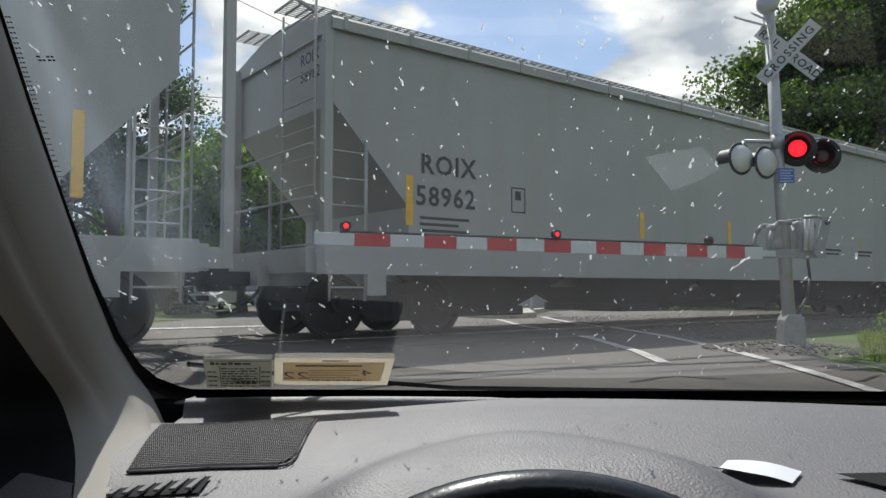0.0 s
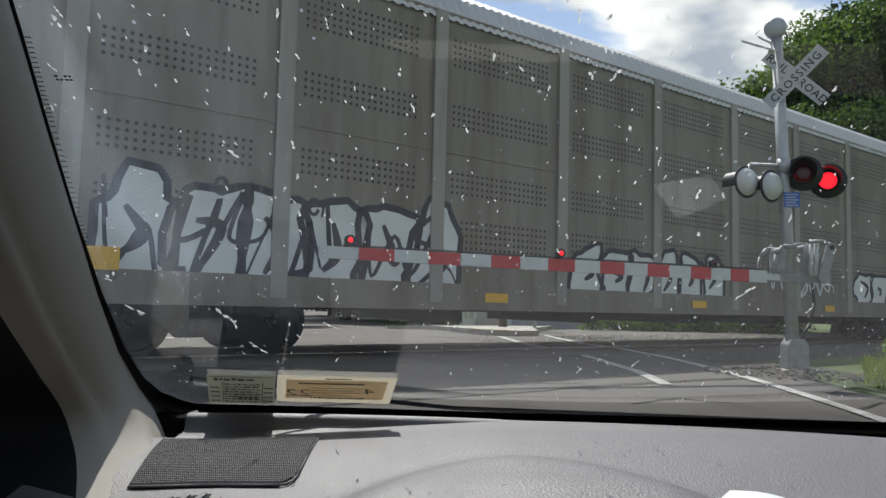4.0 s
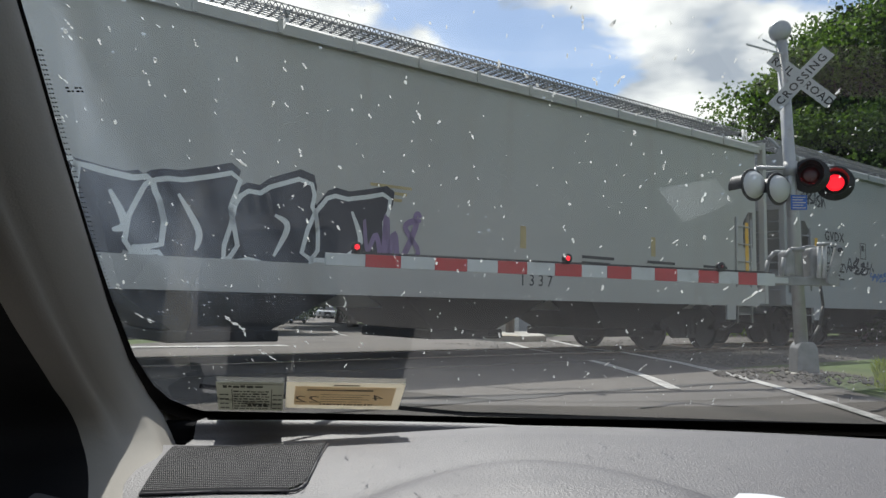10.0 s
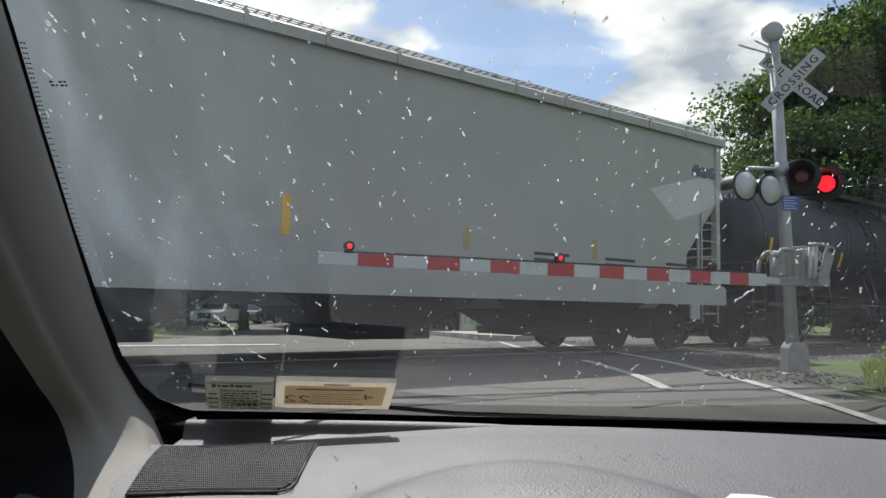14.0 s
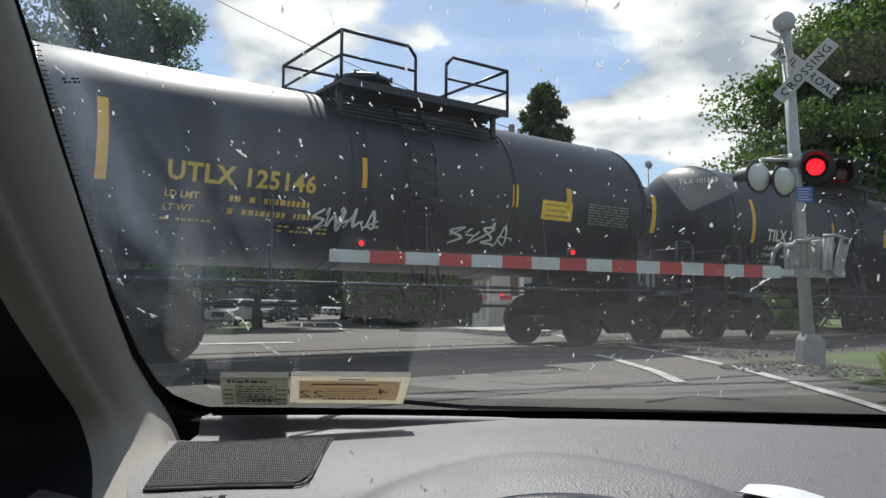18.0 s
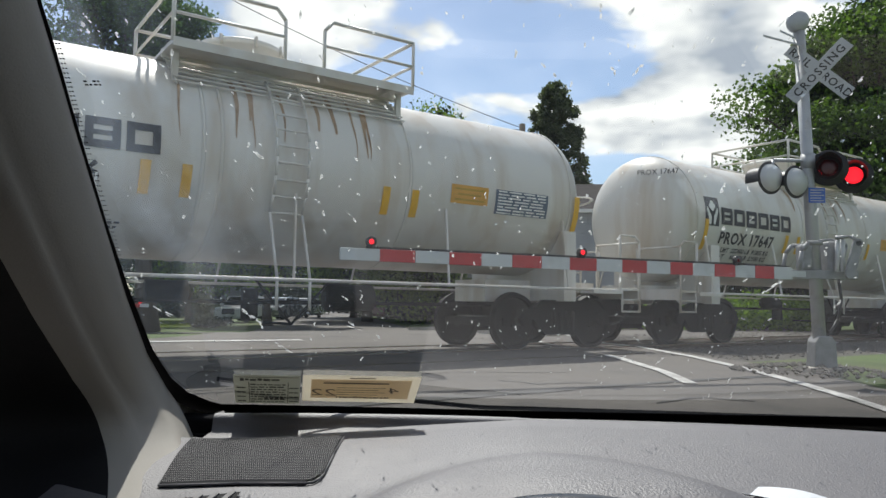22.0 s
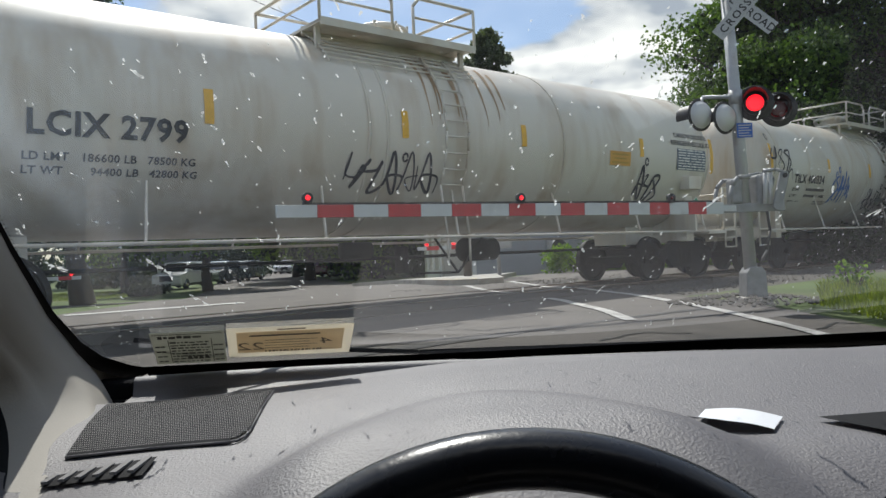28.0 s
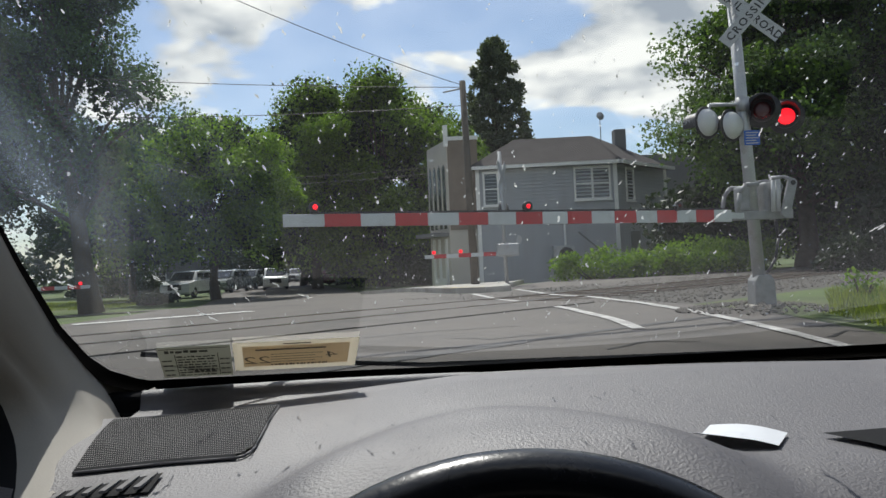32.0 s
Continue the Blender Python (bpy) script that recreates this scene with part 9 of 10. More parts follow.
EDGE = [(-0.285, -0.030), (-0.315, -0.015), (-0.337, 0.010), (-0.343, 0.05), (-0.338, 0.13), (-0.318, 0.25), (-0.296, 0.36), (-0.272, 0.48), (-0.255, 0.56), (-0.215, 0.76)]
CAR_MID = 0.42


def dash_z(x, y):
    """The top of the dashboard."""
    z = 0.584 - 0.062 * min(0.35, max(0.0, 0.10 - x)) - 0.020 * smooth_step(0.80, 0.56, y) - 0.10 * smooth_step(0.56, 0.30, y)
    z -= 0.016 * smooth_step(0.84, 0.92, y)
    z -= 0.02 * smooth_step(-0.16, -0.30, x) * smooth_step(0.75, 0.45, y)
    r = ((x - 0.105) / 0.215) ** 2 + ((y - 0.43) / 0.29) ** 2
    z += 0.030 * smooth_step(1.0, 0.35, r)
    return z


def lowered(p):
    """Carries a plan point of the level dash down to the sloping corner, along the line from the driver's eye."""
    z = dash_z(p.x, p.y)
    level = z + 0.062 * min(0.35, max(0.0, 0.10 - p.x))
    k = (0.73 - z) / (0.73 - level)
    return Vector((0.04 + (p.x - 0.04) * k, -0.03 + (p.y + 0.03) * k))


def build_cabin():
    car = thing("car_interior", pose(0, 0, 0), label="dusty grey car dashboard, beige pillar and dirty windscreen", category="car interior")
    mirror = lambda x: 2 * CAR_MID - x
    # windscreen: a sheet of glass with the outline of the opening
    bm = BM()
    rows = []
    for (x, s), (x2, s2) in zip(EDGE, EDGE[1:]):
        for j in range(4):
            xx, ss = x + (x2 - x) * j / 4, s + (s2 - s) * j / 4
            rows.append([on_glass(xx + (mirror(xx) - xx) * k / 16, ss) for k in range(17)])
    rows.append([on_glass(EDGE[-1][0] + (mirror(EDGE[-1][0]) - EDGE[-1][0]) * k / 16, EDGE[-1][1]) for k in range(17)])
    rows.insert(0, [on_glass(-0.285 + (mirror(-0.285) + 0.285) * k / 16, -0.06) for k in range(17)])
    strip(bm, rows)
    bm.normal_update()
    for f in bm.faces:
        f.smooth = True
        if f.normal.dot(W_N) > 0:
            f.normal_flip()
    me = bpy.data.meshes.new("windscreen")
    bm.to_mesh(me); bm.free()
    me.materials.append(M_SCREEN)
    screen = part("windscreen", me, None, car, "dirty sloping windscreen")
    # black band round the glass
    bm = BM()
    rows = []
    for k, (x, s) in enumerate(EDGE):
        w = (0.012, 0.014, 0.014, 0.011, 0.007, 0.004)[k] if k < 6 else 0.0015
        rows.append([on_glass(x - 0.03, s - (0.02 if k < 3 else 0), 0.002), on_glass(x + w, s + (w * 0.7 if k < 4 else 0), 0.002)])
    strip(bm, rows)
    rows = [[on_glass(-0.29 + 0.07 * k, -0.06, 0.002), on_glass(-0.29 + 0.07 * k, -0.013 - 0.003 * smooth_step(2, 6, k), 0.002)] for k in range(22)]
    strip(bm, rows)
    part("glass_border", bm, M_FRIT, screen, "black ceramic border")
    verts = BM()
    for k in range(150):
        f = k / 149 * 7.99
        i = int(f)
        a, b = EDGE[i], EDGE[i + 1]
        x, s = a[0] + (b[0] - a[0]) * (f - i), a[1] + (b[1] - a[1]) * (f - i)
        for d in (0.0030, 0.0052):
            p = on_glass(x + d, s, 0.002)
            verts.faces.new([verts.verts.new(p + Vector((0.0008 * math.cos(t * 1.0472), 0, 0)) + W_UP * 0.0008 * math.sin(t * 1.0472)) for t in range(6)])
    part("border_dots", verts, M_FRIT, screen, "rows of small black dots")
    # dashboard top
    bm = BM()
    xs = [-0.36 + 0.0125 * k for k in range(128)]
    ys = [0.9955 - 0.0135 * k for k in range(49)]
    rows = []
    for y in ys:
        row = []
        for x in xs:
            yy = y - 0.10 * ((x - 0.17) / 0.6) ** 2 * (1 if y > 0.8 else max(0, (y - 0.5) / 0.3))
            row.append((x, yy, dash_z(x, yy)))
        rows.append(row)
    strip(bm, rows)
    part("dash_top", bm, M_DASH, car, "grained dark grey dashboard top, dusty in the sun")
    # rolled rear edge where the glass meets the dash
    bm = BM()
    rows = []
    for k in range(60):
        x = -0.312 + 0.0259 * k
        q = ((x - 0.17) / 0.6) ** 2
        y = 1.005 - 0.04 * q
        rise = 0.146 + 0.03 * max(0, 0.1 - x) - 0.0483 * max(0, 0.13 - x)
        z = 0.727 - rise * (y + 0.0315) / (0.9565 - 0.10 * q) - 0.012
        row = [(x, y + 0.012 * math.cos(a), z + 0.012 * math.sin(a) ** 0.8) for a in [radians(180 * j / 10) for j in range(11)]]
        yb = min(y - 0.055, 0.972 - 0.10 * q)
        rows.append([(x, y + 0.014, z - 0.03)] + row + [(x, y - 0.016, min(z - 0.004, dash_z(x, 0.93) + 0.003)), (x, yb, dash_z(x, yb) - 0.002)])
    strip(bm, rows)
    part("defroster_lip", bm, M_DASH, car, "rolled rear lip of the dashboard")
    # front of the dash and the cluster cave below the cowl
    bm = BM()
    rows = []
    for x in xs:
        rows.append([(x, 0.345, dash_z(x, 0.345) + 0.002), (x, 0.33, 0.44), (x, 0.40, 0.30), (x, 0.50, 0.0), (x, 0.55, -0.25)])
    strip(bm, rows)
    part("dash_front", bm, M_DARKTRIM, car)
    # speaker grille set into the corner
    g = [Vector((-0.287, 0.826)), Vector((-0.1057, 0.814)), Vector((-0.0997, 0.649)), Vector((-0.2572, 0.667))]
    bm = BM()
    def gp(u, v):
        a, b = g[0].lerp(g[1], u), g[3].lerp(g[2], u)
        p = a.lerp(b, v)
        return p
    def in_grille(u, v):
        # the front right corner is well rounded
        if u > 0.92 and v > 0.84:
            return ((u - 0.92) / 0.08) ** 2 + ((v - 0.84) / 0.16) ** 2 <= 1
        return True
    def place(u, v, up):
        p = gp(u, v)
        return Vector((p.x, p.y, dash_z(p.x, p.y) + up))
    pan = BM()
    n = 24
    for i in range(n):
        for j in range(n):
            if in_grille((i + 0.9) / n, (j + 0.9) / n):
                pan.faces.new([pan.verts.new(place(a / n, b / n, 0.0035)) for a, b in ((i, j), (i + 1, j), (i + 1, j + 1), (i, j + 1))])
    bmesh.ops.remove_doubles(pan, verts=pan.verts, dist=1e-5)
    grille = part("speaker_grille", pan, M_MESH, car, "perforated black speaker grille")
    holes = BM()
    for i in range(78):
        for j in range(34):
            u0, v0 = 0.006 + i * 0.0127 + 0.006 * (j % 2), 0.012 + j * 0.0288
            if in_grille(u0 + 0.012, v0 + 0.014):
                holes.faces.new([holes.verts.new(place(*q, 0.0047)) for q in ((u0, v0), (u0 + 0.0064, v0), (u0 + 0.0064, v0 + 0.0125), (u0, v0 + 0.0125))])
    tagged(part("grille_lattice", holes, M_LATTICE, grille, "fine grey lattice of the grille"), kind="stuff")
    bm = BM()
    ring = [(0, 0), (0.5, 0), (1, 0), (1, 0.5), (1, 0.84), (0.99, 0.92), (0.965, 0.975), (0.92, 1.0), (0.5, 1), (0, 1), (0, 0.5), (0, 0)]
    bar_path(bm, [place(u, v, 0.0022) for u, v in ring], 0.0013, 6)
    part("grille_rim", bm, M_DASH, grille)
    # side vent
    vent = part("side_vent", BM(), M_DARKTRIM, car, "narrow side demister vent")
    c = [lowered(Vector(p)) for p in ((-0.225, 0.560), (-0.150, 0.577), (-0.148, 0.540), (-0.222, 0.545))]
    bm = BM()
    bm.faces.new([bm.verts.new((p.x, p.y, dash_z(p.x, p.y) + 0.003)) for p in c])
    bmesh.ops.recalc_face_normals(bm, faces=bm.faces)
    bm.to_mesh(vent.data); bm.free()
    for k in range(6):
        f = (k + 0.5) / 6
        a, b = c[0].lerp(c[1], f), c[3].lerp(c[2], f)
        part("vane", box(BM(), min(a.x, b.x) - 0.002, min(a.x, b.x) + 0.003, b.y, a.y, dash_z(a.x, a.y) + 0.002, dash_z(a.x, a.y) + 0.0042), M_LATTICE, vent, "small vane")
    # recess of the centre vent and a beige panel
    bm = BM()
    pts = [(0.365, 0.590), (0.50, 0.600), (0.50, 0.535), (0.425, 0.530), (0.40, 0.548), (0.392, 0.545)]
    bm.faces.new([bm.verts.new((x, y, dash_z(x, y) + 0.004)) for x, y in pts])
    part("recess", bm, M_DARKTRIM, car, "black recess of the dashboard centre")
    bm = BM()
    pts = [(0.341, 0.468), (0.50, 0.474), (0.50, 0.40), (0.31, 0.40)]
    bm.faces.new([bm.verts.new((x, y, dash_z(x, y) + 0.006)) for x, y in pts])
    pan = part("centre_panel", bm, M_BEIGE, car, "beige centre panel")
    bm = bar_path(BM(), [(x, y, dash_z(x, y) + 0.005) for x, y in [pts[3], pts[0], pts[1]]], 0.006, 6)
    part("panel_edge", bm, M_DARKTRIM, pan)
    # a thin wiper arm outside at the foot of the glass
    bm = BM()
    bar_path(bm, [on_glass(-0.285, 0.030, -0.012), on_glass(-0.16, 0.000, -0.012), on_glass(0.05, -0.035, -0.012), on_glass(0.8, -0.055, -0.012)], 0.0035, 6)
    part("wiper", bm, M_FRIT, car, "black wiper arm at rest")
    bm = BM()
    box(bm, -0.35, 1.2, 0.96, 1.12, 0.50, 0.545)
    part("cowl", bm, M_FRIT, car, "black cowl below the glass")
    # pillar: a swept beige cover beside the glass, flaring into the dash at its foot
    foot = [(-0.332, 0.955, 0.540), (-0.320, 0.905, 0.545), (-0.305, 0.85, 0.552), (-0.275, 0.77, 0.558), (-0.251, 0.66, 0.545), (-0.250, 0.54, 0.525), (-0.30, 0.40, 0.47)]
    across = [(-0.002, 0.006, -0.003), (0.002, -0.008, -0.004), (0.003, -0.022, -0.008), (0.002, -0.046, -0.013), (-0.006, -0.070, -0.018), (-0.030, -0.095, -0.022), (-0.22, -0.125, -0.03)]
    left = [[Vector(p) for p in curve([Vector(q) for q in foot], 4)]]
    for (xa, sa), (xb, sb) in zip(EDGE[2:], EDGE[3:]):
        for j in range(5):
            x, sv = xa + (xb - xa) * j / 5, sa + (sb - sa) * j / 5
            e = on_glass(x, sv, 0.004)
            row = []
            for q, (f, o) in enumerate(zip(foot, across)):
                mix = math.exp(-max(0.0, sv - 0.004) / (0.018 + 0.010 * q if q < 3 else 0.044 - 0.006 * (q - 3)))
                row.append((e + Vector(o)).lerp(Vector(f), mix))
            left.append(curve(row, 4))
    part("pillar_trim", strip(BM(), [row[:21] for row in left]), M_PILLAR, car, "beige fabric-grained windscreen pillar")
    # the sheet's left strip: pillar shade put in as a black door frame
    part("door_frame", strip(BM(), [row[20:] for row in left]), M_DARKTRIM, car, "black door frame strip beside the pillar, shade put into its colour")
    # the pillar's heel closes the corner between the glass and the dash
    bm = BM()
    rim = [on_glass(x, s, 0.006) for x, s in ((-0.352, 0.018), (-0.338, -0.010), (-0.322, -0.028), (-0.300, -0.040))]
    low = [Vector(p) for p in ((-0.352, 0.940, 0.560), (-0.336, 0.952, 0.543), (-0.330, 0.956, 0.540), (-0.318, 0.962, 0.538))]
    strip(bm, [curve([a, a.lerp(b, 0.5) + Vector((-0.004, 0.004, -0.003)), b], 4) for a, b in zip(rim, low)])
    part("pillar_heel", bm, M_PILLAR, car, "beige heel of the pillar in the corner")
    # black block added to fill the dark gap between heel and lip
    part("corner_seal", bevelled(box(BM(), -0.40, -0.315, 0.972, 1.015, 0.52, 0.567), 0.006), M_FRIT, car, "black block filling the dark corner gap")
    # door card and sill to the left, dark
    bm = BM()
    box(bm, -0.40, -0.285, -0.6, 0.47, -0.2, 0.49)
    part("door_card", bevelled(bm, 0.03), M_DARKTRIM, car, "black door card")
    # shell: roof, back, floor, far side; unseen window openings are walled up against light
    bm = BM()
    box(bm, -0.42, 1.3, -1.7, 0.20, 0.955, 0.995)
    part("headliner", bm, M_HEADLINER, car)
    bm = BM()
    box(bm, -0.46, -0.42, -1.7, -0.35, -0.25, 0.95); box(bm, -0.46, -0.42, -0.35, 0.36, -0.25, 0.60); box(bm, 1.26, 1.30, -1.7, 0.36, -0.25, 0.95); box(bm, 1.26, 1.30, 0.36, 0.95, -0.25, 0.6)
    box(bm, -0.42, 1.26, -1.74, -1.7, -0.25, 0.98); box(bm, -0.46, 1.3, -1.7, 1.1, -0.29, -0.25)
    box(bm, -0.42, 1.3, 1.10, 1.14, -0.29, 0.52)
    part("body_shell", bm, M_DARKTRIM, car, "dark cabin walls and floor, unseen windows walled up")
    for y0, y1 in ((-0.55, -0.4), (-1.7, -1.5)):
        bm = box(BM(), -0.45, -0.39, y0, y1, 0.55, 0.97); box(bm, 1.25, 1.3, y0, y1, 0.55, 0.97)
        part("roof_post", bm, M_PILLAR, car)
    rows = []
    for i, (x, s) in enumerate(EDGE[2:]):
        e = on_glass(mirror(x), s, 0.004)
        rows.append([tuple(e + Vector((0.01, 0.01, 0))), tuple(e + Vector((-0.02, -0.05, -0.01))), tuple(e + Vector((0.05, -0.2, -0.05)))])
    part("far_pillar_trim", strip(BM(), rows), M_PILLAR, car)
    for x in (0.08, 0.80):
        bm = box(BM(), x - 0.24, x + 0.24, -0.95, -0.72, 0.0, 0.62); box(bm, x - 0.25, x + 0.25, -0.8, -0.25, -0.05, 0.1); box(bm, x - 0.13, x + 0.13, -0.95, -0.85, 0.64, 0.84)
        part("seat", bevelled(bm, 0.05, 3), M_SEAT, car, "dark cloth seat")
    # steering wheel
    wc = Vector((0.097, 0.318, 0.442))
    tilt = radians(24)
    ax = Vector((0, -math.cos(tilt), math.sin(tilt)))
    up = Vector((0, math.sin(tilt), math.cos(tilt)))
    wheel = part("steering_wheel", BM(), M_WHEELRIM, car, "black leather steering wheel rim")
    bm = BM()
    rows = []
    for k in range(97):
        a = 2 * math.pi * k / 96
        rad = Vector((math.cos(a), 0, 0)) + up * math.sin(a)
        rows.append([wc + rad * (0.178 + 0.0155 * math.cos(b)) + ax * 0.0175 * math.sin(b) for b in [2 * math.pi * j / 16 for j in range(17)]])
    strip(bm, rows)
    bmesh.ops.recalc_face_normals(bm, faces=bm.faces)
    bm.to_mesh(wheel.data); bm.free()
    bm = BM()
    for a in (200, 340, 270):
        d = Vector((math.cos(radians(a)), 0, 0)) + up * math.sin(radians(a))
        rod(bm, wc + d * 0.04 - ax * 0.03, wc + d * 0.178, 0.018, 8)
    spin(bm, [(-0.04, 0.03), (-0.04, 0.06), (0.0, 0.07), (0.012, 0.05), (0.015, 0)], wc - ax * 0.01, ax, 24)
    part("hub", bm, M_DARKTRIM, wheel, "hub and spokes")
    part("column", rod(BM(), wc - ax * 0.03, wc - ax * 0.32, 0.04, 14), M_DARKTRIM, wheel)
    # cluster: a pale instrument face under the cowl
    bm = BM()
    strip(bm, [[(0.105 + 0.17 * math.cos(radians(a)), 0.405, 0.47 + 0.105 * math.sin(radians(a))), (0.105 + 0.15 * math.cos(radians(a)), 0.43, 0.47 + 0.09 * math.sin(radians(a)))] for a in range(0, 181, 10)])
    part("cluster_bezel", bm, M_BEIGE, car, "pale rim of the instrument cluster")
    return car


def build_loose():
    # stickers on the inside of the glass
    def sticker(name, x0, x1, s0, s1, material, label, skew=0.0):
        st = thing(name, pose(0, 0, 0), label=label, category="sticker")
        bm = BM()
        q = [on_glass(x0 - skew, s0, 0.003), on_glass(x1 - skew, s0, 0.003), on_glass(x1, s1, 0.003), on_glass(x0, s1, 0.003)]
        a = [bm.verts.new(p) for p in q]
        b = [bm.verts.new(p - W_N * 0.0006) for p in q]
        bm.faces.new(a); bm.faces.new(b[::-1])
        for k in range(4):
            bm.faces.new((a[k - 1], a[k], b[k], b[k - 1]))
        part("sheet", bm, material, st)
        def mark(u0, u1, v0, v1, mt, off, nm="print"):
            bm = BM()
            f = lambda u, v: on_glass((x0 - skew) * (1 - v) + x0 * v + u * (x1 - x0), s0 + v * (s1 - s0), 0.003 + off)
            bm.faces.new([bm.verts.new(f(*p)) for p in ((u0, v0), (u1, v0), (u1, v1), (u0, v1))])
            return part(nm, bm, mt, st)
        def numeral(txt, u, v, h):
            bm = letters(txt, h, 0.0, "CENTER", 1.0)
            for vert in bm.verts:
                vert.co = on_glass(x0 - skew * (1 - v) + u * (x1 - x0) - vert.co.x * 1.3, s0 + v * (s1 - s0) + vert.co.y, 0.0055)
            part("numeral", bm, M_STICKINK, st, "mirrored dark numerals")
        return st, mark, numeral
    st, mark, numeral = sticker("registration_sticker", -0.1645, -0.020, 0.004, 0.0755, M_STICKER, "cream registration sticker with brown panel, seen from behind", 0.014)
    mark(0.075, 0.93, 0.16, 0.88, M_STICKTAN, 0.0012, "brown_panel")
    for k in range(4):
        mark(0.30, 0.66 + 0.06 * (k % 2), 0.32 + 0.09 * k, 0.338 + 0.09 * k, M_STICKINK, 0.002)
    mark(0.18, 0.74, 0.74, 0.79, M_STICKINK, 0.002)
    for k in range(16):
        mark(0.30 + 0.03 * k, 0.312 + 0.03 * k + 0.006 * (k % 3), 0.19, 0.25, M_STICKINK, 0.002, "bar")
    numeral("22", 0.20, 0.30, 0.026)
    numeral("4", 0.80, 0.42, 0.022)
    mark(0.40, 0.62, 0.93, 0.97, M_STICKINK, 0.002)
    st, mark, numeral = sticker("inspection_sticker", -0.251, -0.1675, -0.005, 0.073, M_STICKER2, "olive-grey inspection sticker with dark print, seen from behind", 0.016)
    rnd = random.Random(44)
    for k in range(8):
        v = 0.07 + 0.088 * k
        u = 0.25
        while u < 0.77:
            w = rnd.uniform(0.03, 0.11)
            mark(u, min(0.79, u + w), v, v + rnd.choice((0.034, 0.042, 0.05)), M_STICKDARK, 0.0015)
            u += w + 0.018
    for k in range(4):
        for u in (0.04, 0.84):
            mark(u, u + 0.065, 0.09 + 0.16 * k, 0.135 + 0.16 * k, M_STICKDARK, 0.0015)
            mark(u + 0.075, u + 0.135, 0.09 + 0.16 * k, 0.135 + 0.16 * k, M_STICKDARK, 0.0015)
    for u in (0.225, 0.815):
        mark(u, u + 0.012, 0.06, 0.80, M_STICKDARK, 0.0016, "rule")
    mark(0.03, 0.97, 0.955, 0.972, M_STICKDARK, 0.0016, "rule")
    for k, (u, w) in enumerate(((0.10, 0.06), (0.18, 0.05), (0.25, 0.09), (0.36, 0.07), (0.45, 0.10), (0.57, 0.12))):
        mark(u, u + w, 0.83 + 0.012 * (k % 2), 0.92 - 0.01 * (k % 3), M_STICKDARK, 0.0015)
    for k in range(4):
        mark(0.46 + 0.08 * k, 0.515 + 0.08 * k, 0.17 + 0.015 * (k % 2), 0.27, M_STICKDARK, 0.0018)
    # a tiny maker's mark printed on the glass
    bm = BM()
    for k, (w, n) in enumerate(((0.0026, 2), (0.0018, 1), (0.0026, 2), (0.0018, 2))):
        for j in range(n):
            x, v = -0.2470 + 0.0034 * k, 0.522 + 0.0032 * j
            bm.faces.new([bm.verts.new(on_glass(*p, 0.002)) for p in ((x, v), (x + w, v), (x + w, v + 0.0016), (x, v + 0.0016))])
    solid("glass_mark", bm, M_FRIT, label="tiny black printed mark on the windscreen", category="mark")
    # receipt lying on the dash, curled
    bm = BM()
    rows = []
    for i in range(9):
        f = i / 8
        a, b = Vector((0.254, 0.578)).lerp(Vector((0.318, 0.566)), f), Vector((0.290, 0.628)).lerp(Vector((0.341, 0.598)), f)
        lift = 0.006 * math.sin(math.pi * f)
        rows.append([(p.x, p.y, dash_z(p.x, p.y) + 0.003 + lift * (1 - 0.4 * g)) for g in (0, 0.5, 1) for p in (a.lerp(b, g),)])
    strip(bm, rows)
    rc = solid("receipt", bm, M_PAPER, label="curled white paper slip on the dashboard", category="paper")
    # dried splashes and dust specks on the glass
    rnd = random.Random(12)
    bm = BM()
    def speck(x, s, r, stretch, ang):
        pts = []
        n = rnd.randint(5, 8)
        for k in range(n):
            a = 6.283 * k / n
            u, v = r * stretch * math.cos(a) * rnd.uniform(0.5, 1.3), r * math.sin(a) * rnd.uniform(0.5, 1.3)
            pts.append(on_glass(x + u * math.cos(ang) - v * math.sin(ang), s + (u * math.sin(ang) + v * math.cos(ang)) * 1.5, -0.001))
        bm.faces.new([bm.verts.new(p) for p in pts])
    for k in range(880):
        x, s = rnd.uniform(-0.34, 0.62), 0.02 + 0.62 * rnd.random() ** 0.9
        big = rnd.random() ** 4
        r = 0.00046 + 0.0009 * big
        ang = rnd.uniform(0.9, 2.4)
        if big > 0.25:
            # a burst of small spots in a row
            for q in range(rnd.randint(3, 6)):
                f = rnd.uniform(-1, 1)
                speck(x + 0.004 * big * f * math.cos(ang) + rnd.uniform(-.0006, .0006), s + 0.006 * big * f * math.sin(ang), r * rnd.uniform(0.35, 0.9), rnd.uniform(1, 2.4), ang + rnd.uniform(-.5, .5))
        else:
            speck(x, s, r, 1.1 + 2.0 * rnd.random(), ang)
    solid("glass_specks", bm, M_SPLAT, label="dried white splashes and specks on the windscreen", category="dirt", kind="stuff")
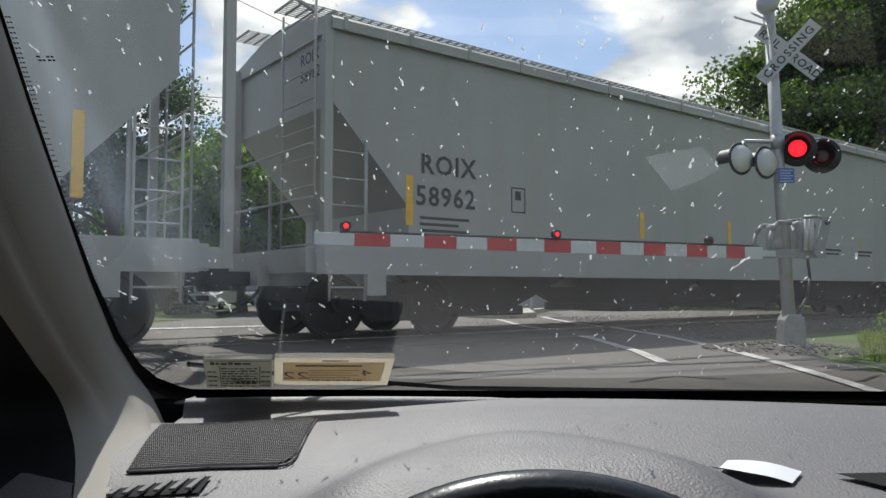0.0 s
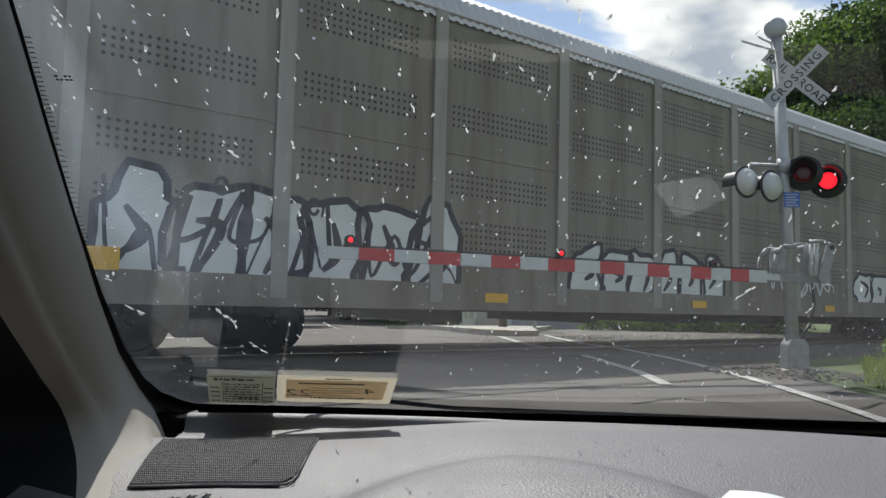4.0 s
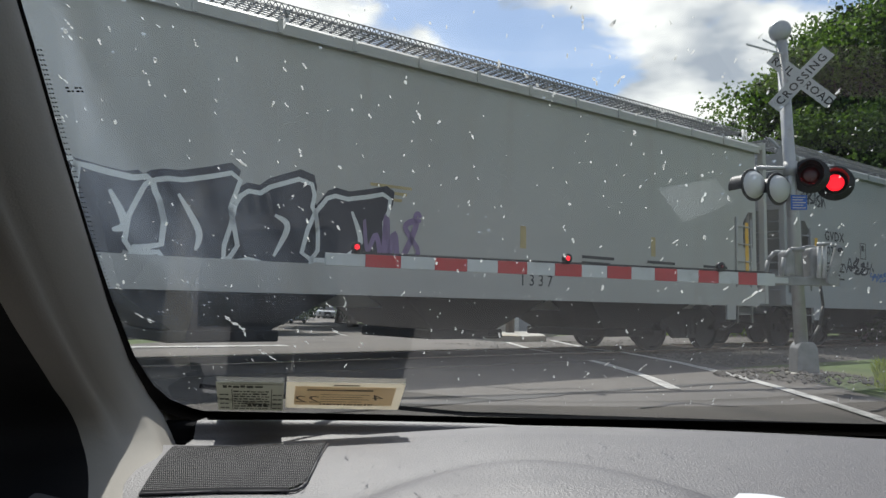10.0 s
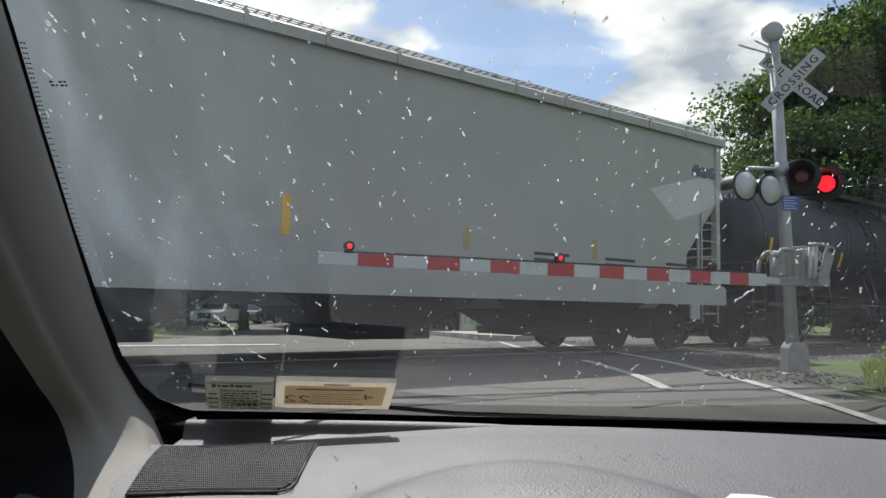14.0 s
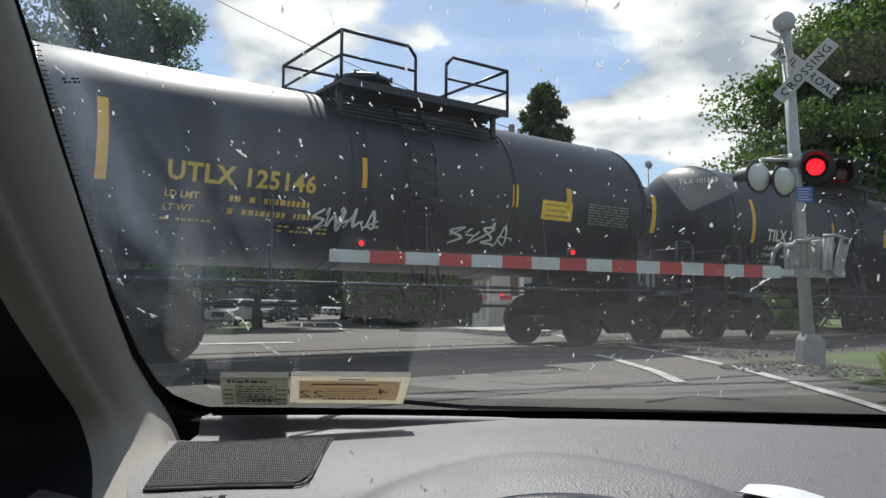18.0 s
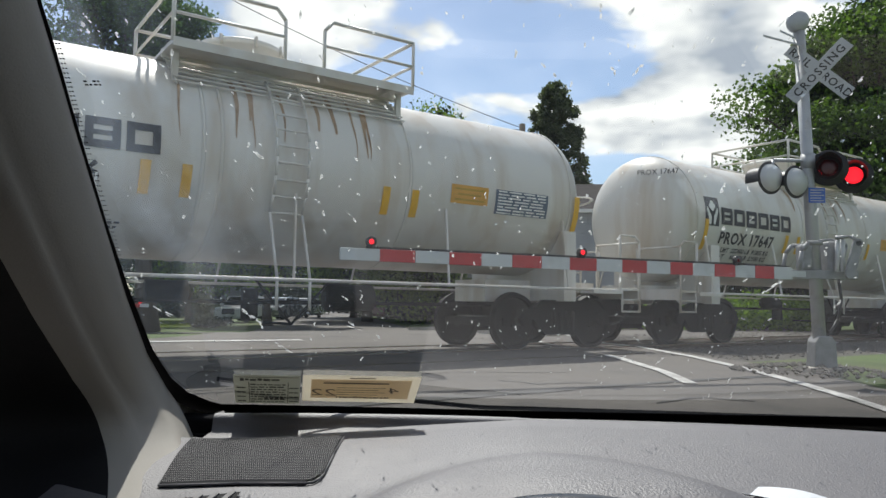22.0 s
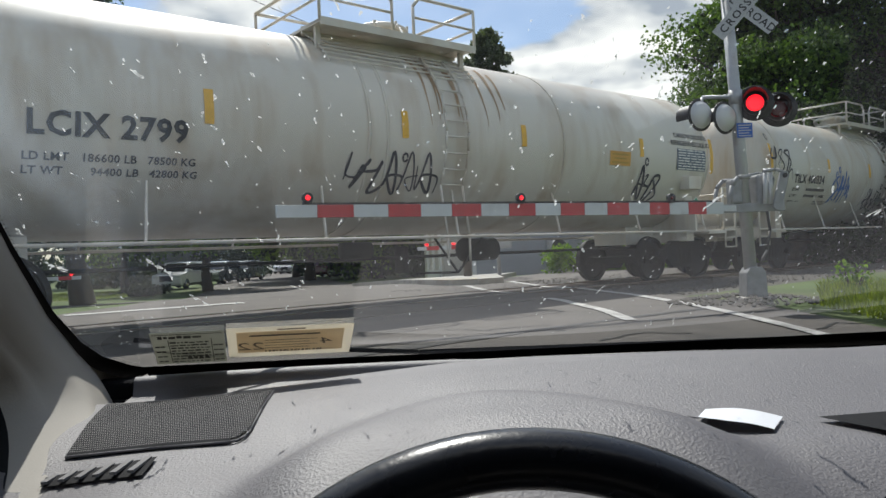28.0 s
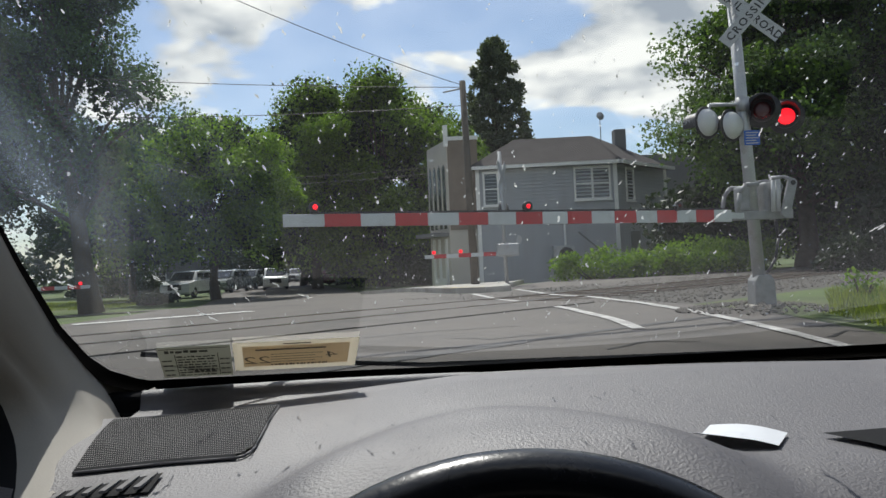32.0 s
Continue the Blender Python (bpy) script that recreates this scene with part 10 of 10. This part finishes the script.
    # larger splashes where a drop burst and ran
    for x, s, w, ang, n in ((-0.292, 0.205, 0.010, -0.6, 9), (-0.203, 0.205, 0.012, -0.8, 12), (0.33, 0.265, 0.009, 0.9, 9), (-0.175, 0.13, 0.010, -0.7, 8), (0.505, 0.245, 0.008, 0.9, 7)):
        bm = BM()
        for k in range(n):
            f = rnd.uniform(-1, 1)
            speck_x, speck_s = x + w * 1.3 * f * math.cos(ang), s + w * 2.0 * f * math.sin(ang)
            speck(speck_x + rnd.uniform(-.002, .002), speck_s + rnd.uniform(-.003, .003), rnd.uniform(0.0004, 0.0014), rnd.uniform(1, 4), ang)
        solid("splash", bm, M_SPLAT, label="white dried splash on the windscreen", category="dirt")


build_cabin()
build_loose()


# ---- what moves ----
def motions():
    # the train runs to the left along the track at a steady pace
    for car, u, L, wheels in CARS:
        walk(car, [(t, TRACK_M @ pose(u - SPEED * t, 0, 0)) for t in range(-1, 34)])
        # its wheels roll while it passes
        t0 = max(0.0, (u - 32.0) / SPEED)
        t1 = min(32.0, (u + L + 1.0) / SPEED)
        if t1 <= t0:
            continue
        for w, place in wheels:
            rows, t, a = [], t0, 0.0
            rows.append((-1.0, pose(*place)))
            n = int((t1 - t0) / (2 / 30))
            for k in range(n + 1):
                t = t0 + k * 2 / 30
                rows.append((t, pose(*place, 0, -math.degrees(SPEED * (t - t0) / 0.457), 0)))
            rows.append((33.0, rows[-1][1]))
            walk(w, rows)
    # two cars drive on the far side
    for car, rows in MOVING:
        walk(car, [(t, pose(x, y, ground_z(x, y) + 0.01, 0, 0, math.degrees(math.atan2(hx, -hy)))) for t, x, y, hx, hy in rows])
    # the lamps flash by turns: each disc turns half round
    for disc, phase in FLASH:
        place = disc.matrix_basis.translation
        rows = [(-0.5, pose(*place, 0, 0, 0 if phase == 0 else 180))]
        a = 0 if phase == 0 else 180
        for t in FLASH_AT:
            for k, da in enumerate((0, 60, 120, 180)):
                rows.append((t + (k - 1.5) / 60, pose(*place, 0, 0, a + da)))
            a += 180
            for hold in (0.07, 0.12, 0.22, 0.36, 0.48, 0.54):
                rows.append((t + hold, pose(*place, 0, 0, a)))
        rows.append((32.6, pose(*place, 0, 0, a)))
        walk(disc, rows)


FLASH_AT = [0.06] + [0.61 * k + (0.08 if k == 31 else 0.0) for k in range(1, 53)]
motions()
